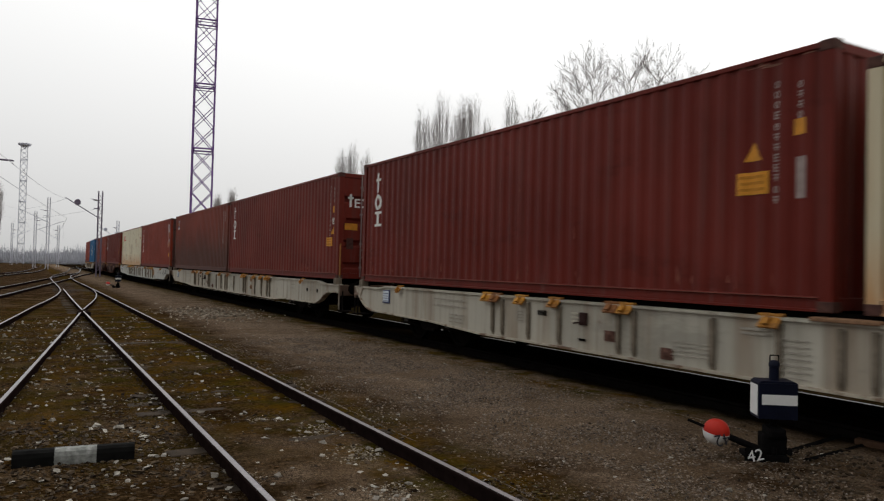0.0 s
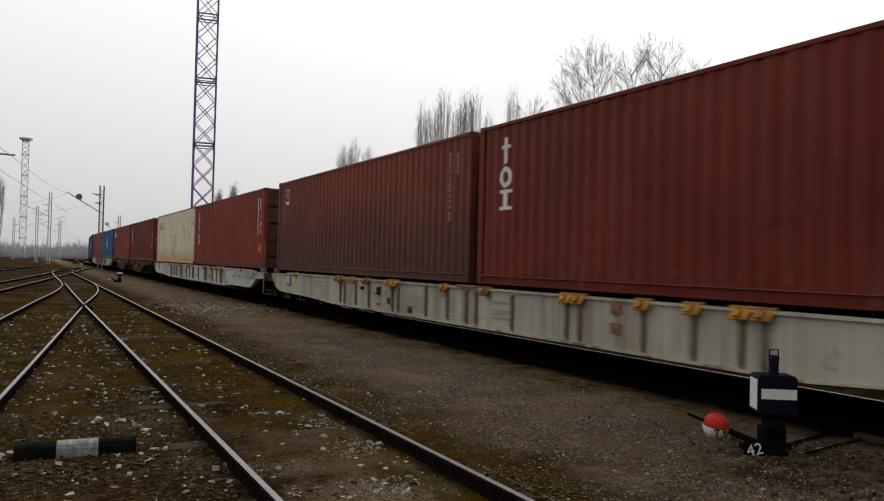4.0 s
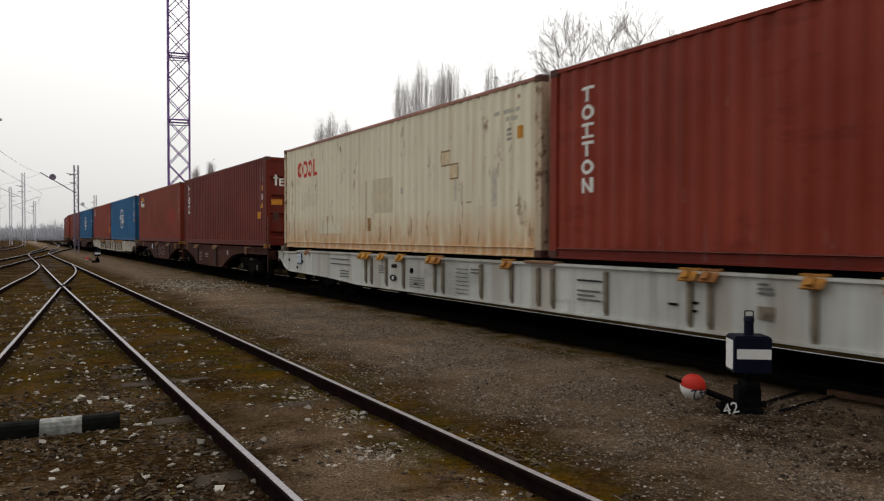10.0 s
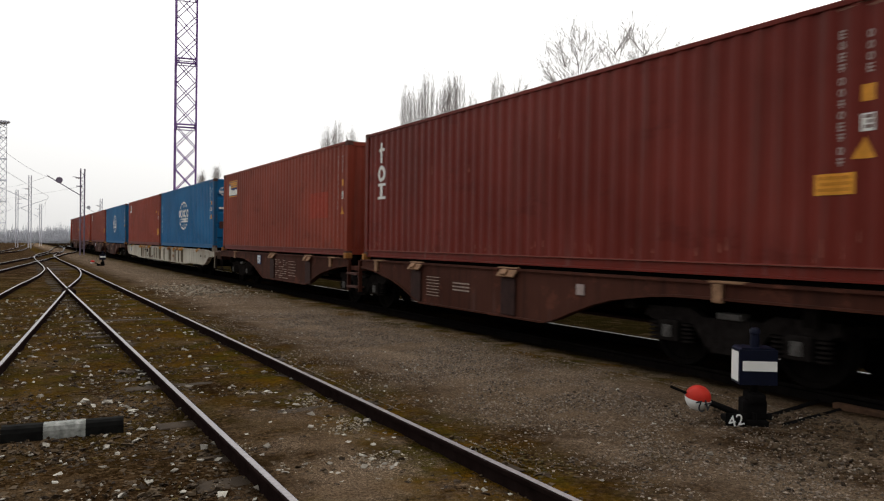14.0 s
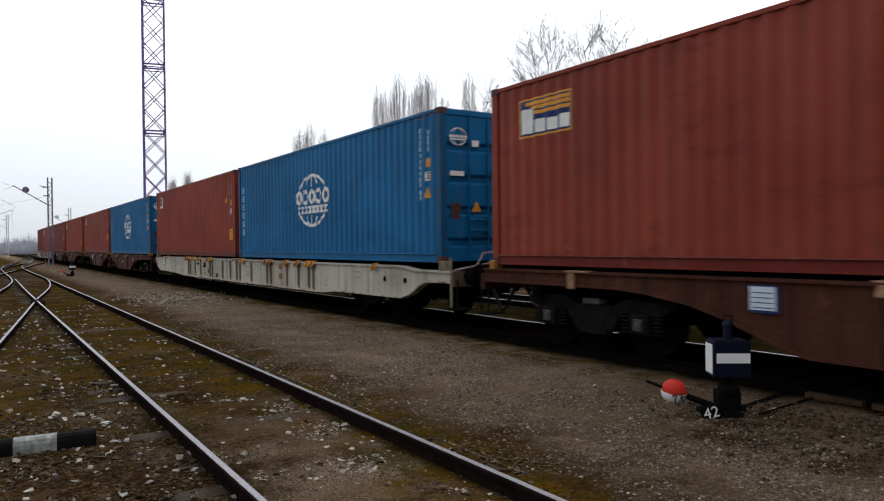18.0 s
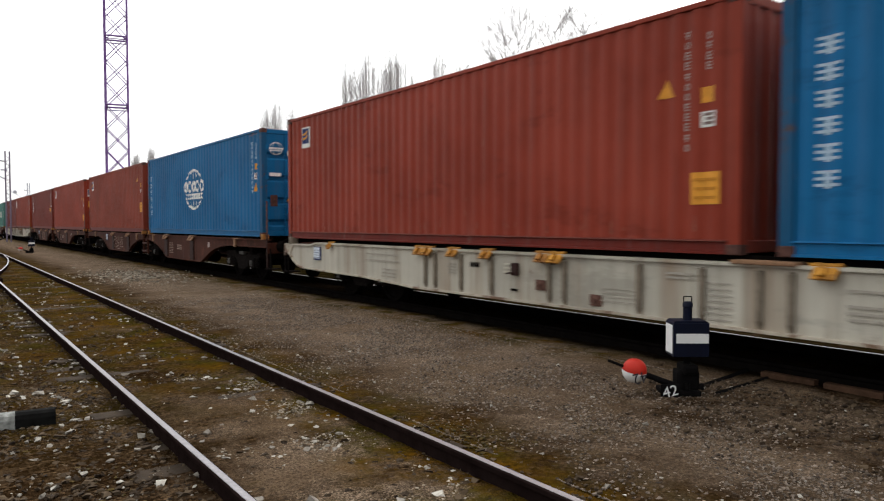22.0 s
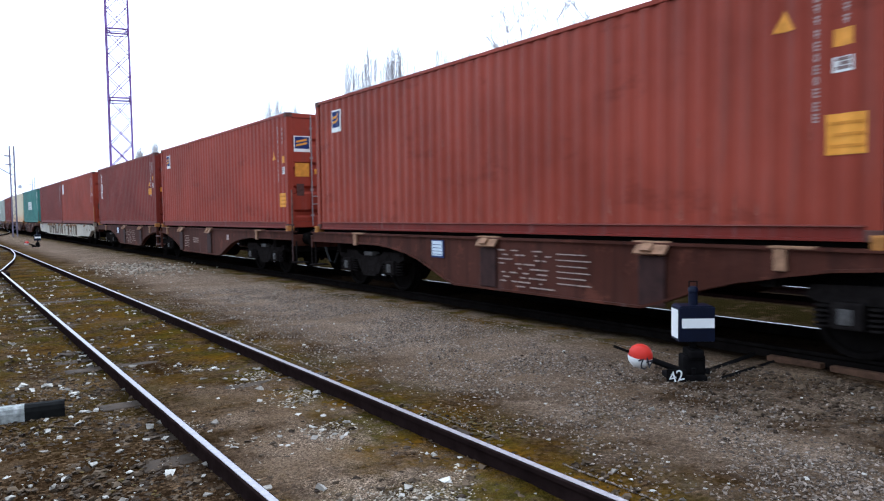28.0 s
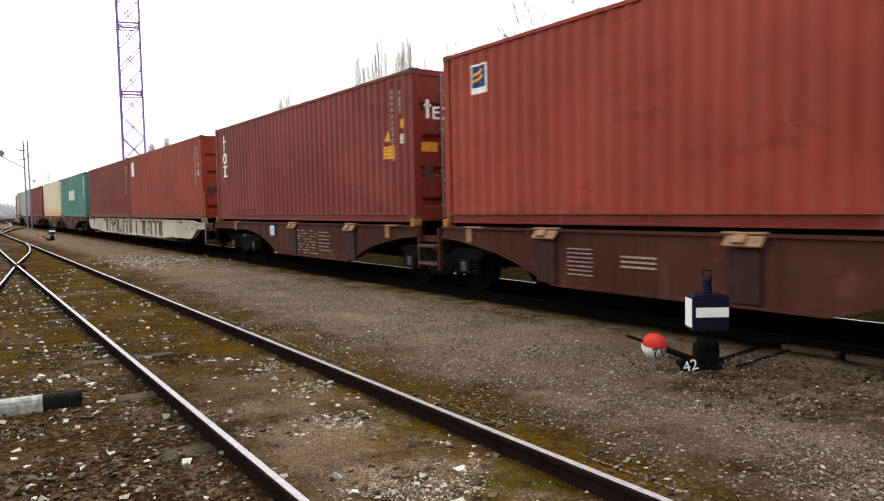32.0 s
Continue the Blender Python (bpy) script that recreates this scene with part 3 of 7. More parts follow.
            tagged(own("doorplate2", "warning_sticker", ORANGE, c, lambda bm: plates(bm, [(0.22, 0.6, 1.3, 1.64), (0.74, 1.0, 1.37, 1.5)]), "orange warning stickers"), kind="stuff")
        if style != "none":
            own("doorbox", "document_box", CASTING, c, lambda bm: plates(bm, [(0.25, 0.45, 0.82, 1.12)]), "dark document holder")
    # marks of the near wall
    mid = DECK
    if style == "bars":
        bm = bmesh.new()
        mark(bm, 11.29, 11.4, 3.5 - mid, 3.96 - mid)
        mark(bm, 11.22, 11.49, 3.77 - mid, 3.83 - mid, 0.006)
        part("wall_letter", bm, WHITE, c, "large white lettering block")
        bm = bmesh.new()
        ring_mark(bm, 11.35, 3.26 - mid, 0.18, 0.19, 0.085)
        part("wall_letter", bm, WHITE, c, "large white lettering ring")
        bm = bmesh.new()
        mark(bm, 11.15, 11.52, 2.68 - mid, 2.74 - mid)
        mark(bm, 11.27, 11.41, 2.74 - mid, 2.98 - mid)
        mark(bm, 11.15, 11.52, 2.98 - mid, 3.04 - mid)
        part("wall_letter", bm, WHITE, c, "large white lettering block")
    elif style == "column":
        for k in range(6):
            bm = bmesh.new()
            z = 3.87 - mid - 0.265 * k
            if k in (0, 2, 3):
                mark(bm, 11.24, 11.49, z - 0.045, z)
                mark(bm, 11.335, 11.395, z - 0.22, z - 0.045)
            if k == 2:
                mark(bm, 11.24, 11.49, z - 0.22, z - 0.18, 0.005)
            if k in (1, 4):
                ring_mark(bm, 11.365, z - 0.11, 0.13, 0.11, 0.05)
            if k == 5:
                for u in (11.24, 11.43):
                    mark(bm, u, u + 0.055, z - 0.22, z)
                slant_mark(bm, 11.44, z - 0.07, 11.28, z - 0.22, 0.06, 0.005)
            part("wall_letter", bm, WHITE, c, "white lettering block")
    elif style == "emblem":
        sticker(c, "emblem_plate", WHITE, 10.97 + shift, 11.37 + shift, 3.48 - mid, 3.96 - mid, "white bordered emblem plate")
        bm = bmesh.new()
        mark(bm, 11.0 + shift, 11.34 + shift, 3.58 - mid, 3.93 - mid, 0.007)
        part("emblem_field", bm, LOGO_NAVY, c)
        for z in (3.66, 3.76):
            bm = bmesh.new()
            slant_mark(bm, 11.31 + shift, z - mid, 11.06 + shift, z + 0.07 - mid, 0.05)
            part("emblem_stripe", bm, YELLOW, c)
    elif style == "box":
        sticker(c, "emblem_plate", YELLOW, 10.27, 11.49, 3.34 - mid, 3.94 - mid, "yellow edged emblem plate")
        bm = bmesh.new()
        mark(bm, 10.3, 11.46, 3.37 - mid, 3.91 - mid, 0.007)
        part("emblem_field", bm, LOGO_NAVY, c)
        for k, z in enumerate((3.68, 3.76, 3.83)):
            sticker(c, "emblem_stripe", YELLOW, 10.32, 11.1 + 0.1 * k, z - mid, z + 0.055 - mid, lift=0.01)
        for u0, u1, z1 in ((10.33, 10.52, 3.6), (10.57, 10.8, 3.58), (10.85, 11.08, 3.6), (11.14, 11.42, 3.78)):
            sticker(c, "wall_letter", WHITE, u0, u1, 3.4 - mid, z1 - mid, "white lettering block", lift=0.01)
        sticker(c, "paint_patch", PATCH_RED, 1.33, 2.7, 2.33 - mid, 3.03 - mid, "brighter red repainted patch")
    elif style == "globe":
        bm = bmesh.new()
        u0, z0 = 6.13, 2.85 - mid
        for s in (0, 180):
            ring_mark(bm, u0, z0, 0.98, 0.68, 0.075, s + 32, s + 148, 24)
            ring_mark(bm, u0, z0, 0.5, 0.68, 0.065, s + 40, s + 140, 20)
        for s in (-1, 1):
            mark(bm, u0 - 0.04 if s < 0 else u0 - 0.04, u0 + 0.04, z0 + (0.36 if s > 0 else -0.66), z0 + (0.66 if s > 0 else -0.38))
        tagged(part("wall_emblem", bm, WHITE, c), "white globe arcs", kind="stuff")
        for k in range(5):
            bm = bmesh.new()
            ring_mark(bm, 6.99 - 0.43 * k, 2.95 - mid, 0.205, 0.2, 0.1, 0, 360, 18)
            part("wall_letter", bm, WHITE, c, "white lettering ring")
        for k in range(8):
            bm = bmesh.new()
            u = 6.99 - 0.245 * k
            mark(bm, u - 0.1, u + 0.1, 2.66 - mid, 2.715 - mid)
            mark(bm, u - 0.1, u + 0.1, 2.525 - mid, 2.58 - mid)
            mark(bm, u - 0.05, u + 0.05, 2.58 - mid, 2.66 - mid)
            part("wall_letter", bm, WHITE, c, "small white lettering block")
        for k in range(6):
            bm = bmesh.new()
            z = 3.55 - mid - 0.265 * k
            for j in range(3):
                mark(bm, 11.58, 11.82, z - 0.03 - j * 0.065, z - j * 0.065)
            mark(bm, 11.66, 11.73, z - 0.18, z)
            part("wall_letter", bm, PALE_BLUE_MARK, c, "pale character block")
    elif style == "rings":
        for u in (10.86, 10.46, 10.07):
            bm = bmesh.new()
            ring_mark(bm, u, 3.55 - mid, 0.185, 0.235, 0.1, 0, 360, 22)
            part("wall_letter", bm, LOGO_RED, c, "bold red lettering ring")
        bm = bmesh.new()
        mark(bm, 9.75, 9.86, 3.33 - mid, 3.79 - mid)
        mark(bm, 9.58, 9.75, 3.33 - mid, 3.42 - mid)
        part("wall_letter", bm, LOGO_RED, c, "bold red lettering block")
        for u0, u1, z0, z1 in ((6.13, 6.17, 1.62, 2.95), (6.48, 6.52, 1.8, 2.98), (6.24, 6.36, 1.8, 2.1), (6.7, 6.73, 2.3, 2.9), (5.2, 5.22, 1.55, 1.9), (2.4, 2.42, 1.5, 1.9), (8.8, 8.84, 1.7, 2.2), (9.1, 9.13, 1.7, 2.1), (11.3, 11.33, 1.6, 2.3), (2.28, 2.36, 2.26, 2.33), (2.29, 2.32, 1.9, 2.26), (0.57, 0.63, 3.96, 4.03), (10.4, 10.43, 1.55, 1.85)):
            sticker(c, "rust_run", RUST_RUN, u0, u1, z0 - mid, z1 - mid)
        sticker(c, "repair_patch", OLIVE_PATCH, 5.14, 6.08, 2.2 - mid, 2.98 - mid, "dull olive repainted patch")
        for u0, u1, z0, z1 in ((9.6, 10.7, 2.5, 2.85), (7.9, 9.4, 1.75, 2.05)):
            sticker(c, "repair_patch", PATCH_TAN, u0, u1, z0 - mid, z1 - mid, "dull repainted patch")
        for u0, u1, z0, z1 in ((1.24, 1.36, 2.2, 2.85), (4.64, 4.73, 2.58, 2.72), (2.5, 2.62, 2.35, 2.75)):
            sticker(c, "wash_stain", STAIN_GREY, u0, u1, z0 - mid, z1 - mid, "greyish wash stain")
        for u0, u1, z0, z1 in ((2.75, 3.05, 3.06, 3.3), (2.46, 2.75, 2.79, 3.03)):
            sticker(c, "weld_patch", TINT_RUST, u0, u1, z0 - mid, z1 - mid, "square welded patch with a rusty tint")
        bm = bmesh.new()
        for u0, u1, z0, z1 in ((2.74, 3.06, 3.3, 3.325), (2.76, 3.06, 3.03, 3.055), (2.45, 2.76, 3.033, 3.058), (2.46, 2.75, 2.762, 2.788), (3.05, 3.07, 3.1, 3.28), (2.455, 2.475, 2.8, 3.0), (0.55, 0.7, 2.19, 2.21), (2.0, 2.18, 2.3, 2.32)):
            mark(bm, u0, u1, z0 - mid, z1 - mid)
        tagged(part("weld_seam", bm, WELD_RUST, c), "rusty weld seams of a repair", kind="stuff")
        bm = bmesh.new()
        for u0, u1, z in ((1.14, 1.32, 3.79), (0.76, 1.05, 3.79), (0.57, 0.72, 3.79), (0.86, 0.99, 3.66), (0.64, 0.82, 3.66)):
            mark(bm, u0, u1, z - 0.035 - mid, z + 0.035 - mid)
        tagged(part("serial_marking", bm, SERIAL_FADE, c), "faded serial line", kind="stuff")
    elif style == "blocks":
        for k in range(4):
            sticker(c, "wall_letter", WHITE, 5.0 + k * 0.75, 5.5 + k * 0.75, 2.5 - mid, 3.2 - mid, "white lettering block")
    elif style == "patch":
        sticker(c, "emblem_plate", WHITE, 11.2, 11.7, 3.3 - mid, 3.95 - mid, "white emblem plate")
    if style == "rings":
        for u, z in ((0.875, 3.48), (0.875, 3.4), (0.875, 3.32)):
            sticker(c, "size_marking", FAINT_MARK, u - 0.07, u + 0.07, z - 0.025 - mid, z + 0.025 - mid)
    else:
        codes(c, mark_mat, col_u=col, seed=seed)
    if P in (MAROON, MAROON_B, BLUE, OXIDE_B):
        bm = bmesh.new()
        rng = random.Random(seed)
        for k in range(5):
            u, z = rng.uniform(0.2, 0.9), H - 0.072 - 0.014 * k
            mark(bm, u, u + rng.uniform(0.1, 0.35), z - 0.012, z, 0.003)
        tagged(part("scrape", bm, SCRAPE, c), "pale scrapes below the top rail", kind="stuff")
    if P in (MAROON, MAROON_B, OXIDE, OXIDE_B, RED, SOOTY):
        # pale upright scratches, most of them near the foot
        bm = bmesh.new()
        rng = random.Random(seed + 50)
        for k in range(34):
            u, w, l = rng.uniform(0.4, L - 0.4), rng.uniform(0.006, 0.016), rng.uniform(0.05, 0.2)
            z = 0.19 + 0.12 * rng.random() if k < 27 else rng.uniform(0.4, 2.2)
            bm.faces.new([bm.verts.new(on_side(a, b, 0.003)) for a, b in ((u - w, z), (u + w, z), (u + w * 0.4, z + l), (u - w * 0.2, z + l))])
        tagged(part("scratch", bm, SCRATCH, c), "pale upright scratches in the paint", kind="stuff")
        own("railedge", "rail_edge", SCRATCH, c, lambda bm: box(bm, -0.006, 0.01, 0.18, L - 0.18, 0.15, 0.156), "worn pale edge of the bottom rail")
    for k, (name, mat, shape) in enumerate(stickers):
        if len(shape) == 4:
            u0, u1, z0, z1 = shape
            sticker(c, name, mat, u0, u1, z0 - mid, z1 - mid, lift=0.004 + 0.0015 * k)
            if name in ("yellow_sticker", "white_sticker"):
                pale = name == "white_sticker"
                bm = bmesh.new()
                for j in range(3):
                    z = z0 - mid + (z1 - z0) * (0.16 + 0.28 * j)
                    mark(bm, u0 + (0.02 if pale else 0.04), u1 - 0.03 - 0.03 * (j % 2), z, z + 0.035, 0.008 + 0.0015 * k)
                tagged(part("printed_line", bm, PRINT_GREY if pale else PRINT_BROWN, c), "grey printed lines" if pale else "brown printed lines", kind="stuff")
        else:
            bm = bmesh.new()
            tri_mark(bm, shape[0], shape[1] - mid, 0.24, 0.22)
            part(name, bm, mat, c, "orange warning triangle")
    return c


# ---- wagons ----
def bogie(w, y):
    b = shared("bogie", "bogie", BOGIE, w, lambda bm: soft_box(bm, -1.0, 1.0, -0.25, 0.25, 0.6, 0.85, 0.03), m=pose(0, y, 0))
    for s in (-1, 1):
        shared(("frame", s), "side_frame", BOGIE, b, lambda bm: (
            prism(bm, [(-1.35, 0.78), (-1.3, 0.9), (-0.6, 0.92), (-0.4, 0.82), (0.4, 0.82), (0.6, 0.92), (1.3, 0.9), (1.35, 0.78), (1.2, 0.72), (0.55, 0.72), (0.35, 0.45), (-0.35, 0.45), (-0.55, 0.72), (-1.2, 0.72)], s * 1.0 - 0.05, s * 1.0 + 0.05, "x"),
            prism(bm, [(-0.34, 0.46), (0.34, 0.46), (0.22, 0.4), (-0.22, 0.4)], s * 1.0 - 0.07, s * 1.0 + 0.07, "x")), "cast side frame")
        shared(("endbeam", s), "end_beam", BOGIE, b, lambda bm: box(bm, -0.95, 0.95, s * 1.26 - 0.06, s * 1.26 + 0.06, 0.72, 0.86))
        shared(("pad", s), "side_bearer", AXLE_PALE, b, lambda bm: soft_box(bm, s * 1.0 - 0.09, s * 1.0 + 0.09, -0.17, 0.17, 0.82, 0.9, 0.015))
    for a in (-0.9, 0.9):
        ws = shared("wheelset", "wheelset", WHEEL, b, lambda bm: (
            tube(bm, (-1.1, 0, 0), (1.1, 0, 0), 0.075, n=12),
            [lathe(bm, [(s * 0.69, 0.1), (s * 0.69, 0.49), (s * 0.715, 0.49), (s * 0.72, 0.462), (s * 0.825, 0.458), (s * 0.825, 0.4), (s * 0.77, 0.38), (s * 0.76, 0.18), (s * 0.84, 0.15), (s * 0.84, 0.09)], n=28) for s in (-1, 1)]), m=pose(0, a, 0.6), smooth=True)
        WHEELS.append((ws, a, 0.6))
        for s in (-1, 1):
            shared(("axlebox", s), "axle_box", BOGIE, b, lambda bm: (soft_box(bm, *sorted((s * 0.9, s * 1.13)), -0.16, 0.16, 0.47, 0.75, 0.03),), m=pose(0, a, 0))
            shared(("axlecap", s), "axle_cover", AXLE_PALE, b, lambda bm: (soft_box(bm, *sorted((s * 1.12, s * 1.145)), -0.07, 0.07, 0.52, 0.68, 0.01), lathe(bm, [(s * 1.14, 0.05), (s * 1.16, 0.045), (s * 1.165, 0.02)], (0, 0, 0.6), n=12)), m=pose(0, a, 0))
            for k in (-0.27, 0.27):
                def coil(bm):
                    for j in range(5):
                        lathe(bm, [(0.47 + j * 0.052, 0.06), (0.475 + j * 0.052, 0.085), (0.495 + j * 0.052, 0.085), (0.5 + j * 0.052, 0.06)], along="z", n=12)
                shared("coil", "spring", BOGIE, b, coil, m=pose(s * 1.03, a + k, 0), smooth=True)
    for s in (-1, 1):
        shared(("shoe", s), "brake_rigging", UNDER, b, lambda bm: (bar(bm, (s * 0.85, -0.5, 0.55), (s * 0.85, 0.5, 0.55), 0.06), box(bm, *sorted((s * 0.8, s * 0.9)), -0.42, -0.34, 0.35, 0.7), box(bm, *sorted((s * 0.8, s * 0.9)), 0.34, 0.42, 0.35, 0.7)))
    return b


def sill(bm, side, top, bottom):
    """The thin web of a plate girder between two (y, z) lines."""
    x = side * 1.235
    web = top + bottom[::-1]
    prism(bm, web, x, x - side * 0.014, "x")


def flange(bm, side, line, half):
    """The lip along a girder's upper or lower edge."""
    x = side * 1.235
    for (ya, za), (yb, zb) in zip(line, line[1:]):
        pts = [(ya, za - half), (yb, zb - half), (yb, zb + half), (ya, za + half)]
        prism(bm, pts, x + side * 0.042, x - side * 0.12, "x")


def girder(w, key, side, mat, edge, top, bottom, label):
    """A web with its two flanges."""
    g = shared((key, side), "side_sill", mat, w, lambda bm: sill(bm, side, top, bottom), label=label)
    shared((key, "up", side), "upper_flange", mat, g, lambda bm: flange(bm, side, top, 0.018))
    shared((key, "low", side), "lower_flange", edge, g, lambda bm: flange(bm, side, bottom, 0.016), "rust-edged lower flange")


CREAM_TOP = [(-0.3, 1.19), (0.9, 1.19), (1.5, 1.255), (23.2, 1.255), (23.55, 1.2), (24.95, 1.2)]
CREAM_BOTTOM = [(-0.3, 1.0), (0.5, 0.99), (0.7, 0.93), (0.9, 0.83), (1.15, 0.72), (1.5, 0.63), (4.7, 0.615), (5.5, 0.55), (19.2, 0.54), (21.0, 0.62), (24.0, 0.665), (24.25, 0.72), (24.45, 0.81), (24.62, 0.92), (24.75, 1.0), (24.95, 1.02)]


def ends(w, y, out, mat):
    """Headstock, buffers, hook and hose at a wagon's end; out is -1 at the front."""
    boxed("headstock", (-1.25, 1.25, *sorted((y, y + out * 0.1)), 0.92, 1.2), mat, w, 0.01)
    for x in (-0.875, 0.875):
        def buf(bm):
            lathe(bm, [(0.0, 0.15), (out * 0.3, 0.13), (out * 0.3, 0.1), (out * 0.5, 0.1)], along="y", n=18)
            lathe(bm, [(out * 0.5, 0.2), (out * 0.53, 0.235), (out * 0.56, 0.22)], along="y", n=24)
        shared(("buffer", out), "buffer", UNDER, w, buf, m=pose(x, y + out * 0.1, 1.1), smooth=True)
    shared(("hook", out), "coupling", UNDER, w, lambda bm: (box(bm, -0.06, 0.06, *sorted((0, out * 0.35)), -0.1, 0.08), tube(bm, (0, out * 0.3, 0), (0, out * 0.62, -0.22), 0.045, n=8)), m=pose(0, y + out * 0.1, 1.05))
    def hose(bm):
        pts = [(0.35 * s, out * d, z) for s in (1,) for d, z in ((0, 0), (0.15, -0.05), (0.3, -0.25), (0.42, -0.45), (0.5, -0.5))]
        for a, b in zip(pts, pts[1:]):
            tube(bm, a, b, 0.03, n=8)
    shared(("hose", out), "brake_hose", RUBBER, w, hose, m=pose(0, y, 1.0))
    shared(("hose2", out), "brake_hose", RUBBER, w, hose, m=pose(-0.8, y, 1.0))
    shared(("step", out), "shunter_step", BOGIE, w, lambda bm: (box(bm, -0.06, 0.3, -0.14, 0.14, 0, 0.03), bar(bm, (0.0, 0.1, 0), (0.0, 0.1, 0.55), 0.03), bar(bm, (0.0, -0.1, 0), (0.0, -0.1, 0.55), 0.03)), m=pose(-1.2, y + out * 0.05, 0.5))


def handrail(w, y, mat, top, high=True):
    shared("rail_low", "corner_post", RIB_GREY if mat is not SILL_BROWN else RIB_BROWN, w, lambda bm: soft_box(bm, -0.015, 0.015, -0.026, 0.026, 0.55, 1.45, 0.006), m=pose(-1.25, y, 0))
    if high:
        shared("rail_high", "handrail", top, w, lambda bm: soft_box(bm, -0.012, 0.012, -0.03, 0.03, 1.42, 2.3, 0.006), m=pose(-1.25, y, 0))
    else:
        shared("end_hoop", "end_rail", ROD, w, lambda bm: (tube(bm, (-1.2, 0, 1.22), (-0.3, -0.05, 1.36), 0.022, n=8), tube(bm, (-0.75, -0.04, 1.29), (-0.6, -0.05, 1.52), 0.02, n=8), tube(bm, (-0.6, -0.05, 1.52), (0.1, -0.05, 1.58), 0.02, n=8)), m=pose(0, y - 0.05, 0), smooth=True)


def flap(w, y, mat, wide=0.26):
    """A hinged lock flap that hangs out over the girder, with a boss on its face."""
    def make(bm):
        h = wide / 2
        prism(bm, [(-1.262, 1.285), (-1.365, 1.158), (-1.348, 1.142), (-1.24, 1.262)], -h, h * 0.86, "y")
        prism(bm, [(-1.3, 1.262), (-1.362, 1.18), (-1.388, 1.2), (-1.32, 1.285)], -h * 0.25, h * 0.35, "y")
        box(bm, -1.27, -1.2, -h, -h * 0.6, 1.25, 1.31)
        box(bm, -1.27, -1.2, h * 0.45, h * 0.86, 1.25, 1.31)
        tube(bm, (-1.255, -h - 0.03, 1.288), (-1.255, h + 0.03, 1.288), 0.02, n=8)
    shared(("flap", wide), "twistlock_flap", mat, w, make, m=pose(0, y, 0, 0, 0, 0))


def placard(w, y, z=1.05, s=0.19):
    boxed("placard_frame", (-1.262, -1.25, y - s * 1.05, y + s * 1.05, z - s * 0.9, z + s * 0.9), LOGO_NAVY, w)
    b = boxed("placard", (-1.268, -1.263, y - s * 0.85, y + s * 0.95, z - s * 0.72, z + s * 0.8), PLACARD, w, label="pale printed placard")
    bm = bmesh.new()
    for k in range(4):
        box(bm, -1.271, -1.2685, y - s * 0.7, y + s * 0.8, z - 0.1 + k * 0.055, z - 0.09 + k * 0.055)
    tagged(part("printed_line", bm, LOGO_NAVY, w), kind="stuff")


def text_lines(w, y0, y1, z0, z1, n, mat, x=-1.2535, ragged=0.3, seed=3, name="stencilled_marking"):
    rng = random.Random(seed)
    bm = bmesh.new()
    for k in range(n):
        z = z1 - (z1 - z0) * k / max(1, n - 1) if n > 1 else z1
        a = y0 + ragged * rng.random() * (y1 - y0)
        h = 0.008 if n > 3 else 0.014
        box(bm, x - 0.0015, x, a, y1, z - h, z + h)
    tagged(part(name, bm, mat, w), "lines of small stencilled characters", kind="stuff")


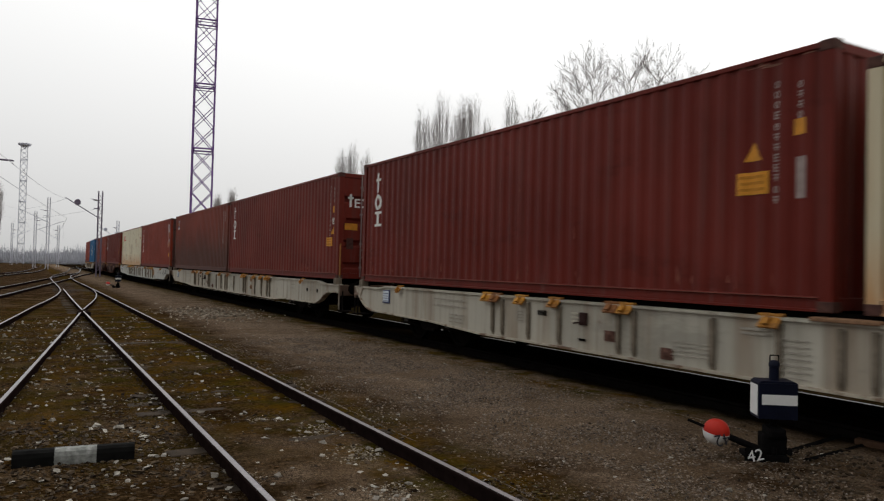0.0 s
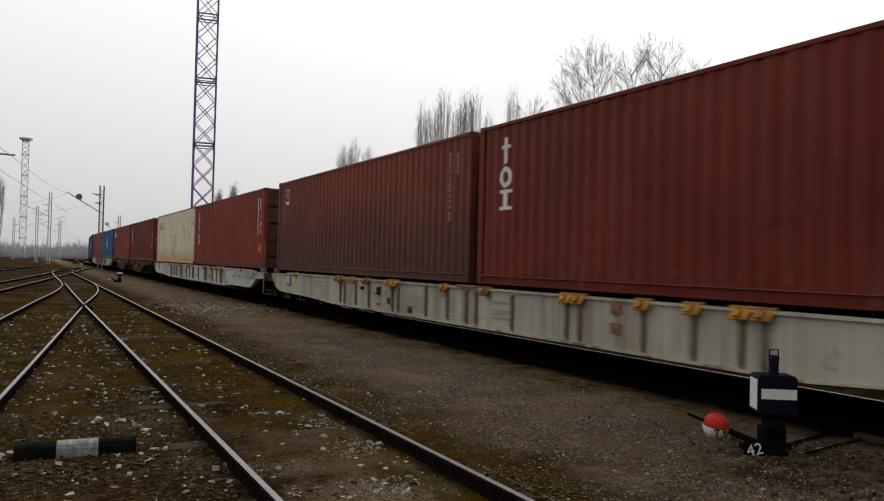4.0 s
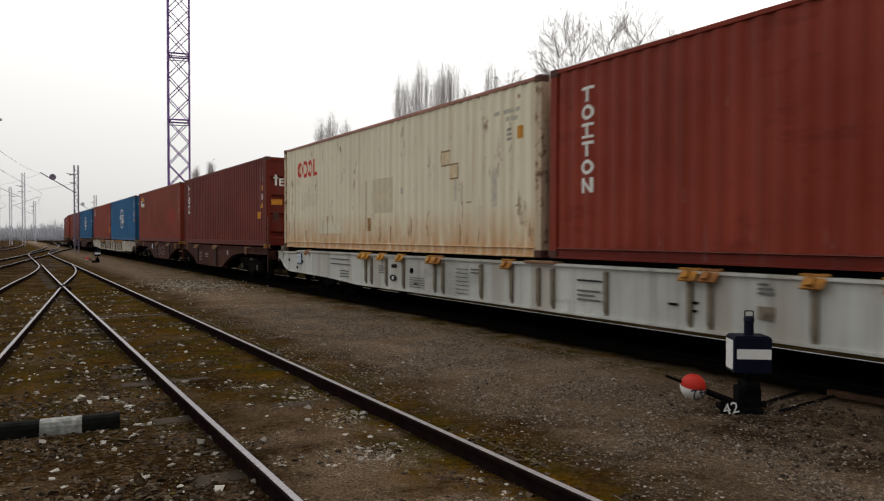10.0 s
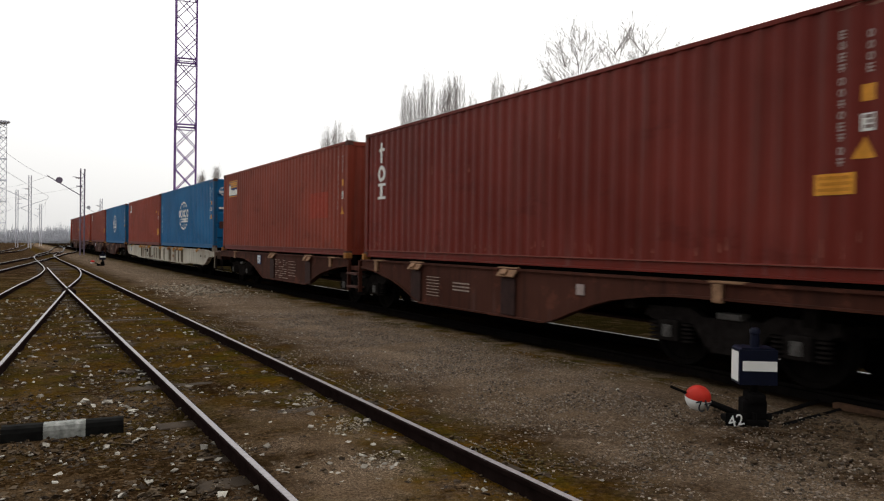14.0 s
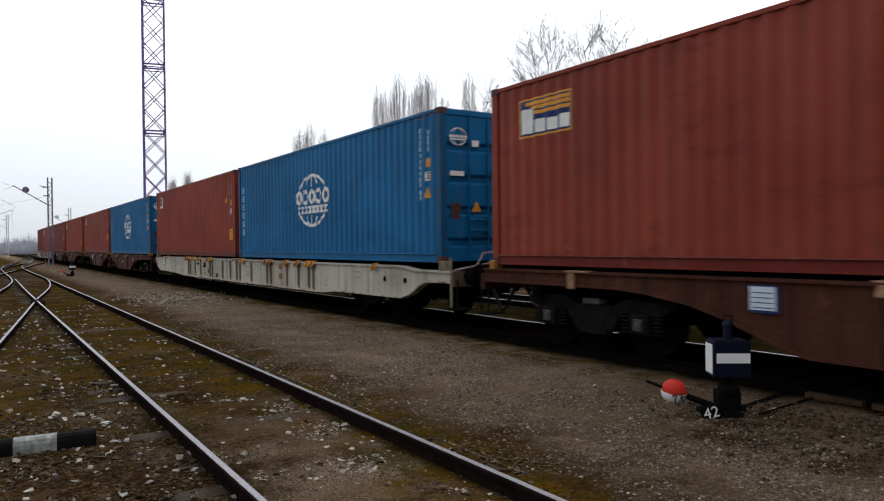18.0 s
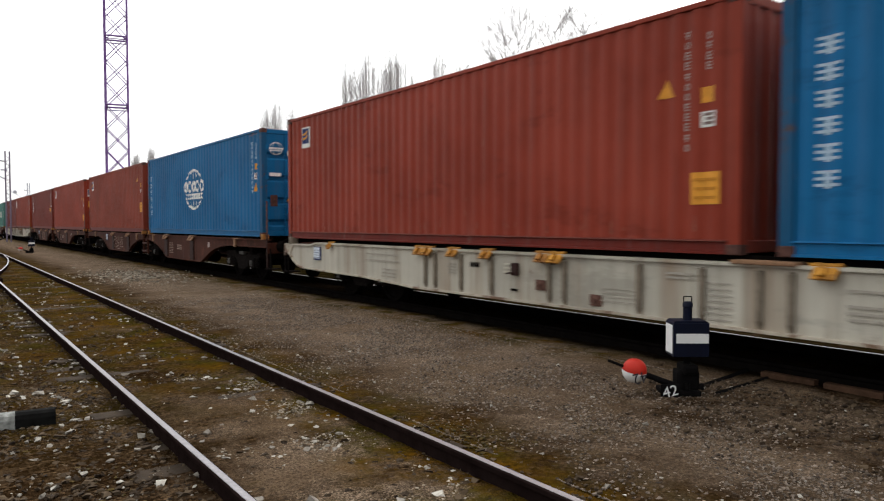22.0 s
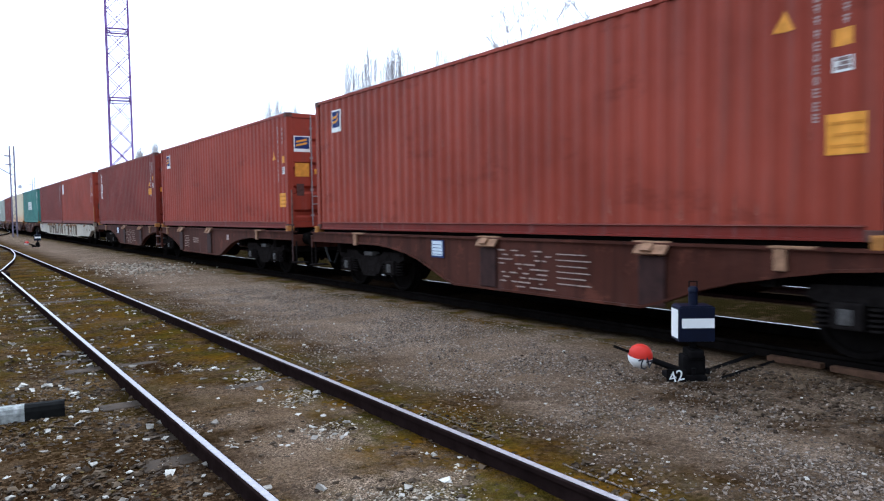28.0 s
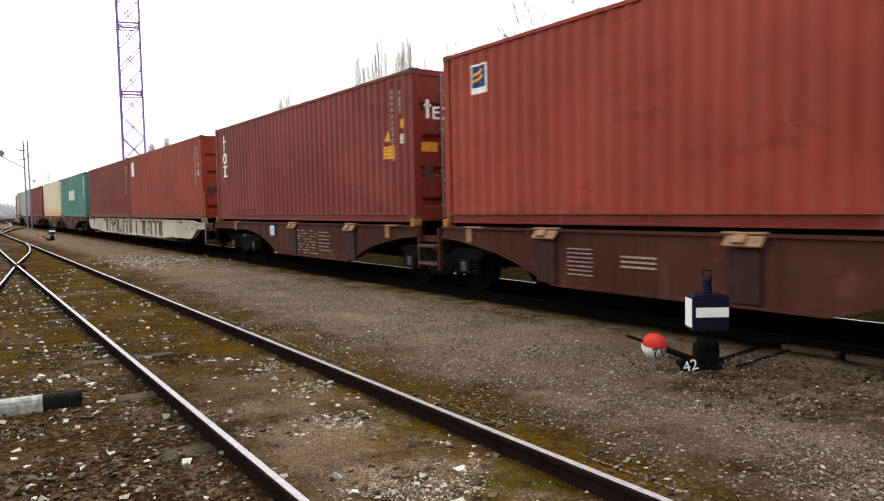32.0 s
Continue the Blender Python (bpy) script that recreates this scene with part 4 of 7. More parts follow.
def cream_wagon(y, mat, label, yellow=FLAP_YELLOW, extra=""):
    w = thing("container_flat_wagon", pose(LINE_X, y, 0), label, "wagon", "wagons of the train")
    TRAIN.append((w, y))
    WAGONS.append((y, 3.2, 21.45))
    for s in (-1, 1):
        girder(w, "csill", s, mat, EDGE_CREAM if mat is SILL_CREAM else mat, CREAM_TOP, CREAM_BOTTOM, "deep fish-bellied side girder")
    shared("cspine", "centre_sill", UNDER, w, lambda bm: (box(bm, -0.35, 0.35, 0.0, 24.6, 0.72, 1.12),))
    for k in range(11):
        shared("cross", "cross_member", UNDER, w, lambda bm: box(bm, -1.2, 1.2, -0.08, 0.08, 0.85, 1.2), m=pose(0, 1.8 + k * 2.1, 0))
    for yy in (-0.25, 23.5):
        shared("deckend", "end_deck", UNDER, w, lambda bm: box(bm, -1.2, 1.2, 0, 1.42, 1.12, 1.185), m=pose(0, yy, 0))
    for yy, mm in ((6.0, .28), (6.3, .28), (7.0, .26), (7.85, .26), (9.15, .28), (9.45, .28), (11.7, .26), (13.2, .28), (15.45, .28), (15.72, .28), (17.0, .28), (17.9, .24), (18.65, .26), (18.92, .26)):
        if (yy, extra) not in ((11.7, "xl"), (13.2, "hoop")):
            flap(w, yy, yellow)
    for yy in (6.0, 6.3, 7.0, 7.85, 9.15, 9.45, 10.9, 12.05, 12.4, 13.1, 14.0, 15.3, 15.6, 16.9, 17.7, 18.45, 18.75):
        for s in (-1, 1):
            shared(("rib", s), "stiffener", RIB_GREY if mat is not SILL_BROWN else mat, w, lambda bm: prism(bm, [(s * 1.232, 1.2), (s * 1.285, 1.18), (s * 1.275, 0.66), (s * 1.24, 0.57), (s * 1.232, 0.57)], -0.036, 0.036, "y"), m=pose(0, yy, 0))
    flap(w, 2.6, yellow, 0.14)
    flap(w, 22.45, yellow, 0.14)
    shared("saddle", "deck_saddle", FLAP_RUST, w, lambda bm: soft_box(bm, -1.31, -1.1, -0.37, 0.37, 1.26, 1.305, 0.012), m=pose(0, 12.35, 0))
    for yy in (-0.05, 24.6):
        shared("corner_lock", "corner_lock", RIB_GREY, w, lambda bm: soft_box(bm, -1.28, -1.1, -0.09, 0.09, 1.19, 1.38, 0.02), m=pose(0, yy, 0))
    bogie(w, 3.2)
    bogie(w, 21.45)
    ends(w, -0.3, -1, HEAD_GRIME)
    ends(w, 24.95, 1, HEAD_GRIME)
    shared("nose", "nose_plate", EDGE_CREAM if mat is SILL_CREAM else mat, w, lambda bm: prism(bm, [(24.5, 1.197), (24.94, 1.197), (24.94, 1.023), (24.75, 1.003), (24.66, 0.96)], -1.257, -1.21, "x"), "grimy plate at the girder's end")
    handrail(w, -0.33, mat, LOCK_ORANGE, extra != "hoop")
    # Added beams close the gap under the boxes so no light shows through.
    for x in (-1.02, 1.02):
        shared("gapstop", "gap_stop_beam", UNDER, w, lambda bm: box(bm, -0.06, 0.06, 1.5, 23.1, 1.1, 1.345), m=pose(x, 0, 0))
    placard(w, 23.15, 1.03, 0.165)
    grey = DARK_LINE if extra == "xl" else FAINT_MARK
    text_lines(w, 19.6, 20.9, 0.98, 1.1, 2, grey, seed=4)
    text_lines(w, 19.58, 20.28, 0.68, 0.82, 3, grey, seed=5)
    text_lines(w, 17.82, 18.08, 0.87, 1.02, 4, grey, seed=18, ragged=0.05)
    if extra == "xl":
        text_lines(w, 14.4, 14.84, 0.63, 1.08, 7, grey, seed=6, ragged=0.05)
        text_lines(w, 13.95, 14.33, 1.03, 1.09, 2, grey, seed=19, ragged=0.05)
        text_lines(w, 16.02, 16.64, 0.64, 0.83, 5, grey, seed=7, ragged=0.05)
    else:
        text_lines(w, 12.72, 13.12, 0.62, 1.03, 7, grey, seed=6, ragged=0.05)
        text_lines(w, 13.2, 13.6, 1.06, 1.11, 2, grey, seed=19, ragged=0.05)
        text_lines(w, 14.02, 14.62, 0.69, 0.86, 4, grey, seed=7, ragged=0.05)
    boss = lambda name, mat2, yy, zz, label: shared("boss", name, mat2, w, lambda bm: (lathe(bm, [(-1.25, 0.07), (-1.262, 0.065), (-1.266, 0.035), (-1.285, 0.03)], along="x", n=14), box(bm, -1.256, -1.234, -0.1, 0.1, -0.075, 0.075)), label, m=pose(0, yy, zz), smooth=True)
    if extra == "xl":
        shared("button", "brake_button", UNDER, w, lambda bm: lathe(bm, [(-1.236, 0.06), (-1.262, 0.058), (-1.268, 0.03), (-1.268, 0.001)], along="x", n=16), "round black brake button", m=pose(0, 16.56, 0.97), smooth=True)
        boss("pipe_boss", RIB_GREY, 8.42, 0.84, "grey flanged boss on the girder")
        for yy, zz in ((9.72, 0.84), (9.4, 0.88), (9.42, 0.78)):
            shared("clip", "pipe_clip", UNDER, w, lambda bm: soft_box(bm, -1.262, -1.234, -0.07, 0.07, -0.014, 0.014, 0.004), m=pose(0, yy, zz))
        text_lines(w, 8.32, 8.52, 1.06, 1.16, 3, grey, seed=22)
        text_lines(w, 4.95, 5.4, 0.62, 0.76, 4, grey, seed=23, ragged=0.1)
    else:
        shared("changeover", "changeover_box", RIB_BROWN, w, lambda bm: (soft_box(bm, -1.29, -1.234, -0.075, 0.075, 0.92, 1.11, 0.02), tube(bm, (-1.3, 0.0, 0.97), (-1.3, 0.17, 0.94), 0.012, n=8)), "dark brake changeover box with a short handle", m=pose(0, 16.33, 0))
        shared("changeplate", "changeover_plate", SERIAL_FADE, w, lambda bm: [box(bm, -1.2545, -1.234, -0.075, 0.075, z, z + 0.026) for z in (0.95, 1.01, 1.07)], "worn pale plates beside the handle", m=pose(0, 16.53, 0))
        for yy, zz, mat2 in ((15.78, 0.81, BOSS_RED), (14.72, 0.68, BOSS_RED), (8.38, 0.85, FLAP_RUST), (8.38, 1.12, FLAP_RUST)):
            boss("pipe_boss", mat2, yy, zz, "rusty flanged boss on the girder")
    # Vent and lever slot have no depth; near-black plates paint their inner shade.
    shared("grille", "vent_slot", UNDER, w, lambda bm: [box(bm, -1.2535, -1.249, -0.1 + 0.05 * i, -0.068 + 0.05 * i, -0.04, 0.04) for i in range(5)], "small dark slotted vent", m=pose(0, 17.32, 1.04))
    shared("slot2", "lever_slot", UNDER, w, lambda bm: soft_box(bm, -1.2545, -1.249, -0.08, 0.08, -0.018, 0.018, 0.002), m=pose(0, 16.36, 0.7))
    text_lines(w, 10.98, 11.5, 0.77, 0.9, 3, grey, seed=8)
    text_lines(w, 10.98, 11.5, 1.05, 1.05, 1, BLACK_MARK if extra == "xl" else grey, seed=20, ragged=0.0)
    text_lines(w, 3.3, 3.75, 0.98, 1.1, 2, grey, seed=9)
    text_lines(w, 1.5, 1.95, 0.9, 1.1, 4, grey, seed=10)
    for yy in (2.2, 1.35) + ((3.0, 4.05) if extra == "xl" else ()):
        # A flat near-black disc, the hole's shade given by colour alone.
        shared("hole", "lifting_hole", UNDER, w, lambda bm: lathe(bm, [(-1.2525, 0.055), (-1.2495, 0.06)], along="x", n=14), m=pose(0, yy, 0.98))
    shared("tank", "brake_gear", UNDER, w, lambda bm: (tube(bm, (-0.55, 8.2, 0.62), (-0.55, 9.6, 0.62), 0.2, n=14), box(bm, -0.2, 0.75, 10.5, 11.6, 0.5, 0.8), bar(bm, (0, 4.4, 0.6), (0, 20.2, 0.6), 0.05)))
    if extra == "post":
        shared("brake_post", "handbrake_column", LOCK_ORANGE, w, lambda bm: (tube(bm, (0, 24.7, 1.15), (0, 24.7, 2.05), 0.035, n=10), soft_box(bm, -0.07, 0.07, 24.63, 24.77, 1.85, 2.0, 0.02), bar(bm, (0, 24.7, 1.95), (0.0, 24.55, 1.95), 0.03)), "orange handbrake column on the end deck", smooth=True)
        shared("brake_wheel", "handbrake_wheel", LOCK_ORANGE, w, lambda bm: [tube(bm, (0.2 * math.cos(k * 0.3927), 24.55, 1.95 + 0.2 * math.sin(k * 0.3927)), (0.2 * math.cos(k * 0.3927 + 0.3927), 24.55, 1.95 + 0.2 * math.sin(k * 0.3927 + 0.3927)), 0.014, n=6) for k in range(16)], "orange handbrake wheel")
    if extra == "xl":
        shared("oval", "oval_plate", DARK_OVAL, w, lambda bm: prism(bm, [(0.16 * math.cos(a * math.pi / 10), 0.07 * math.sin(a * math.pi / 10)) for a in range(20)], -1.2545, -1.249, "x"), "dark oval builder's plate", m=pose(0, 17.38, 0.78))
        shared("ovalmid", "plate_sign", WHITE, w, lambda bm: box(bm, -1.258, -1.2545, -0.03, 0.03, -0.035, 0.035), m=pose(0, 17.38, 0.78))
        for yy, zz in ((24.02, 0.98), (22.95, 0.96), (23.35, 0.78)):
            # Square holes as near-black plates, their shade only in the colour.
            boxed("slot", (-1.2525, -1.249, yy - 0.06, yy + 0.06, zz - 0.035, zz + 0.035), UNDER, w)
        lettering("wagon_lettering", "XL", 0.34, BLACK_MARK, w, pose(-1.253, 1.0, 1.045, 90, 0, -90))
        def hoop(bm):
            n = 24
            for k in range(n):
                a, b = 2 * math.pi * k / n, 2 * math.pi * (k + 1) / n
                tube(bm, (-1.3, 0.19 * math.cos(a), 0.19 * math.sin(a)), (-1.3, 0.19 * math.cos(b), 0.19 * math.sin(b)), 0.014, n=6, caps=False)
            bar(bm, (-1.3, -0.19, 0), (-1.3, 0.19, 0), 0.02)
            bar(bm, (-1.3, 0, 0), (-1.2, 0, 0), 0.03)
        part("handbrake_wheel", (lambda bm: (hoop(bm), bm)[1])(bmesh.new()), FLAP_YELLOW, w, "yellow handbrake wheel").matrix_basis = pose(0, 5.55, 0.98)
    return w


def smudges(w, y0, y1, z0, z1, n, seed):
    """Half-worn stencil marks: short pale dashes."""
    rng = random.Random(seed)
    bm = bmesh.new()
    for k in range(n):
        y, z, l = rng.uniform(y0, y1), z0 + (z1 - z0) * (k % 9) / 8, rng.uniform(0.02, 0.13)
        box(bm, -1.2565, -1.2545, y - l, y + l, z - 0.011, z + 0.011)
    tagged(part("stencilled_marking", bm, BROWN_MARK, w), "half-worn pale stencilled characters", kind="stuff")


BROWN_TOP = [(-0.25, 1.27), (12.25, 1.27)]
BROWN_BOTTOM = [(-0.25, 1.08), (2.0, 1.08), (2.74, 1.075), (3.2, 1.045), (3.9, 0.945), (4.3, 0.84), (4.75, 0.685), (5.1, 0.55), (5.4, 0.475), (9.35, 0.475), (9.65, 0.56), (10.2, 0.76), (10.65, 0.88), (11.2, 0.98), (11.7, 1.06), (12.25, 1.1)]
JOINT = 12.68


def brown_wagon(y, mat, label):
    """An articulated wagon: two bodies that share the middle bogie."""
    w = thing("articulated_container_wagon", pose(LINE_X, y, 0), label, "wagon", "wagons of the train")
    TRAIN.append((w, y))
    WAGONS.append((y, 2.1, 2 * JOINT - 2.1))
    flip = lambda line: [(2 * JOINT - a, b) for a, b in line][::-1]
    for s in (-1, 1):
        girder(w, "bsillf", s, mat, mat, BROWN_TOP, BROWN_BOTTOM, "brown arched side girder")
        girder(w, "bsillr", s, mat, mat, flip(BROWN_TOP), flip(BROWN_BOTTOM), "brown arched side girder")
    for a, b in ((0.0, 12.2), (13.15, 25.3)):
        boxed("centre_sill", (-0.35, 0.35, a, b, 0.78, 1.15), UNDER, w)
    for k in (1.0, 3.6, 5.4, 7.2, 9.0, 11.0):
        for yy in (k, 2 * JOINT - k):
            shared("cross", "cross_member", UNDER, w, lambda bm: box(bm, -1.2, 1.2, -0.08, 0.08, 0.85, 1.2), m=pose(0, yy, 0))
    for k in (9.53, 6.32):
        for yy in (k, 2 * JOINT - k):
            flap(w, yy, FLAP_RUST, 0.5)
            shared("bigrib", "stiffener", RIB_BROWN, w, lambda bm: soft_box(bm, -1.275, -1.23, -0.2, 0.2, 0.5, 1.12, 0.02), m=pose(0, yy, 0))
    for k in (2.0, 11.3):
        for yy in (k, 2 * JOINT - k):
            shared("lip", "deck_saddle", FLAP_RUST, w, lambda bm: soft_box(bm, -1.29, -1.15, -0.25, 0.25, 1.265, 1.295, 0.01), m=pose(0, yy, 0))
            shared("hanger", "lock_bracket", FLAP_RUST, w, lambda bm: soft_box(bm, -1.285, -1.235, -0.07, 0.07, 1.03, 1.262, 0.012), m=pose(0, yy + 0.12, 0))
    for yy in (0.0, 12.12, 13.22, 25.36):
        shared("corner_lock2", "corner_lock", LOCK_ORANGE, w, lambda bm: soft_box(bm, -1.28, -1.1, -0.07, 0.07, 1.27, 1.42, 0.02), m=pose(0, yy, 0))
    for yy in (2.1, JOINT, 2 * JOINT - 2.1):
        bogie(w, yy)
    ends(w, -0.25, -1, mat)
    ends(w, 2 * JOINT + 0.25, 1, mat)
    handrail(w, -0.3, mat, BOSS_RED)
    # Unseen beams, added here too, keep the gap below the boxes dark.
    for x in (-1.02, 1.02):
        for yy in (0.0, 13.2):
            shared("gapstop2", "gap_stop_beam", UNDER, w, lambda bm: box(bm, -0.06, 0.06, 0, 12.16, 1.15, 1.345), m=pose(x, yy, 0))
    shared("ladder", "middle_steps", mat, w, lambda bm: (box(bm, -1.28, -1.2, -0.36, -0.3, 0.5, 1.25), box(bm, -1.28, -1.2, 0.3, 0.36, 0.5, 1.25), box(bm, -1.2, 1.2, -0.4, 0.4, 1.0, 1.1)), m=pose(0, JOINT, 0))
    for z in (0.6, 0.92):
        shared("tread", "step_tread", CASTING, w, lambda bm: soft_box(bm, -1.32, -1.1, -0.3, 0.3, -0.02, 0.03, 0.008), m=pose(0, JOINT, z))
    placard(w, 2 * JOINT - 4.9, 1.06, 0.17)
    smudges(w, 17.62, 18.74, 0.56, 1.1, 46, 14)
    text_lines(w, 16.84, 17.5, 0.66, 1.08, 6, BROWN_MARK, seed=15, ragged=0.15, x=-1.2545)
    text_lines(w, 8.6, 9.1, 0.66, 1.02, 7, BROWN_MARK, seed=16, ragged=0.05, x=-1.2545)
    text_lines(w, 7.5, 8.1, 0.82, 0.95, 3, BROWN_MARK, seed=17, ragged=0.05, x=-1.2545)
    boxed("label_plate", (-1.257, -1.25, 4.45, 4.62, 0.96, 1.12), GREY_MARK, w)
    shared("btank", "brake_gear", UNDER, w, lambda bm: (tube(bm, (-0.5, 6.2, 0.6), (-0.5, 7.6, 0.6), 0.2, n=14), tube(bm, (-0.5, 17.6, 0.6), (-0.5, 19, 0.6), 0.2, n=14), bar(bm, (0, 3.5, 0.6), (0, 21.8, 0.6), 0.05)))
    return w


# front ends of the boxes along the train at the start
TRI = lambda u, z: ("warning_triangle", ORANGE, (u, z))
ORG = lambda *a: ("orange_sticker", ORANGE, a)
YEL = lambda *a: ("yellow_sticker", YELLOW, a)
WHT = lambda *a: ("white_sticker", WHITE, a)
usual = (ORG(0.37, 0.51, 3.17, 3.34), WHT(0.37, 0.51, 2.87, 3.05))


def build_train():
    cream = "long cream-painted four-axle container flat wagon, grimy and rust-stained"
    brown = "brown articulated container wagon with arched side girders, dirty"
    cream_wagon(-7.99, SILL_CREAM, cream, extra="post")
    cream_wagon(18.40, SILL_CREAM, cream)
    cream_wagon(44.70, SILL_GREY, "long light grey container flat wagon with yellow flaps and handbrake wheel", extra="xl")
    brown_wagon(71.05, SILL_BROWN, brown)
    cream_wagon(98.0, SILL_CREAM, cream, extra="hoop")
    brown_wagon(124.45, SILL_BROWN, brown)
    brown_wagon(151.5, SILL_BROWN, brown)
    cream_wagon(178.6, SILL_DIRTY, "long dirty cream container flat wagon with dark rust streaks", FLAP_RUST)
    brown_wagon(204.9, SILL_BROWN, brown)
    brown_wagon(231.9, SILL_BROWN, brown)
    cream_wagon(258.9, SILL_CREAM, cream)
    container(-7.99, CREAM_PLAIN, "wall", "", label="old cream steel shipping container with rust-stained foot", seed=1, tall=2.591)
    container(4.53, MAROON, "wall", "bars", GREY_MARK, label="maroon steel shipping container with large white lettering blocks", seed=2, col=0.69, stickers=(ORG(0.33, 0.48, 3.28, 3.46), ("grey_sticker", GREY_MARK, (0.32, 0.45, 2.58, 3.04)), TRI(0.98, 3.05), YEL(0.78, 1.2, 2.66, 2.92)))
    container(18.32, MAROON_B, "door", "bars", label="maroon shipping container, white lettering blocks, barred doors", seed=3, col=0.72, stickers=(ORG(0.38, 0.51, 3.17, 3.35), WHT(0.38, 0.51, 2.85, 3.03), TRI(0.45, 2.58), YEL(0.5, 0.93, 2.25, 2.49)))
    container(30.80, SOOTY, "wall", "emblem", label="red-brown shipping container with dark soot over its lower half", seed=4, shift=0.1)
    container(44.70, OXIDE, "door", "column", WHITE, DOOR_GREY, label="oxide red shipping container with a white lettering column, grimy doors", seed=5, stickers=(*usual, TRI(0.5, 2.62), YEL(0.4, 0.58, 1.95, 2.2)))
    container(57.09, CREAM_BOX, "wall", "rings", BLACK_MARK, label="weathered cream shipping container with red lettering rings and rust", seed=6, stickers=(ORG(0.5, 0.66, 3.3, 3.51),))
    container(71.05, MAROON, "door", "bars", label="dark maroon shipping container, white lettering blocks, barred doors", seed=7, col=0.72, stickers=(*usual, TRI(0.47, 2.6), YEL(0.55, 0.99, 2.25, 2.47)))
    container(84.28, OXIDE_B, "wall", "box", label="faded red shipping container with a yellow and navy emblem plate", seed=8, col=0.62, stickers=(ORG(0.27, 0.42, 3.12, 3.29), WHT(0.27, 0.43, 2.79, 2.98), TRI(0.36, 2.4)))
    container(98.04, BLUE, "door", "globe", PALE_BLUE_MARK, label="blue shipping container with a white globe emblem", seed=9, col=0.76, stickers=(ORG(0.38, 0.53, 3.17, 3.34), WHT(0.38, 0.56, 2.91, 3.08), TRI(0.49, 2.58)))
    container(110.66, RED, "wall", "emblem", label="brick red shipping container with a small emblem plate", seed=10, col=0.72, stickers=(ORG(0.35, 0.52, 3.08, 3.26), WHT(0.33, 0.52, 2.8, 2.98), TRI(1.0, 3.2), YEL(0.26, 0.64, 1.92, 2.29)))
    container(124.56, BLUE, "door", "globe", PALE_BLUE_MARK, label="blue shipping container with a white globe emblem", seed=11, col=0.76, stickers=(ORG(0.38, 0.53, 3.17, 3.34), WHT(0.38, 0.56, 2.91, 3.08), TRI(0.49, 2.58)))
    container(137.65, OXIDE_B, "wall", "emblem", label="faded red shipping container with a small emblem plate", seed=12, col=0.66, stickers=(ORG(0.3, 0.5, 3.25, 3.42), WHT(0.3, 0.5, 3.0, 3.15), TRI(1.0, 3.5), YEL(0.15, 0.55, 2.2, 2.6)))
    container(151.5, RED, "door", "emblem", label="brick red shipping container with emblem plates and barred doors", seed=13, col=0.6, stickers=(ORG(0.23, 0.4, 3.0, 3.17), WHT(0.23, 0.41, 2.72, 2.9), TRI(0.9, 3.11), YEL(0.16, 0.54, 1.89, 2.24)))
    container(164.7, MAROON_B, "door", "bars", label="dull maroon shipping container, white lettering blocks, barred doors", seed=14, stickers=(*usual, TRI(1.0, 2.95), YEL(0.75, 1.15, 2.6, 2.85)))
    container(178.6, OXIDE, "door", "patch", label="oxide red shipping container with a white emblem plate", seed=15, stickers=usual)
    container(190.99, MAROON, "wall", "", label="dark maroon shipping container with faint markings", seed=16)
    container(204.9, TEAL, "wall", "blocks", WHITE, label="teal green shipping container with white lettering blocks", seed=17)
    container(218.06, CREAM_PLAIN, "wall", "", label="old cream shipping container with stained foot", seed=18)
    container(231.9, MAROON, "wall", "", label="dark maroon shipping container, plain", seed=19)
    container(245.06, PALE, "wall", "", label="pale grey-green shipping container, plain", seed=20)
    container(258.9, PALE, "wall", "", label="pale grey-green shipping container, plain", seed=21)
    container(271.3, OXIDE, "wall", "", label="oxide red shipping container, plain", seed=22)


build_train()


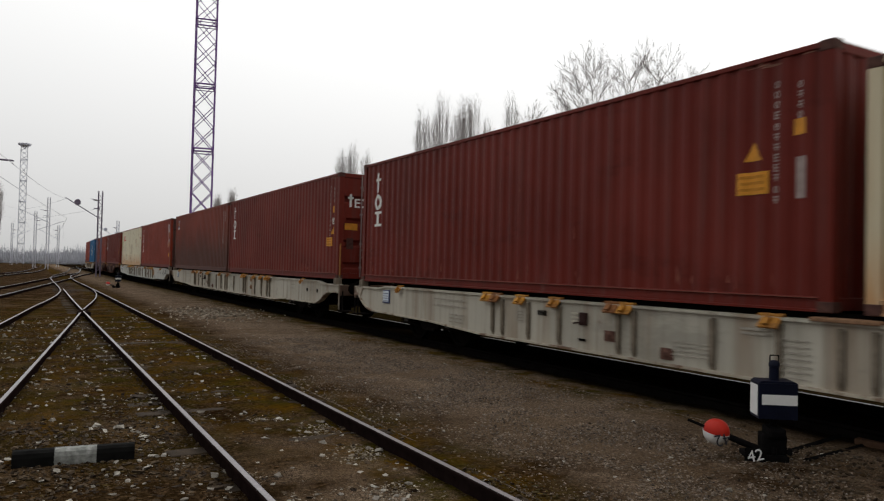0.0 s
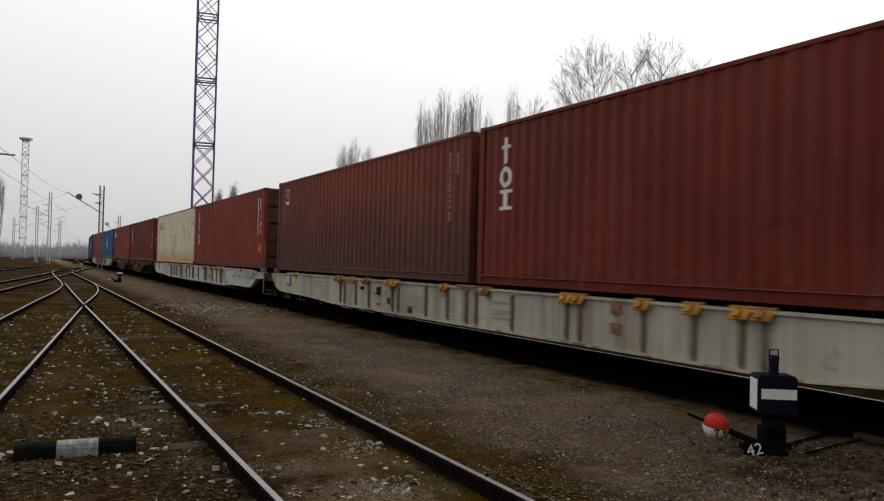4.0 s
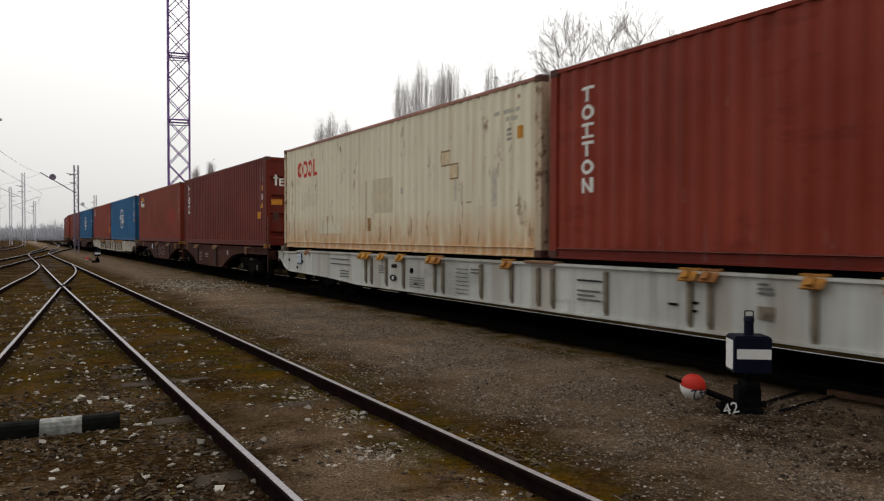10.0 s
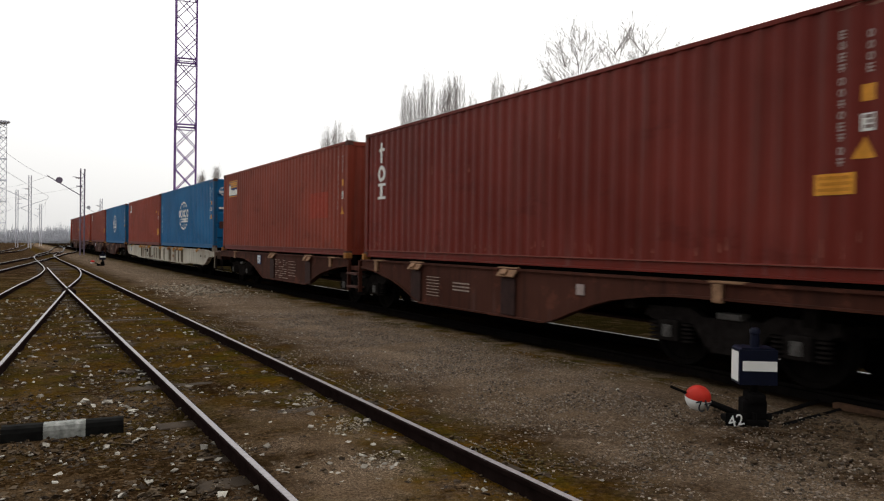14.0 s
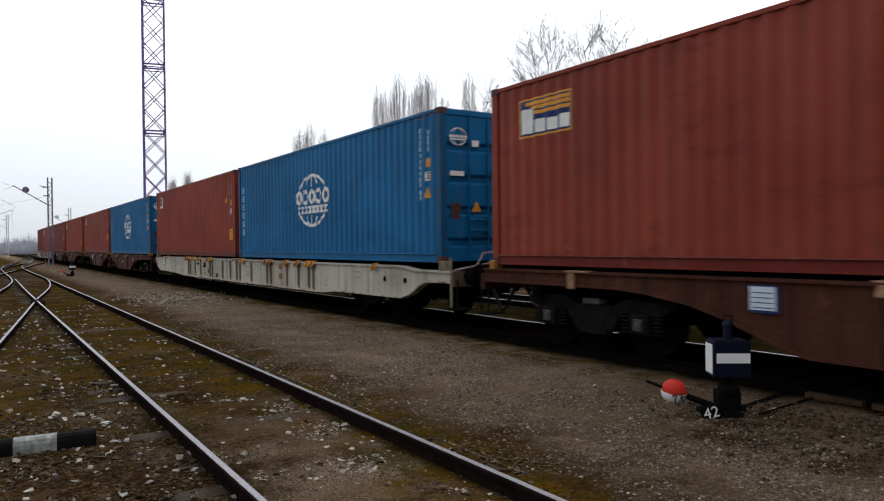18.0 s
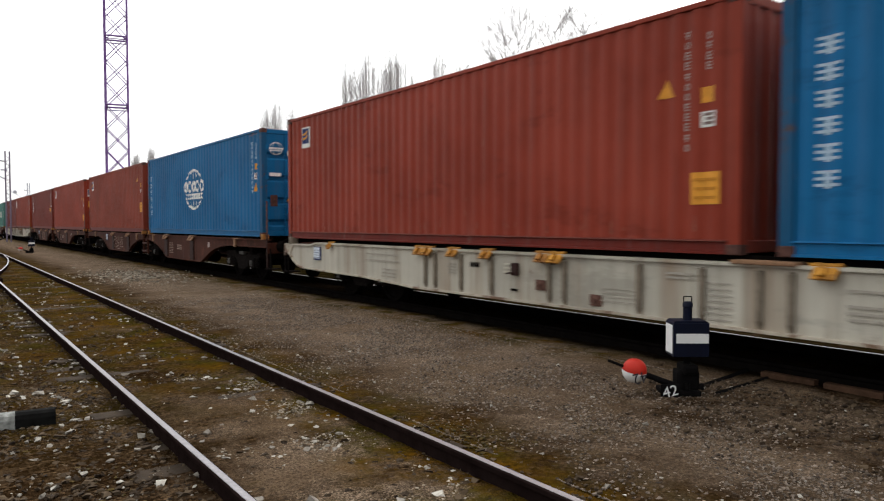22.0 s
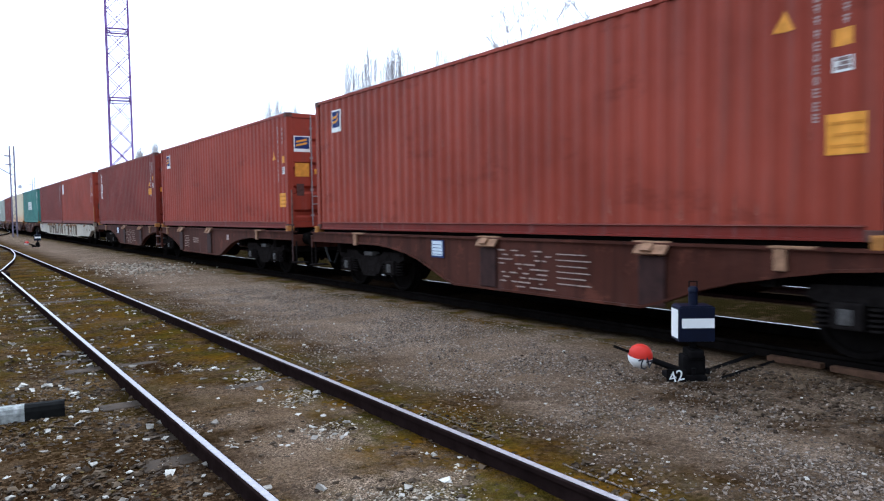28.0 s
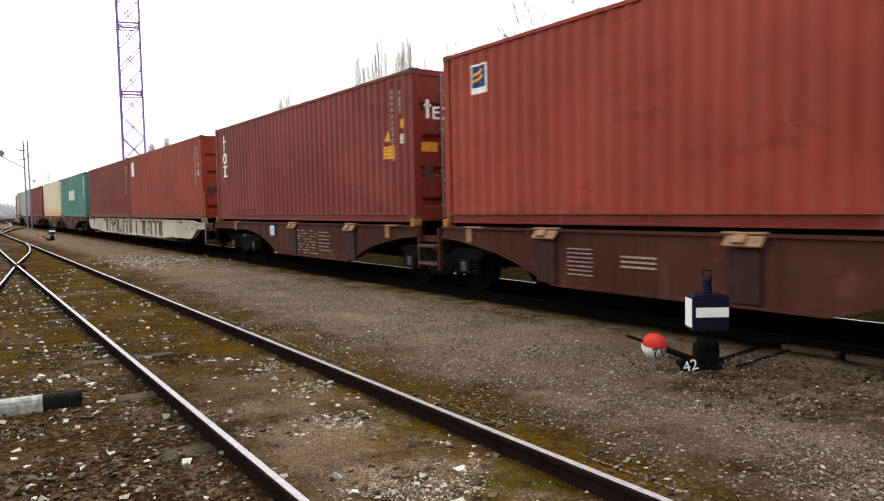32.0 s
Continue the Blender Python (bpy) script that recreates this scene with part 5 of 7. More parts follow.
# ---- ground materials ----
def ground_material():
    m, nodes, links, p = material("yard_ground")
    v = coords(nodes, links)
    x = axis(nodes, links, v, "X")
    y = axis(nodes, links, v, "Y")
    soil = blend(nodes, links, speckle(nodes, links, v, 0.9, 0.35, 0.7, 5), (0.018, 0.0105, 0.0055), (0.043, 0.026, 0.014))
    grit_noise = speckle(nodes, links, v, 48, 0.32, 0.72, 4, 0.75)
    grit = blend(nodes, links, grit_noise, (0.07, 0.058, 0.049), (0.39, 0.335, 0.29))
    def gravel(scale, dark, light, rough=1.0):
        """Packed stones: a tone for each cell, dark joints between."""
        cell = nodes.new("ShaderNodeTexVoronoi")
        cell.inputs["Scale"].default_value = scale
        bent = nodes.new("ShaderNodeMixRGB")
        bent.blend_type = "ADD"
        bent.inputs[0].default_value = 0.02 * rough
        wavy = nodes.new("ShaderNodeTexNoise")
        wavy.inputs["Scale"].default_value = scale * 1.5
        links.new(v, wavy.inputs["Vector"])
        links.new(v, bent.inputs[1])
        links.new(wavy.outputs["Color"], bent.inputs[2])
        links.new(bent.outputs[0], cell.inputs["Vector"])
        tone = axis(nodes, links, cell.outputs["Color"], "X")
        lit = nodes.new("ShaderNodeMath")
        lit.operation = "POWER"
        links.new(tone, lit.inputs[0])
        lit.inputs[1].default_value = 1.8
        col = blend(nodes, links, lit.outputs[0], dark, light)
        joint = span(nodes, links, cell.outputs["Distance"], 0.3, 0.9)
        return blend(nodes, links, times(nodes, links, joint, 0.6), col, tuple(q * 0.45 for q in dark)), cell.outputs["Distance"]

    coarse, coarse_h = gravel(34, (0.02, 0.013, 0.008), (0.15, 0.108, 0.072))
    fine, fine_h = gravel(58, (0.068, 0.055, 0.048), (0.69, 0.585, 0.525), 0.35)
    crumbs, crumbs_h = gravel(110, (0.08, 0.067, 0.058), (0.6, 0.51, 0.45), 0.2)
    fine = blend(nodes, links, speckle(nodes, links, v, 7, 0.4, 0.6, 4), fine, crumbs)
    grit = blend(nodes, links, 0.7, grit, fine)
    # brown earth trodden into the grit, most of it by the rail and by the switch; there it is widened and darkened in
    # place of the view's dim right corner
    earth_zone = times(nodes, links, span(nodes, links, x, 5.0, 4.0), times(nodes, links, span(nodes, links, x, 4.3, 5.4), span(nodes, links, y, 6.8, 4.2)), "ADD")
    earth = times(nodes, links, times(nodes, links, earth_zone, 1.0), times(nodes, links, speckle(nodes, links, v, 1.1, 0.3, 0.56, 6, 0.7), 1.0))
    grit = blend(nodes, links, earth, grit, blend(nodes, links, 0.45, coarse, (0.028, 0.018, 0.011)))
    grit = blend(nodes, links, times(nodes, links, speckle(nodes, links, v, 0.6, 0.45, 0.75, 6, 0.7), 0.35), grit, (0.075, 0.052, 0.032))
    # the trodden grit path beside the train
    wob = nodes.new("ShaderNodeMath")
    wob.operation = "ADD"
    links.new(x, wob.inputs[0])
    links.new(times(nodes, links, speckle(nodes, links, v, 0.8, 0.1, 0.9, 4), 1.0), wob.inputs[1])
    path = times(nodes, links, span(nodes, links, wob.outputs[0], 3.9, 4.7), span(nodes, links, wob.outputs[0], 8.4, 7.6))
    # Dark soil to the left, darkened further for the view's dim left corner.
    dim_soil = blend(nodes, links, speckle(nodes, links, v, 1.3, 0.35, 0.7, 5), (0.013, 0.0075, 0.004), (0.035, 0.021, 0.011))
    soil = blend(nodes, links, times(nodes, links, span(nodes, links, wob.outputs[0], 2.3, 1.2), 0.85), soil, dim_soil)
    soil = blend(nodes, links, speckle(nodes, links, v, 1.8, 0.36, 0.55, 6, 0.7), soil, coarse)
    c = blend(nodes, links, path, soil, grit)
    # light gravel spread between the rails close by
    bed = times(nodes, links, times(nodes, links, span(nodes, links, x, 1.6, 2.0), span(nodes, links, x, 2.95, 2.8)), span(nodes, links, y, 8.0, 4.5))
    c = blend(nodes, links, times(nodes, links, times(nodes, links, bed, 0.85), speckle(nodes, links, v, 1.6, 0.38, 0.55, 5)), c, crumbs)
    # grey gravel lying about
    c = blend(nodes, links, times(nodes, links, speckle(nodes, links, v, 0.7, 0.5, 0.62, 6, 0.7), 0.65), c, blend(nodes, links, speckle(nodes, links, v, 45, 0.35, 0.7, 2), (0.06, 0.044, 0.032), (0.25, 0.2, 0.155)))
    # moss along the rails, in the flangeways and on the far verge
    near = times(nodes, links, span(nodes, links, x, 2.4, 2.75), span(nodes, links, x, 4.1, 3.3))
    far = times(nodes, links, times(nodes, links, span(nodes, links, wob.outputs[0], 6.95, 7.5), span(nodes, links, x, 7.7, 7.45)), span(nodes, links, y, 4.5, 7.5))
    deep = nodes.new("ShaderNodeMath")
    deep.operation = "MULTIPLY"
    links.new(y, deep.inputs[0])
    deep.inputs[1].default_value = 0.01
    four = times(nodes, links, times(nodes, links, span(nodes, links, x, -1.2, -0.2), span(nodes, links, x, 3.2, 2.8)), times(nodes, links, span(nodes, links, deep.outputs[0], 0.05, 0.09), times(nodes, links, span(nodes, links, deep.outputs[0], 0.4, 0.24), 0.75)))
    inner = times(nodes, links, times(nodes, links, span(nodes, links, x, 2.1, 2.5), span(nodes, links, x, 2.95, 2.85)), times(nodes, links, span(nodes, links, y, 2.2, 2.8), span(nodes, links, y, 5.2, 4.2)))
    zone = times(nodes, links, times(nodes, links, times(nodes, links, near, far, "ADD"), four, "ADD"), inner, "ADD")
    moss = times(nodes, links, zone, speckle(nodes, links, v, 1.7, 0.4, 0.56, 7, 0.7))
    stray = speckle(nodes, links, v, 0.8, 0.6, 0.7, 6, 0.7)
    moss = times(nodes, links, moss, times(nodes, links, stray, 0.55), "ADD")
    c = blend(nodes, links, times(nodes, links, moss, 0.92), c, blend(nodes, links, speckle(nodes, links, v, 1.1, 0.42, 0.62, 3), blend(nodes, links, speckle(nodes, links, v, 14, 0.3, 0.7, 4), (0.02, 0.0185, 0.004), (0.076, 0.067, 0.011)), blend(nodes, links, speckle(nodes, links, v, 16, 0.3, 0.7, 4), (0.045, 0.029, 0.004), (0.155, 0.086, 0.01))))
    # near-black under the running line: the train's shade laid into the ballast colour
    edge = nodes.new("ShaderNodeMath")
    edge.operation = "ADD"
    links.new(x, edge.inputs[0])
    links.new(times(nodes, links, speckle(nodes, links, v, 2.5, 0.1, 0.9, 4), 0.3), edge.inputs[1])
    line_shade = times(nodes, links, span(nodes, links, edge.outputs[0], 7.5, 7.75), span(nodes, links, x, 10.4, 10.0))
    c = blend(nodes, links, times(nodes, links, line_shade, 0.9), c, blend(nodes, links, grit_noise, (0.0025, 0.002, 0.0017), (0.008, 0.0065, 0.0055)))
    # darker ballast under the line behind it
    back = times(nodes, links, span(nodes, links, edge.outputs[0], 12.0, 12.4), span(nodes, links, x, 14.6, 14.2))
    c = blend(nodes, links, times(nodes, links, back, 0.85), c, blend(nodes, links, grit_noise, (0.004, 0.0032, 0.0027), (0.016, 0.013, 0.011)))
    verge = times(nodes, links, span(nodes, links, x, 10.0, 10.4), span(nodes, links, x, 12.4, 11.9))
    c = blend(nodes, links, times(nodes, links, verge, speckle(nodes, links, v, 3, 0.25, 0.5, 5)), c, blend(nodes, links, speckle(nodes, links, v, 25, 0.3, 0.7, 4), (0.008, 0.0075, 0.003), (0.022, 0.019, 0.007)))
    wide = speckle(nodes, links, coords(nodes, links, (0.03, 0.03, 0.03)), 1.0, 0.4, 0.6)
    out = nodes.new("ShaderNodeMath")
    out.operation = "ABSOLUTE"
    links.new(x, out.inputs[0])
    c = blend(nodes, links, times(nodes, links, span(nodes, links, out.outputs[0], 15, 30), 0.8), c, blend(nodes, links, wide, (0.055, 0.05, 0.028), (0.09, 0.078, 0.05)))
    # a film of yellowish dust over all of it
    c = blend(nodes, links, 1.0, c, (0.89, 0.77, 0.615), "MULTIPLY")
    links.new(c, p.inputs["Base Color"])
    p.inputs["Roughness"].default_value = 0.95
    p.inputs["Specular IOR Level"].default_value = 0.0
    mix = nodes.new("ShaderNodeMath")
    mix.operation = "ADD"
    links.new(speckle(nodes, links, v, 55, 0.25, 0.75, 3), mix.inputs[0])
    links.new(speckle(nodes, links, v, 9, 0.2, 0.8, 5), mix.inputs[1])
    deepen = nodes.new("ShaderNodeMath")
    deepen.operation = "SUBTRACT"
    links.new(mix.outputs[0], deepen.inputs[0])
    links.new(times(nodes, links, coarse_h, fine_h, "ADD"), deepen.inputs[1])
    bump(nodes, links, p, deepen.outputs[0], 0.8, 0.03)
    return m


def stone_material(name, dark, light):
    m, nodes, links, p = material(name)
    g = nodes.new("ShaderNodeNewGeometry")
    v = coords(nodes, links)
    c = blend(nodes, links, g.outputs["Random Per Island"], dark, light)
    c = blend(nodes, links, times(nodes, links, speckle(nodes, links, v, 40, 0.45, 0.7, 4), 0.4), c, (0.07, 0.055, 0.045))
    links.new(c, p.inputs["Base Color"])
    p.inputs["Roughness"].default_value = 0.85
    p.inputs["Specular IOR Level"].default_value = 0.08
    bump(nodes, links, p, speckle(nodes, links, v, 90, 0.2, 0.8, 3), 0.3, 0.004)
    return m


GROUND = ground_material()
STONE = stone_material("ballast_stone", (0.015, 0.009, 0.005), (0.1, 0.07, 0.042))
GRIT = stone_material("path_grit", (0.034, 0.026, 0.02), (0.3, 0.24, 0.19))
RUBBLE = stone_material("spilt_rubble_stone", (0.07, 0.054, 0.036), (0.42, 0.36, 0.28))
STONE_PALE = stone_material("pale_stone", (0.17, 0.15, 0.125), (0.5, 0.47, 0.41))
MOSS = stone_material("moss_cushion", (0.026, 0.021, 0.005), (0.085, 0.054, 0.01))
RAIL_RUST = plain("rail_rust", (0.0135, 0.0085, 0.0078), 0.85, 0.0, 0.35, 8, spec=0.0)
RAIL_BRIGHT = plain("worn_rail_head", (0.24, 0.225, 0.235), 0.36, 0.9, 0.25, 30, 0.04)
SLEEPER = plain("weathered_sleeper", (0.034, 0.023, 0.014), 0.9, vary=0.4, scale=5, relief=0.5)
# Sleepers coloured near-black for the shade under the train.
SLEEPER_SHADE = plain("shade_black_sleeper", (0.0035, 0.0028, 0.0025), 0.9, vary=0.4, scale=5, relief=0.4, spec=0.0)
IRON = plain("black_cast_iron", (0.006, 0.0055, 0.0055), 0.7, vary=0.4, spec=0.02)
LANTERN = plain("lantern_navy_paint", (0.00255, 0.004335, 0.0153), 0.5, vary=0.3)
WHITE_CLEAN = plain("white_enamel", (0.78, 0.78, 0.76), 0.45, vary=0.05)
RED_CLEAN = plain("signal_red_paint", (0.465, 0.02625, 0.015), 0.45, vary=0.1)
MARKER_BLACK = plain("marker_black", (0.008, 0.008, 0.0075), 0.85, vary=0.5, scale=12, spec=0.03)
MARKER_WHITE = plain("marker_worn_white", (0.22, 0.225, 0.21), 0.85, vary=0.6, scale=16)
MAST_PURPLE = plain("mast_oxide_paint", (0.22, 0.12, 0.34), 0.6, vary=0.3, scale=3)
# Far masts: steel paled to blue-grey, distance haze put into the colour.
POLE_HAZED = plain("hazed_pole_steel", (0.58, 0.59, 0.66), 0.7, 0.0, 0.2)
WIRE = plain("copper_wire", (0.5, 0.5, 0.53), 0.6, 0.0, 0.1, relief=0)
# Bark and twigs lightened: glare and haze are painted into them.
BARK = plain("hazed_bark", (0.25, 0.23, 0.22), 0.9, vary=0.3, scale=2, relief=0.2)
TWIG = plain("hazed_twigs", (0.36, 0.33, 0.32), 0.9, vary=0.3, scale=0.6, relief=0)
# Twigs of the thickets paled the same way, haze in the base colour.
THICKET = plain("hazed_thicket_twigs", (0.42, 0.427, 0.462), 0.95, vary=0.3, scale=0.2, relief=0)
WALL_PALE = plain("pale_render", (0.6, 0.6, 0.58), 0.8)
ROOF_DARK = plain("dark_roof", (0.06, 0.055, 0.055), 0.8)
PANE = plain("dark_pane", (0.03, 0.035, 0.04), 0.15, 0, 0.1, relief=0)


# ---- ground ----
def steps(edges):
    out = []
    for a, b, d in edges:
        out += list(np.arange(a, b, d))
    return out + [edges[-1][1]]


def build_ground():
    xs = steps([(-1500, -100, 200), (-100, -10, 15), (-10, -3, 1), (-3, 8, 0.16), (8, 16, 0.8), (16, 100, 12), (100, 1500, 200)])
    ys = steps([(-300, -20, 40), (-20, 0, 2), (0, 18, 0.16), (18, 40, 0.6), (40, 120, 5), (120, 400, 40), (400, 2600, 300)])
    verts = []
    for y in ys:
        for x in xs:
            z = 0.0
            if -4 < x < 9 and 0 < y < 42:
                z = 0.022 * noise.noise((x * 1.3, y * 1.3, 0)) + 0.012 * noise.noise((x * 4.1, y * 4.1, 3))
                if 1.55 < x < 2.95:
                    z += 0.012
            verts.append((x, y, z))
    nx = len(xs)
    faces = [(j * nx + i, j * nx + i + 1, (j + 1) * nx + i + 1, (j + 1) * nx + i) for j in range(len(ys) - 1) for i in range(nx - 1)]
    me = bpy.data.meshes.new("ground")
    me.from_pydata(verts, [], faces)
    me.shade_smooth()
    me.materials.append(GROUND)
    tagged(new("ground", me), "rail yard ground of brown grit, gravel and moss", "ground", kind="structure")


def scatter(name, points, sizes, mat, label, category, seed, flat=0.6, sink=0.25, small=False, chip=False):
    """Many small uneven stones as one object; points are (x, y) rows."""
    rng = np.random.default_rng(seed)
    g = (1 + 5 ** 0.5) / 2
    base = np.array([(-1, g, 0), (1, g, 0), (-1, -g, 0), (1, -g, 0), (0, -1, g), (0, 1, g), (0, -1, -g), (0, 1, -g), (g, 0, -1), (g, 0, 1), (-g, 0, -1), (-g, 0, 1)]) * 0.28
    tris = np.array([(0, 11, 5), (0, 5, 1), (0, 1, 7), (0, 7, 10), (0, 10, 11), (1, 5, 9), (5, 11, 4), (11, 10, 2), (10, 7, 6), (7, 1, 8), (3, 9, 4), (3, 4, 2), (3, 2, 6), (3, 6, 8), (3, 8, 9), (4, 9, 5), (2, 4, 11), (6, 2, 10), (8, 6, 7), (9, 8, 1)])
    if small:
        base = np.array([(1, 0, 0), (-1, 0, 0), (0, 1, 0), (0, -1, 0), (0, 0, 1), (0, 0, -1)]) * 0.58
        tris = np.array([(0, 2, 4), (2, 1, 4), (1, 3, 4), (3, 0, 4), (2, 0, 5), (1, 2, 5), (3, 1, 5), (0, 3, 5)])
    if chip:
        base = np.array([(-1, -0.8, -0.6), (1, -1, -0.6), (0.9, 1, -0.6), (-0.9, 0.9, -0.6), (-0.5, -0.7, 0.6), (0.7, -0.4, 0.7), (0.4, 0.6, 0.5), (-0.6, 0.5, 0.7)]) * 0.5
        tris = np.array([(0, 2, 1), (0, 3, 2), (4, 5, 6), (4, 6, 7), (0, 1, 5), (0, 5, 4), (1, 2, 6), (1, 6, 5), (2, 3, 7), (2, 7, 6), (3, 0, 4), (3, 4, 7)])
    n, k = len(points), len(base)
    v = np.repeat(base[None], n, 0) * (1 + rng.uniform(-0.3, 0.3, (n, k, 1))) + rng.uniform(-0.06, 0.06, (n, k, 3))
    q, _ = np.linalg.qr(rng.normal(size=(n, 3, 3)))
    s = sizes[:, None] * rng.uniform(0.5, 1.5, (n, 3))
    v = np.einsum("nij,nkj->nki", q, v * s[:, None, :])
    v[..., 2] *= flat
    v = v + np.concatenate([points, (sizes * flat * (0.5 - sink))[:, None]], 1)[:, None, :]
    me = bpy.data.meshes.new(name)
    f = (tris[None] + (np.arange(n) * k)[:, None, None]).reshape(-1, 3)
    me.from_pydata(v.reshape(-1, 3).tolist(), [], f.tolist())
    me.materials.append(mat)
    return tagged(new(name, me), label, category, kind="stuff")


# ---- tracks ----
def rail_lines(pts, off):
    """The line that runs off metres to the right of pts."""
    out = []
    for i, (x, y) in enumerate(pts):
        a, b = pts[max(0, i - 1)], pts[min(len(pts) - 1, i + 1)]
        d = Vector((b[0] - a[0], b[1] - a[1])).normalized()
        out.append((x + off * d.y, y - off * d.x))
    return out


RAIL_SHAPE = [(-0.065, -0.172), (0.065, -0.172), (0.065, -0.158), (0.012, -0.142), (0.009, -0.05), (0.034, -0.036), (0.036, -0.008), (0.028, 0.0), (-0.028, 0.0), (-0.036, -0.008), (-0.034, -0.036), (-0.009, -0.05), (-0.012, -0.142), (-0.065, -0.158)]


def swept(bm, pts, shape, top):
    rings = []
    for i, (x, y) in enumerate(pts):
        a, b = pts[max(0, i - 1)], pts[min(len(pts) - 1, i + 1)]
        d = Vector((b[0] - a[0], b[1] - a[1])).normalized()
        rings.append([bm.verts.new((x + p * d.y, y - p * d.x, top + q)) for p, q in shape])
    n = len(shape)
    for r0, r1 in zip(rings, rings[1:]):
        for i in range(n):
            bm.faces.new((r0[i], r0[(i + 1) % n], r1[(i + 1) % n], r1[i]))
    bm.faces.new(rings[0][::-1])
    bm.faces.new(rings[-1])


def rail(parent, pts, top=RAIL_TOP, bright=True, steel=None):
    bm = bmesh.new()
    swept(bm, pts, RAIL_SHAPE, top)
    r = part("rail", bm, steel or RAIL_RUST, parent, "rusty rail with a worn bright head")
    if bright:
        bm = bmesh.new()
        swept(bm, pts, [(-0.024, -0.001), (-0.021, 0.003), (0.021, 0.003), (0.024, -0.001), (0.02, -0.004), (-0.02, -0.004)], top)
        part("running_surface", bm, RAIL_BRIGHT, r)
    return r


def smooth_line(pts, n=8):
    """A smooth line through the given points."""
    p = [Vector((a, b)) for a, b in pts]
    out = []
    for i in range(len(p) - 1):
        p0, p1, p2, p3 = p[max(0, i - 1)], p[i], p[i + 1], p[min(len(p) - 1, i + 2)]
        for k in range(n):
            t = k / n
            q = 0.5 * ((2 * p1) + (p2 - p0) * t + (2 * p0 - 5 * p1 + 4 * p2 - p3) * t * t + (3 * p1 - p0 - 3 * p2 + p3) * t ** 3)
            out.append((q.x, q.y))
    return out + [tuple(p[-1])]


GAUGE = 1.505


def sleepers(parent, x_of, y0, y1, wide=2.2, z=0.0, seed=2, mat=None):
    rng = random.Random(seed)
    first, y = None, y0
    while y < y1:
        m = pose(x_of(y) + rng.uniform(-0.05, 0.05), y + rng.uniform(-0.03, 0.03), z + rng.uniform(-0.012, 0.012), 0, rng.uniform(-0.4, 0.4), rng.uniform(-1.5, 1.5))
        if first is None:
            bm = bmesh.new()
            soft_box(bm, -wide / 2, wide / 2, -0.12, 0.12, -0.12, 0.022, 0.02)
            first = part("sleeper", bm, mat or SLEEPER, parent)
            first.matrix_basis = m
        else:
            again("sleeper", first, m, parent)
        y += 0.62


def build_tracks():
    right = lambda y: 2.97 + 0.004 * y
    # the siding beside the path, with the turnout that leads off to its left
    t = thing("siding_track", pose(0, 0, 0), "worn siding with rusty rails sunk in gravel", "railway track", kind="structure")
    stock = smooth_line([(right(-12), -12), (right(10), 10), (right(40), 40), (3.2, 65), (3.85, 78), (5.2, 92), (6.6, 112), (8.9, 140), (19.0, 190)], 6)
    rail(t, stock)
    rail(t, [(right(y) - GAUGE, y) for y in (-12, 0, 12, 24.6)])
    rail(t, smooth_line([(right(25.2) - GAUGE, 25.2), (1.63, 33.5), (1.74, 43.0)]))
    sleepers(t, lambda y: right(y) - GAUGE / 2, -3, 60, z=-0.02)
    b = thing("turnout_track", pose(0, 0, 0), "diverging siding whose rails cross at a frog", "railway track", kind="structure")
    left = smooth_line([(-4.4, -12), (-2.75, 1), (-1.75, 9), (-0.73, 18.0), (-0.23, 22.5), (0.28, 27.3), (0.8, 31.7), (1.3, 37), (1.6, 44), (1.72, 65), (2.4, 78), (3.75, 92), (5.15, 112), (7.4, 140), (17.5, 190)], 6)
    rail(b, left)
    inner = rail_lines([p for p in left if p[1] < 24.6], GAUGE)
    rail(b, inner)
    rail(b, smooth_line([(1.62, 25.6), (2.1, 29.3), (2.52, 32.9), (2.88, 37.4), (3.1, 42.2)]))
    bm = bmesh.new()
    prism(bm, [(1.36, 24.2), (1.74, 24.2), (1.7, 26.3), (1.56, 26.3)], 0.02, 0.128, "z")
    part("frog", bm, RAIL_RUST, b, "cast frog where the rails cross")
    sleepers(b, lambda y: float(np.interp(y, [q for _, q in left], [p for p, _ in left])) + GAUGE / 2, -3, 24, z=-0.052, seed=5)
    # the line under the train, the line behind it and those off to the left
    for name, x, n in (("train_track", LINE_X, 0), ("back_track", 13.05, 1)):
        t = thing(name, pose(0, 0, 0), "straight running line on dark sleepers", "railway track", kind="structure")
        # Under the train, rails and sleepers carry its shade as near-black colour.
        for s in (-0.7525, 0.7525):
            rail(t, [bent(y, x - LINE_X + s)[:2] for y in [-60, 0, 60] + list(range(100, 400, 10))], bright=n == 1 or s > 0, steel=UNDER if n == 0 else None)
        sleepers(t, lambda y: x, -4, 80, z=-0.05, seed=7 + n, mat=SLEEPER_SHADE)
    for k, (x0, s) in enumerate(((-6.95, 0.13), (-12.5, 0.125), (-22, 0.11), (-31, 0.1))):
        t = thing("yard_track", pose(0, 0, 0), "distant yard siding curving into the throat", "railway track", kind="structure")
        line = smooth_line([(x0 + s * y, y) for y in (-10, 20, 45, 62)] + [(x0 + s * 80 - 0.2, 80), (x0 + s * 105 - 0.6, 105), (x0 + s * 180 - 7, 180), (x0 + s * 300 - 18, 300)], 5)
        rail(t, line)
        rail(t, rail_lines(line, GAUGE))


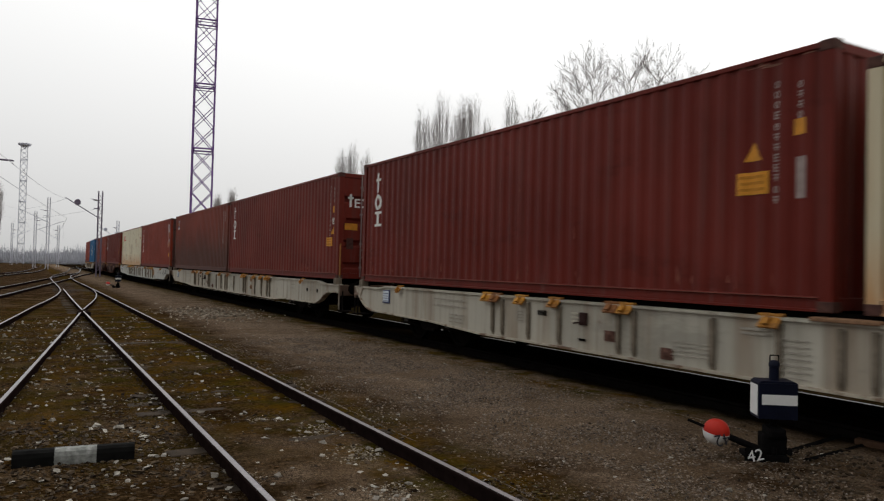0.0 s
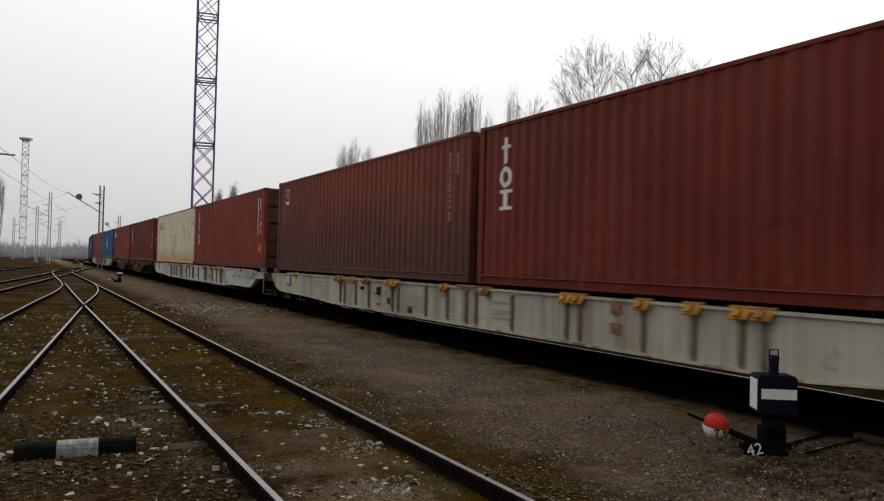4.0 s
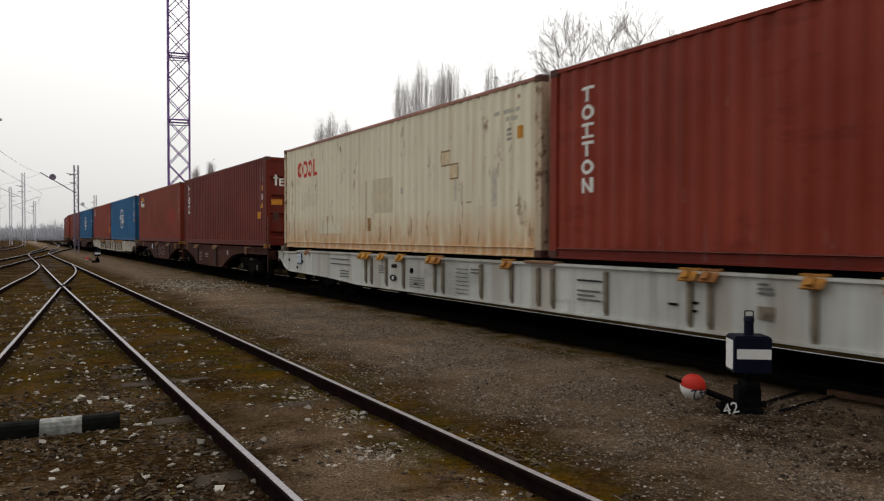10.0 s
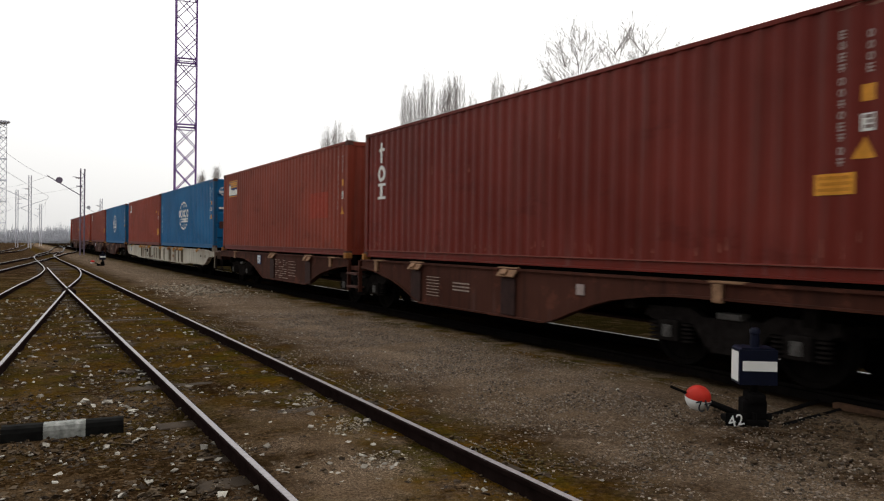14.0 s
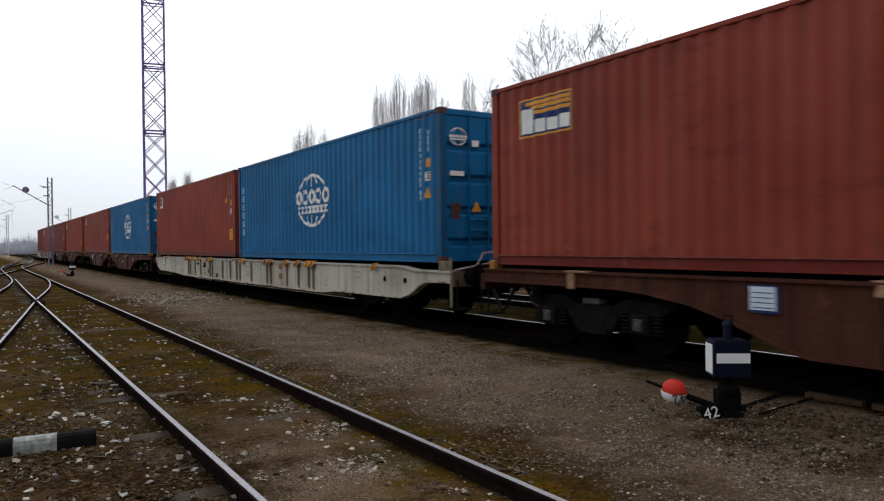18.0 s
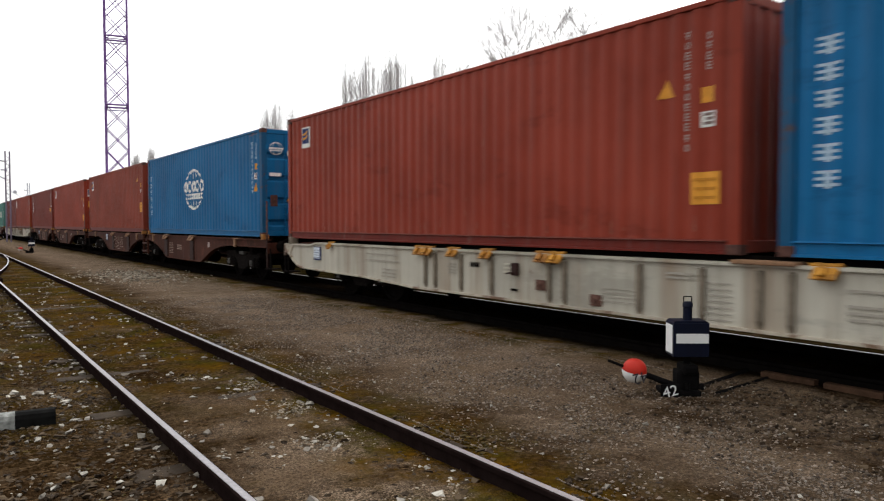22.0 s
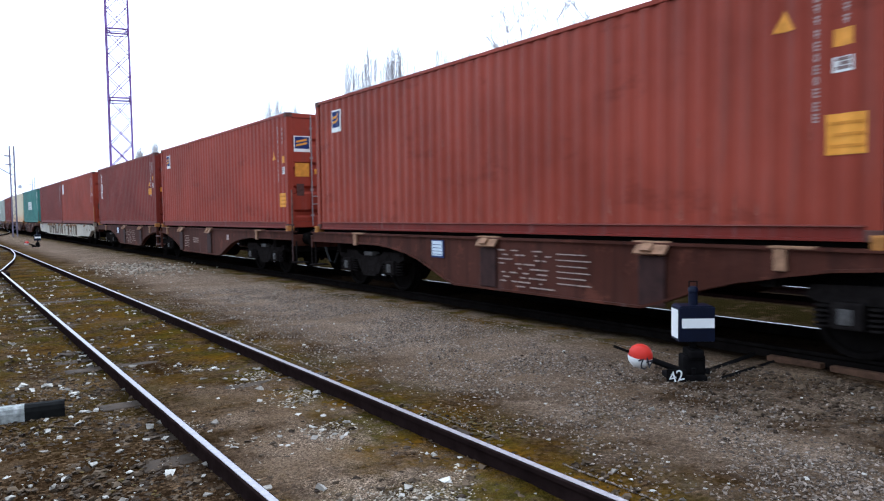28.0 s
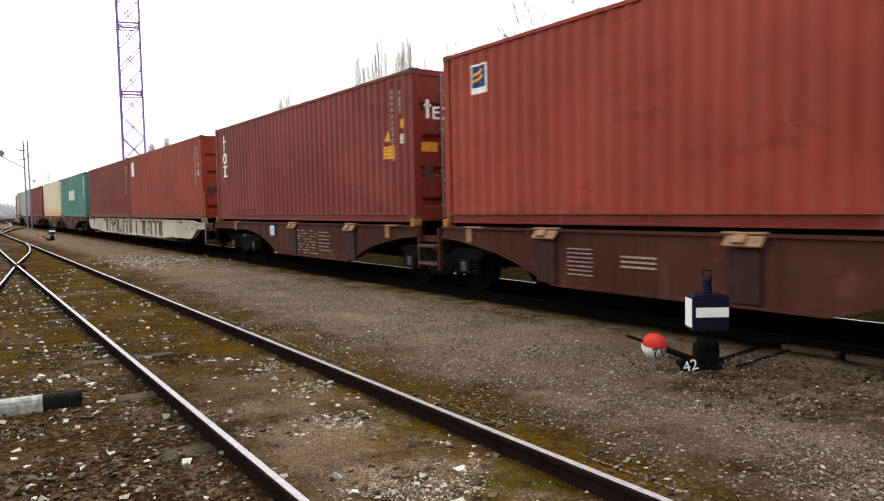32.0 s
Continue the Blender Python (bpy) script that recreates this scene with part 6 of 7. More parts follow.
# ---- things by the track ----
def switch_stand(x, y, turn, number=True):
    s = thing("switch_stand", pose(x, y, 0, 0, 0, turn), "black switch stand with white-barred lantern and red-white counterweight", "switch stand", "switch stands")
    bm = bmesh.new()
    soft_box(bm, -0.32, 0.05, -0.15, 0.15, -0.04, 0.05, 0.015)
    soft_box(bm, -0.17, 0.05, -0.1, 0.1, 0.04, 0.24, 0.03)
    soft_box(bm, -0.12, 0.03, -0.13, 0.13, 0.2, 0.3, 0.03)
    tube(bm, (-0.05, 0, 0.18), (-0.05, 0, 0.42), 0.035, n=12)
    for a in (-0.08, 0.06):
        tube(bm, (a, -0.12, 0.06), (a, -0.12, 0.12), 0.025, n=6)
        tube(bm, (a, 0.12, 0.06), (a, 0.12, 0.12), 0.025, n=6)
    part("base", bm, IRON, s, "black cast-iron base")
    lan = boxed("lantern", (-0.225, 0.125, -0.13, 0.13, 0.385, 0.72), LANTERN, s, 0.004, "dark navy lantern box")
    boxed("white_bar", (-0.2, 0.118, -0.1345, -0.1315, 0.52, 0.615), WHITE_CLEAN, lan)
    boxed("white_bar", (-0.2295, -0.2265, -0.095, 0.115, 0.41, 0.695), WHITE_CLEAN, lan)
    bm = bmesh.new()
    prism(bm, [(-0.225, 0.72), (0.125, 0.72), (0.1, 0.738), (-0.2, 0.738)], -0.12, 0.12, "y")
    part("lid", bm, LANTERN, lan)
    bm = bmesh.new()
    lathe(bm, [(0.735, 0.046), (0.86, 0.044), (0.865, 0.05), (0.9, 0.05), (0.92, 0.036)], (-0.05, 0, 0), along="z", n=14)
    part("chimney", bm, LANTERN, lan, smooth=True)
    bm = bmesh.new()
    for a, b in (((-0.09, 0, 0.9), (-0.09, 0, 0.97)), ((-0.09, 0, 0.97), (-0.01, 0, 0.97)), ((-0.01, 0, 0.97), (-0.01, 0, 0.9))):
        tube(bm, a, b, 0.006, n=6)
    part("handle", bm, IRON, lan)
    # lever with its weight, lying to the side
    e = Vector((-0.6, -0.1, 0.245))
    hub = Vector((-0.22, -0.1, 0.1))
    bm = bmesh.new()
    tube(bm, hub, e, 0.034, 0.028, 10)
    tube(bm, e, e + (e - hub).normalized() * 0.28, 0.014, n=8)
    part("lever", bm, IRON, s, "black iron lever")
    for name, mat, z0, z1 in (("counterweight", WHITE_CLEAN, -0.12, 0.0), ("red_cap", RED_CLEAN, 0.0, 0.12)):
        bm = bmesh.new()
        n = 9
        pts = []
        for i in range(n + 1):
            z = z0 + (z1 - z0) * i / n
            pts.append((z, math.sqrt(max(1e-6, 0.121 ** 2 - z * z))))
        lathe(bm, pts, along="z", n=24)
        part(name, bm, mat, s, "red painted half" if "red" in name else "white painted half of the weight", smooth=True).matrix_basis = Matrix.Translation(e) @ pose(0, 0, 0, 8, 7, 0)
    boxed("number_plate", (-0.36, -0.17, -0.176, -0.162, -0.02, 0.12), IRON, s, 0.004)
    if number:
        lettering("plate_number", "42", 0.15, WHITE_CLEAN, s, pose(-0.265, -0.178, 0.05, 90, -14, 0))
        lettering("weight_number", "42", 0.15, BLACK_MARK, s, Matrix.Translation(e + Vector((0.025, -0.122, -0.045))) @ pose(0, 0, 0, 98, 180 - 12, 8))
    return s


def clearance_marker():
    c = thing("clearance_marker", pose(0.42, 6.98, 0, 0, 0, -6), "low black and white painted concrete clearance marker", "track marker")
    for x0, x1, mat, name in ((-0.46, -0.15, MARKER_BLACK, "black_end"), (-0.15, 0.17, MARKER_WHITE, "white_middle"), (0.17, 0.47, MARKER_BLACK, "black_end")):
        bm = bmesh.new()
        prism(bm, [(-0.09, -0.03), (0.09, -0.03), (0.086, 0.07), (0.07, 0.105), (0.035, 0.122), (-0.035, 0.122), (-0.07, 0.105), (-0.086, 0.07)], x0, x1, "x")
        part(name, bm, mat, c)


def switch_rods():
    """Rods of the switch and the channels that cover them beside the train's line."""
    for k, (y0, y1) in enumerate(((1.2, 2.1), (2.22, 3.05), (3.17, 3.75), (3.85, 4.45))):
        bm = bmesh.new()
        soft_box(bm, -0.05, 0.05, y0, y1, -0.03, 0.06, 0.012)
        ob = new("rod_channel", mesh_of("rod_channel", bm, NEAR_RAIL))
        ob.matrix_basis = pose(7.56 + 0.02 * (k % 2), 0, 0)
        tagged(ob, "tan rusty channel over the switch rods beside the rail", "rod cover", "switch rod covers")
    bm = bmesh.new()
    bar(bm, (6.4, 4.5, 0.0), (7.9, 4.75, 0.0), 0.04)
    bar(bm, (6.4, 4.25, 0.0), (7.9, 4.4, 0.0), 0.03)
    ob = new("switch_rod", mesh_of("switch_rod", bm, IRON))
    tagged(ob, "pair of dark iron switch rods", "switch rod")


def lattice_mast(x, y, width, height, bay, mat, label, head=False, turn=0.0):
    s = thing("lattice_mast", pose(x, y, 0, 0, 0, turn), label, "lattice mast", "lattice light masts")
    h = width / 2
    corners = [(-h, -h), (h, -h), (h, h), (-h, h)]
    leg = width * 0.068
    for a, b in corners:
        bm = bmesh.new()
        bar(bm, (a, b, 0), (a, b, height), leg)
        part("leg", bm, mat, s)
    z, k = 0.0, 0
    while z < height - 0.1:
        z1 = min(height, z + bay)
        for (a, b), (c, d) in zip(corners, corners[1:] + corners[:1]):
            n = 3
            sticks = [((a, b, z1), (c, d, z1), leg * 0.9), ((a, b, z1 - width * 0.14), (c, d, z1 - width * 0.14), leg * 0.5)]
            for i in range(n):
                za, zb = z + (z1 - z) * i / n, z + (z1 - z) * (i + 1) / n
                sticks += [((a, b, za), (c, d, zb), leg * 0.45), ((c, d, za), (a, b, zb), leg * 0.45)]
            for u, v, r in sticks:
                bm = bmesh.new()
                bar(bm, u, v, r)
                part("brace", bm, mat, s)
        z = z1
    if head:
        bm = bmesh.new()
        lathe(bm, [(height, width * 0.6), (height + 0.25, width * 0.72), (height + 0.7, width * 0.74), (height + 0.8, width * 0.66)], along="z", n=16)
        part("lamp_platform", bm, mat, s, "round lamp platform")
        for i in range(10):
            a = 2 * math.pi * i / 10
            bm = bmesh.new()
            soft_box(bm, -0.3, 0.3, -0.2, 0.2, -0.25, 0.25, 0.04)
            part("floodlight", bm, POLE_HAZED, s).matrix_basis = pose(width * 0.8 * math.cos(a), width * 0.8 * math.sin(a), height + 0.55, 0, 0, math.degrees(a))
    return s


def catenary_mast(x, y, height, arm, arm_z, disc=False, spread=0.36, slope=1.9, mat=POLE_HAZED):
    s = thing("catenary_mast", pose(x, y, 0), "grey twin-channel overhead line mast with bracket arm", "catenary mast", "overhead line masts")
    for d in (-spread / 2, spread / 2):
        boxed("channel", (d - 0.06, d + 0.06, -0.1, 0.1, 0, height), mat, s)
    bm = bmesh.new()
    z = 0.5
    while z < height - 0.4:
        bar(bm, (-spread / 2, 0, z), (spread / 2, 0, z + 0.35), 0.035)
        bar(bm, (spread / 2, 0, z + 0.35), (-spread / 2, 0, z + 0.7), 0.035)
        z += 0.7
    tagged(part("lacing", bm, mat, s), kind="stuff")
    bm = bmesh.new()
    tube(bm, (0, 0, arm_z - slope), (arm, 0, arm_z), 0.045, n=8)
    tube(bm, (0, 0, arm_z - 0.1), (arm * 0.28, 0, arm_z + 0.02), 0.035, n=8)
    tube(bm, (0, 0, arm_z - 0.9), (arm * 0.18, 0, arm_z - 0.9), 0.05, n=8)
    part("bracket_arm", bm, mat, s, "sloping bracket arm")
    bm = bmesh.new()
    for k in range(5):
        lathe(bm, [(0.0, 0.03), (0.03, 0.09), (0.06, 0.03)], (math.copysign(0.3 + 0.08 * k, arm), 0, arm_z - 0.1), along="x", n=10)
    part("insulator", bm, CASTING, s, "ribbed brown insulator")
    if disc:
        bm = bmesh.new()
        lathe(bm, [(-0.06, 0.24), (-0.05, 0.3), (0.05, 0.3), (0.06, 0.24)], (arm * 0.66, -0.1, arm_z - 0.4), along="y", n=20)
        part("tension_wheel", bm, mat, s, "grey tensioning wheel")
    return s


def wire(pts, sag=0.25, r=0.012):
    bm = bmesh.new()
    for a, b in zip(pts, pts[1:]):
        a, b = Vector(a), Vector(b)
        prev = a
        for k in range(1, 9):
            t = k / 8
            p = a.lerp(b, t) - Vector((0, 0, sag * 4 * t * (1 - t)))
            tube(bm, prev, p, r, n=5, caps=False)
            prev = p
    ob = new("overhead_wire", mesh_of("overhead_wire", bm, WIRE))
    tagged(ob, "thin overhead contact wire", "wire", "overhead wires")


# ---- trees ----
def sticks_mesh(name, segs, mat):
    """Tapered three-sided sticks from rows of a, b, r0, r1, as one mesh."""
    verts, faces = [], []
    for a, b, r0, r1 in segs:
        d = (b - a).normalized()
        u = d.cross(Vector((0.3, 0.9, 0.1))).normalized()
        w = d.cross(u)
        n = len(verts)
        for c, r in ((a, r0), (b, r1)):
            for k in range(3):
                t = 2.0944 * k
                verts.append(c + (u * math.cos(t) + w * math.sin(t)) * r)
        faces += [(n, n + 1, n + 4, n + 3), (n + 1, n + 2, n + 5, n + 4), (n + 2, n, n + 3, n + 5)]
    me = bpy.data.meshes.new(name)
    me.from_pydata(verts, [], faces)
    me.materials.append(mat)
    return me


def bare_tree(x, y, height, poplar, seed, label):
    rng = random.Random(seed)
    trunk, twigs, thin = [], [], 0.0065
    jog = lambda k: Vector((rng.uniform(-k, k), rng.uniform(-k, k), rng.uniform(-k, k)))

    def limb(a, d, length, rad, depth, lift, fan):
        """A crooked branch that forks into finer ones."""
        pieces = (1, 3, 6, 7)[depth]
        for k in range(pieces):
            d = (d + jog(0.2) + Vector((0, 0, lift))).normalized()
            b = a + d * length / pieces
            r1 = max(rad * 0.84, thin * 0.85)
            twigs.append((a, b, max(rad, thin), r1))
            for _ in range(0 if depth == 0 or k == 0 else 2 if depth == 2 else 1):
                limb(b, (d + jog(fan)).normalized(), length * rng.uniform(0.34, 0.55) * (1 - 0.06 * k), r1 * 0.6, depth - 1, lift, fan)
            a, rad = b, r1

    if poplar:
        p, r, n = Vector((0, 0, 0)), height * 0.005, 20
        for k in range(n):
            q = p + Vector((rng.uniform(-0.04, 0.04), rng.uniform(-0.04, 0.04), 1)) * height * 0.9 / n
            trunk.append((p, q, r, r * 0.88))
            p, r = q, r * 0.88
        girth = height * rng.uniform(0.048, 0.064)
        for j in range(80):
            # long branches that leave the trunk and climb beside it
            turn, low, out = rng.uniform(0, 2 * math.pi), rng.uniform(0.18, 0.8), rng.uniform(0.15, 1) ** 0.7
            tip = min(low + 0.42, 1.03 - 0.24 * out * rng.uniform(0.5, 1.1))
            if tip < low + 0.06:
                continue
            prev, rad = None, 0.035
            for k in range(11):
                t = k / 10
                wide = girth * out * (1 - math.exp(-4 * t)) * (1 - 0.25 * t)
                q = Vector((math.cos(turn) * wide, math.sin(turn) * wide, height * (low + (tip - low) * t))) + jog(0.07)
                if prev is not None:
                    twigs.append((prev, q, rad, rad * 0.86))
                    rad = max(rad * 0.86, thin)
                    if k > 2:
                        for _ in range(2 if q.z > 0.55 * height else 1 if rng.random() < 0.4 else 0):
                            limb(q, (Vector((math.cos(turn) * 0.3, math.sin(turn) * 0.3, 1.2)) + jog(0.6)).normalized(), rng.uniform(0.6, 1.3), thin, 1, 0.12, 0.4)
                prev = q
    else:
        p, r, n = Vector((0, 0, 0)), height * 0.0075, 14
        for k in range(n):
            q = p + Vector((rng.uniform(-0.16, 0.16), rng.uniform(-0.16, 0.16), 1)) * height * 0.88 / n
            trunk.append((p, q, r, r * 0.84))
            p, r = q, r * 0.84
            if k > 4:
                for j in range(3 if k < 9 else 6):
                    t = rng.uniform(0, 2 * math.pi)
                    limb(p, Vector((math.cos(t), math.sin(t), rng.uniform(0.5, 1.6))).normalized(), height * (0.27 - 0.0095 * k) * rng.uniform(0.75, 1.1), 0.042, 2 if k < 9 else 3, 0.06, 0.6)
    s = thing("bare_tree", pose(x, y, 0), label, "tree", "bare trees")
    o = new("trunk", sticks_mesh("trunk", trunk, BARK))
    o.parent = s
    o = new("crown", sticks_mesh("crown", twigs, TWIG))
    o.parent = s


def thicket(name, boxes, count, tall, seed, label):
    rng = random.Random(seed)
    segs = []
    for _ in range(count):
        x0, x1, y0, y1 = rng.choice(boxes)
        x, y = rng.uniform(x0, x1), rng.uniform(y0, y1)
        h = tall * (0.35 + 0.65 * rng.random() ** 1.5) * (0.65 + 0.6 * noise.noise((x * 0.09, y * 0.09, seed)) + 0.2)
        a = Vector((x, y, rng.uniform(0, h * 0.5)))
        b = a + Vector((rng.uniform(-0.7, 0.7), rng.uniform(-0.7, 0.7), h * rng.uniform(0.35, 0.6)))
        segs.append((a, b, 0.12, 0.03))
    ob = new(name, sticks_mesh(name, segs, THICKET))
    tagged(ob, label, "thicket", kind="stuff")


def yard_shed(x, y):
    s = thing("yard_shed", pose(x, y, 0, 0, 0, 8), "low pale-walled yard building with a dark roof", "building")
    boxed("wall", (-6, 6, -3, 3, 0, 2.6), WALL_PALE, s)
    bm = bmesh.new()
    prism(bm, [(-3.5, 2.6), (3.5, 2.6), (3.2, 3.1), (0, 4.3), (-3.2, 3.1)], -6.4, 6.4, "x")
    part("roof", bm, ROOF_DARK, s)
    for k in range(4):
        boxed("window", (-5 + k * 2.7, -3.8 + k * 2.7, -3.06, -2.99, 1.0, 2.0), PANE, s)
    boxed("door", (4.6, 5.5, -3.06, -2.99, 0, 2.05), ROOF_DARK, s)


build_ground()
build_tracks()
switch_stand(6.25, 4.42, -36)
switch_stand(5.0, 48.7, -8, number=False)
clearance_marker()
switch_rods()
lattice_mast(15.7, 78.4, 2.05, 46, 6.75, MAST_PURPLE, "tall purple-brown lattice mast behind the train", turn=-12)
lattice_mast(-1.4, 220, 1.55, 31, 5.5, POLE_HAZED, "distant grey lattice floodlight mast with round head", head=True)
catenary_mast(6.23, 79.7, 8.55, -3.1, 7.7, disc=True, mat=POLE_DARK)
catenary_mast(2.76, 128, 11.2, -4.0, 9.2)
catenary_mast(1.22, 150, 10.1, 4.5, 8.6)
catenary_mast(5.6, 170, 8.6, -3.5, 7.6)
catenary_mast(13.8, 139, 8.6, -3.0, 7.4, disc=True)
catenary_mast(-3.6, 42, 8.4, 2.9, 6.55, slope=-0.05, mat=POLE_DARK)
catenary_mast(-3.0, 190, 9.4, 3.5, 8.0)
wire([(-5.2, 0, 6.6), (-0.8, 42, 6.45), (3.15, 79.7, 7.6), (-1.2, 128, 9.1), (1, 220, 9)])
wire([(-5.2, 0, 5.5), (-0.8, 42, 5.4), (3.3, 79.7, 5.7), (4.5, 140, 5.8), (6, 260, 5.8)], 0.05)
wire([(-14, 0, 6.8), (-9, 60, 6.6), (-1.2, 128, 7.6), (5, 250, 7)])
wire([(-14, 0, 7.8), (-9, 60, 7.9), (5.7, 150, 8.4), (10, 260, 8)])
wire([(6.2, 79.7, 6.8), (-2, 128, 7.2)], 0.1)
for k, (x, y, h) in enumerate(((60.9, 114.9, 30.6), (63.7, 115.7, 30.6), (63.7, 112.2, 33), (67.6, 113.4, 31.5), (67.8, 111.0, 33), (67.9, 108.5, 32.6), (76.6, 117.2, 31), (74.1, 105.4, 33.2), (57.7, 138.5, 26.8), (55.6, 139.3, 25.2), (60.2, 137.2, 25.4), (68.8, 144.4, 23), (39.9, 165.3, 18), (36.9, 166.5, 16.5), (-6.2, 200, 19), (-9.5, 205, 16))):
    bare_tree(x, y, h, True, 40 + k, "tall bare columnar poplar in winter")
for k, (x, y, h) in enumerate(((71.0, 86.7, 32.8), (73.8, 81.6, 34.5), (75.5, 77.3, 34), (76.5, 73.4, 32.3), (77, 69.9, 30), (67.7, 89.3, 26.5))):
    bare_tree(x, y, h, False, 70 + k, "broad bare deciduous tree in winter")
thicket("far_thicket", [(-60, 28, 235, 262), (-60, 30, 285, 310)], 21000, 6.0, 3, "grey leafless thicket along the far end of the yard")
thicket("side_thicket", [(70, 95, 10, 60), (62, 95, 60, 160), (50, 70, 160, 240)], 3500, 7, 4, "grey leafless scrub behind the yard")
yard_shed(-11.5, 150)


def spill(rng, y, start):
    """Lets the stones thin out on both sides of start."""
    s = y - start
    back = (rng.random(len(y)) < 0.3) & (s < 6)
    return start + np.where(back, -s, s) + rng.normal(0, 0.5, len(y))


def spread_stones():
    rng = np.random.default_rng(11)
    n = 70000
    y = np.where(rng.random(n) < 0.95, 1.2 + 20 * rng.random(n) ** 1.7, rng.normal(-1.5, 3.0, n))
    y = spill(rng, y, 1.2)
    x = np.where(rng.random(n) < 0.9, rng.uniform(-3.0, 7.4, n), rng.normal(-3.5, 1.6, n))
    size = 0.011 + 0.042 * rng.random(n) ** 3.2
    on = x < 3.3 + 0.3 * rng.random(n)
    keep = (x > 1.3) | (rng.random(n) < 0.45)
    on = on & keep
    scatter("ballast_stones", np.stack([x, y], 1)[on], size[on], STONE, "loose brown-grey ballast stones", "stones", 12, chip=True)
    n = 68000
    gx = np.clip(rng.normal(5.3, 1.0, n), 3.4, 7.0)
    gy = np.where(rng.random(n) < 0.93, 1.4 + 15 * rng.random(n) ** 1.6, rng.normal(-1.0, 2.5, n))
    gy = spill(rng, gy, 1.4)
    some = rng.random(n) > 0.65 * np.clip((gx - 4.6) / 0.8, 0, 1) * np.clip((5.6 - gy) / 1.5, 0, 1)
    gx, gy, n = gx[some], gy[some], int(some.sum())
    scatter("path_grit", np.stack([gx, gy], 1), 0.01 + 0.018 * rng.random(n) ** 2.5, GRIT, "fine brown grit on the path", "stones", 22, small=True)
    n = 11500
    y = np.where(rng.random(n) < 0.86, 1.2 + 22 * rng.random(n) ** 1.8, rng.normal(-1.5, 3.0, n))
    y = spill(rng, y, 1.2)
    x = np.where(rng.random(n) < 0.8, np.where(rng.random(n) < 0.9, rng.uniform(-3.2, 3.0, n), rng.normal(-3.5, 1.6, n)), rng.uniform(3.0, 6.8, n))
    size = 0.01 + 0.062 * rng.random(n) ** 4.5
    size = np.where(x > 3.3, size * 0.55, size)
    scatter("pale_stones", np.stack([x, y], 1), size, STONE_PALE, "scattered pale limestone pieces", "stones", 13, chip=True)
    n = 11000
    x, y = rng.uniform(-2.2, 1.38, n), spill(rng, 1.6 + 7 * rng.random(n) ** 1.4, 1.6)
    scatter("coarse_ballast", np.stack([x, y], 1), 0.02 + 0.034 * rng.random(n) ** 2.2, STONE, "coarse dark brown ballast pieces beside the rail", "stones", 27, sink=0.42, chip=True)
    # larger pale pieces: beside the left rail and heaped between the rails
    n = 260
    x = np.concatenate([rng.uniform(-1.2, 1.3, n // 2), np.clip(rng.normal(2.45, 0.28, n // 4), 1.7, 2.86), rng.uniform(1.65, 2.9, n // 4)])
    y = np.concatenate([2.4 + 5.5 * rng.random(n // 2), rng.normal(5.8, 1.5, n // 4), 2.6 + 9 * rng.random(n // 4)])
    scatter("pale_rocks", np.stack([x, y], 1), 0.026 + 0.04 * rng.random(len(x)) ** 3, STONE_PALE, "larger pale limestone lumps lying on the ballast", "stones", 28, flat=0.55, sink=0.35)
    n = 40000
    x, y = rng.uniform(1.6, 2.9, n), spill(rng, 2.2 + 6.3 * rng.random(n) ** 1.25, 2.2)
    here = np.array([noise.noise((a * 1.1, b * 0.8, 9)) + 0.3 * noise.noise((a * 4, b * 3, 2)) for a, b in zip(x, y)]) + (x - 2.2) * 0.45 - np.clip(y - 6.0, 0, 3) * 0.2 > -0.28
    x, y, n = x[here], y[here], int(here.sum())
    scatter("pale_gravel", np.stack([x, y], 1), 0.006 + 0.022 * rng.random(n) ** 3.5, RUBBLE, "pale gravel spilt between the rails", "stones", 14, sink=0.35, small=True)
    n = 5200
    x, y = rng.uniform(5.0, 7.2, n), rng.normal(2.6, 1.1, n)
    here = rng.random(n) < np.clip((x - 5.0) * 0.5, 0.1, 1.0)
    x, y = x[here], y[here]
    scatter("trackside_stones", np.stack([x, y], 1), 0.012 + 0.045 * rng.random(len(x)) ** 2.5, STONE, "loose brown stones beside the switch rods", "stones", 19)
    n = 1100
    x, y = rng.normal(5.5, 0.75, n), rng.normal(25.2, 1.8, n)
    scatter("spilt_rubble", np.stack([x, y], 1), 0.025 + 0.07 * rng.random(n) ** 2, RUBBLE, "pale rubble spilt on the path", "stones", 15)
    n = 9000
    x = np.concatenate([rng.normal(3.35, 0.2, n // 2), rng.normal(2.72, 0.12, n // 4), rng.normal(6.75, 0.15, n // 12), rng.uniform(-0.3, 1.3, n // 4)])
    y = spill(rng, 2 + 16 * rng.random(len(x)) ** 1.3, 2)
    keep = np.array([noise.noise((a * 0.9, b * 0.9, 5)) > 0.02 for a, b in zip(x, y)])
    scatter("moss_cushions", np.stack([x, y], 1)[keep], 0.014 + 0.026 * rng.random(int(keep.sum())), MOSS, "low ochre-green moss cushions along the rails", "moss", 16, flat=0.25, small=True)


spread_stones()



# ---- what moves ----
def gone(t):
    return float(np.interp(t, [a for a, _ in RUN], [b for _, b in RUN]))


def motions():
    for ob, y in TRAIN:
        front, a, b = max(w for w in WAGONS if w[0] <= y + 0.2)
        seat = pose(ob.location.x - LINE_X, y - front, ob.location.z)
        walk(ob, [(t, carried_by_rails(front + s, a, b) @ seat) for t, s in RUN])
    for ws, y, z in WHEELS:
        walk(ws, [(k * 0.1, pose(0, y, z, math.degrees(-gone(k * 0.1) / 0.46))) for k in range(321)])


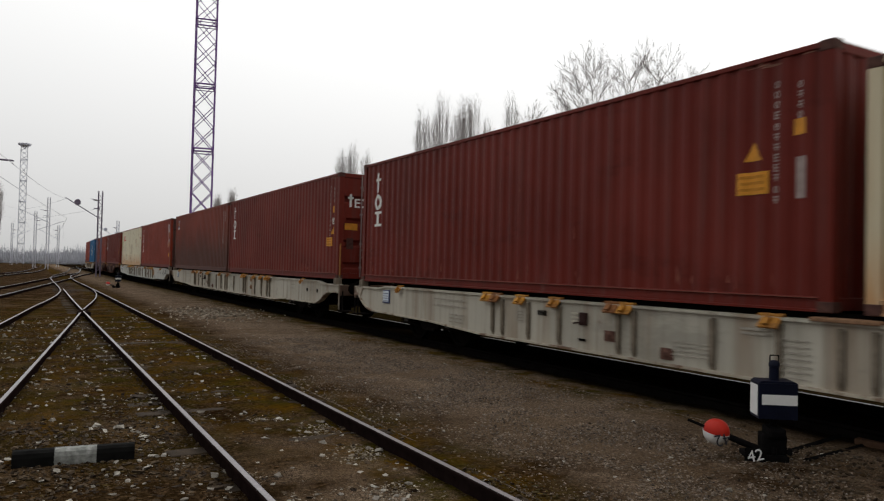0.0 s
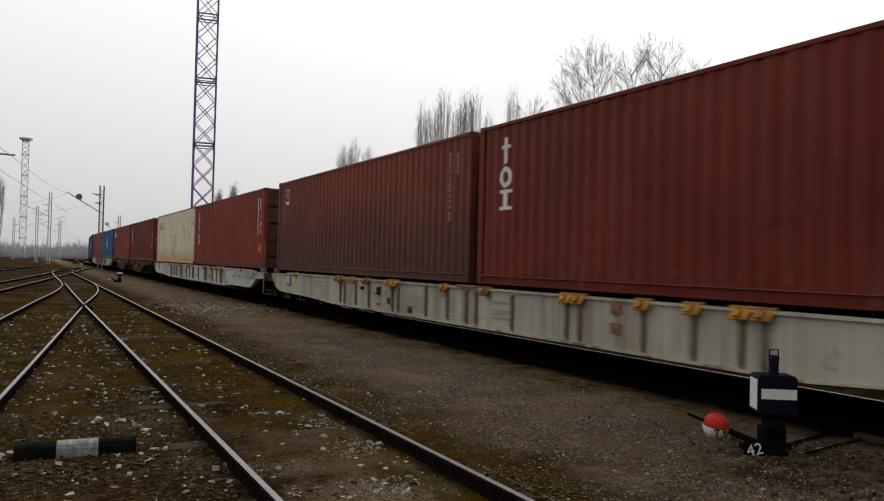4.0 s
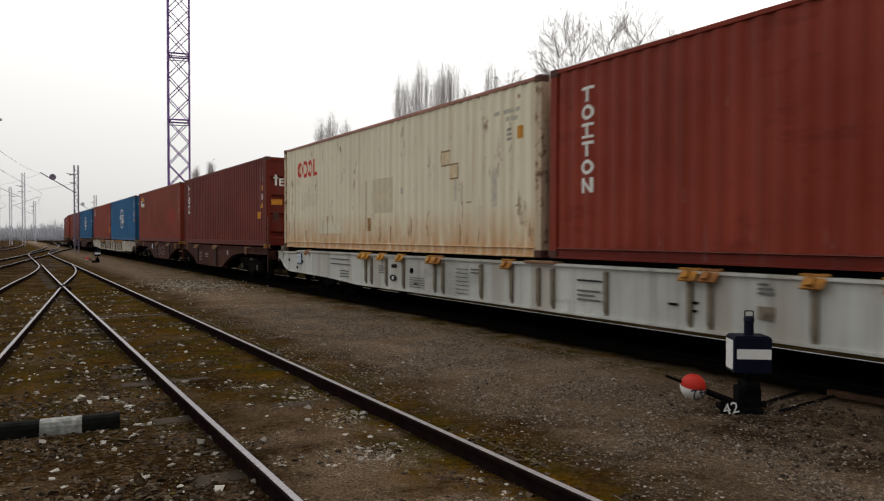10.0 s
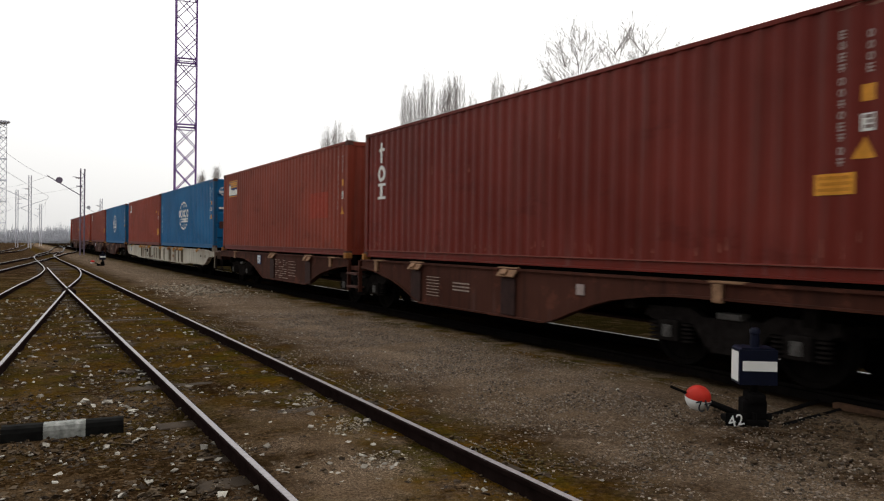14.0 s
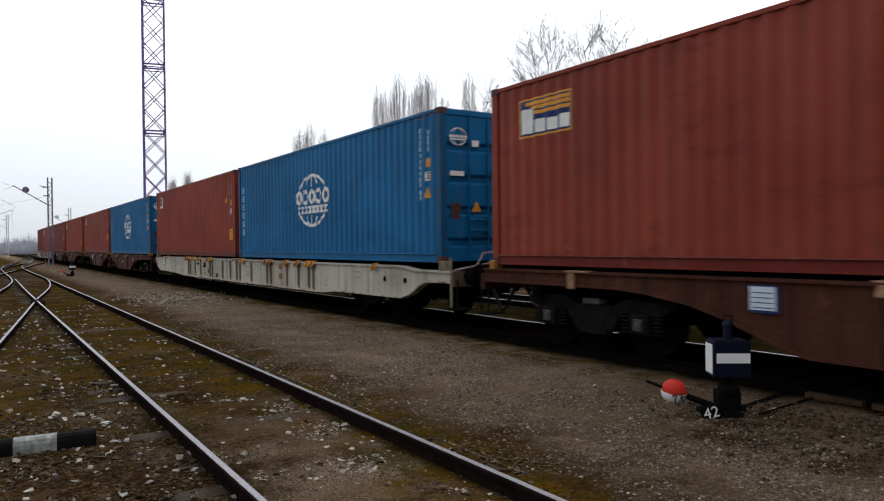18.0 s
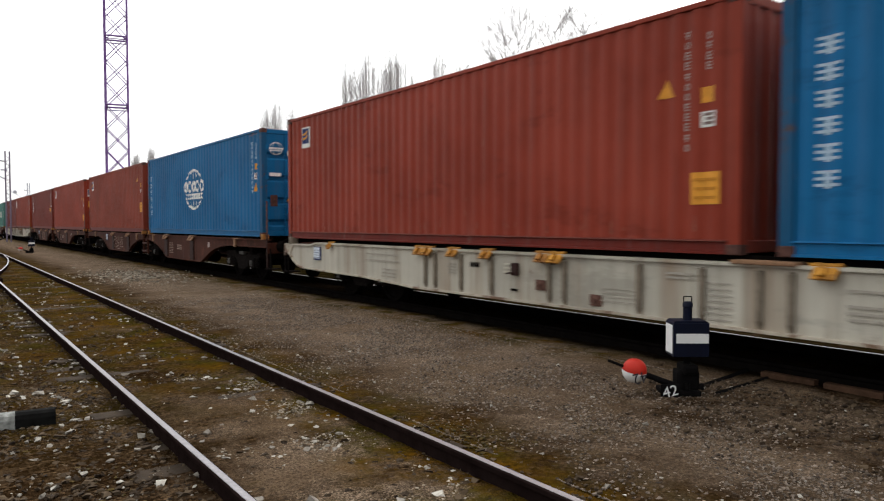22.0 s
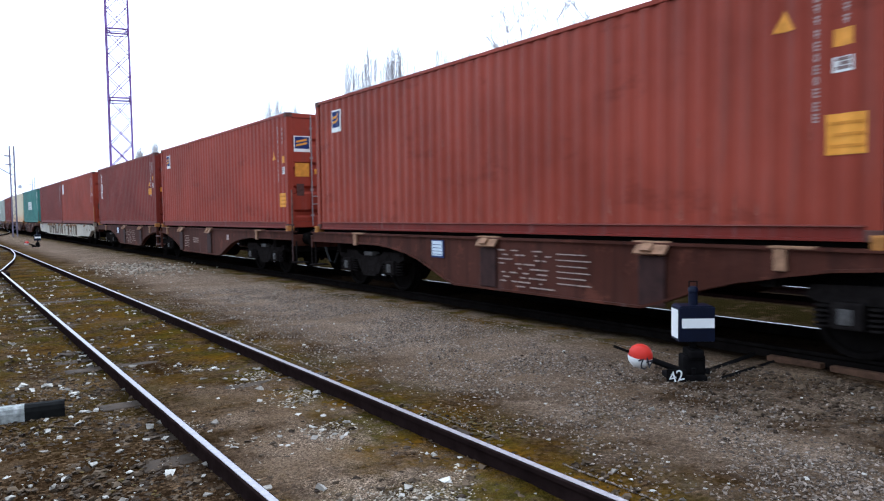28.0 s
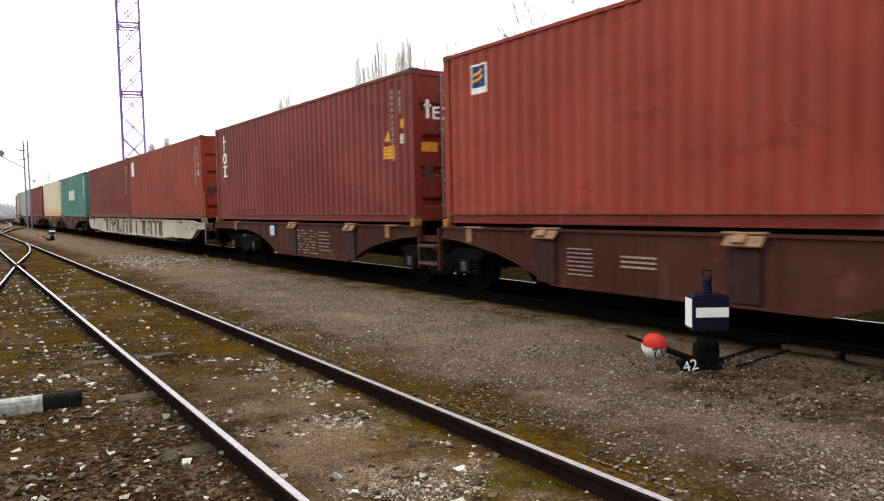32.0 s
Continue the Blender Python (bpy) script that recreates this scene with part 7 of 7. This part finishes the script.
motions()
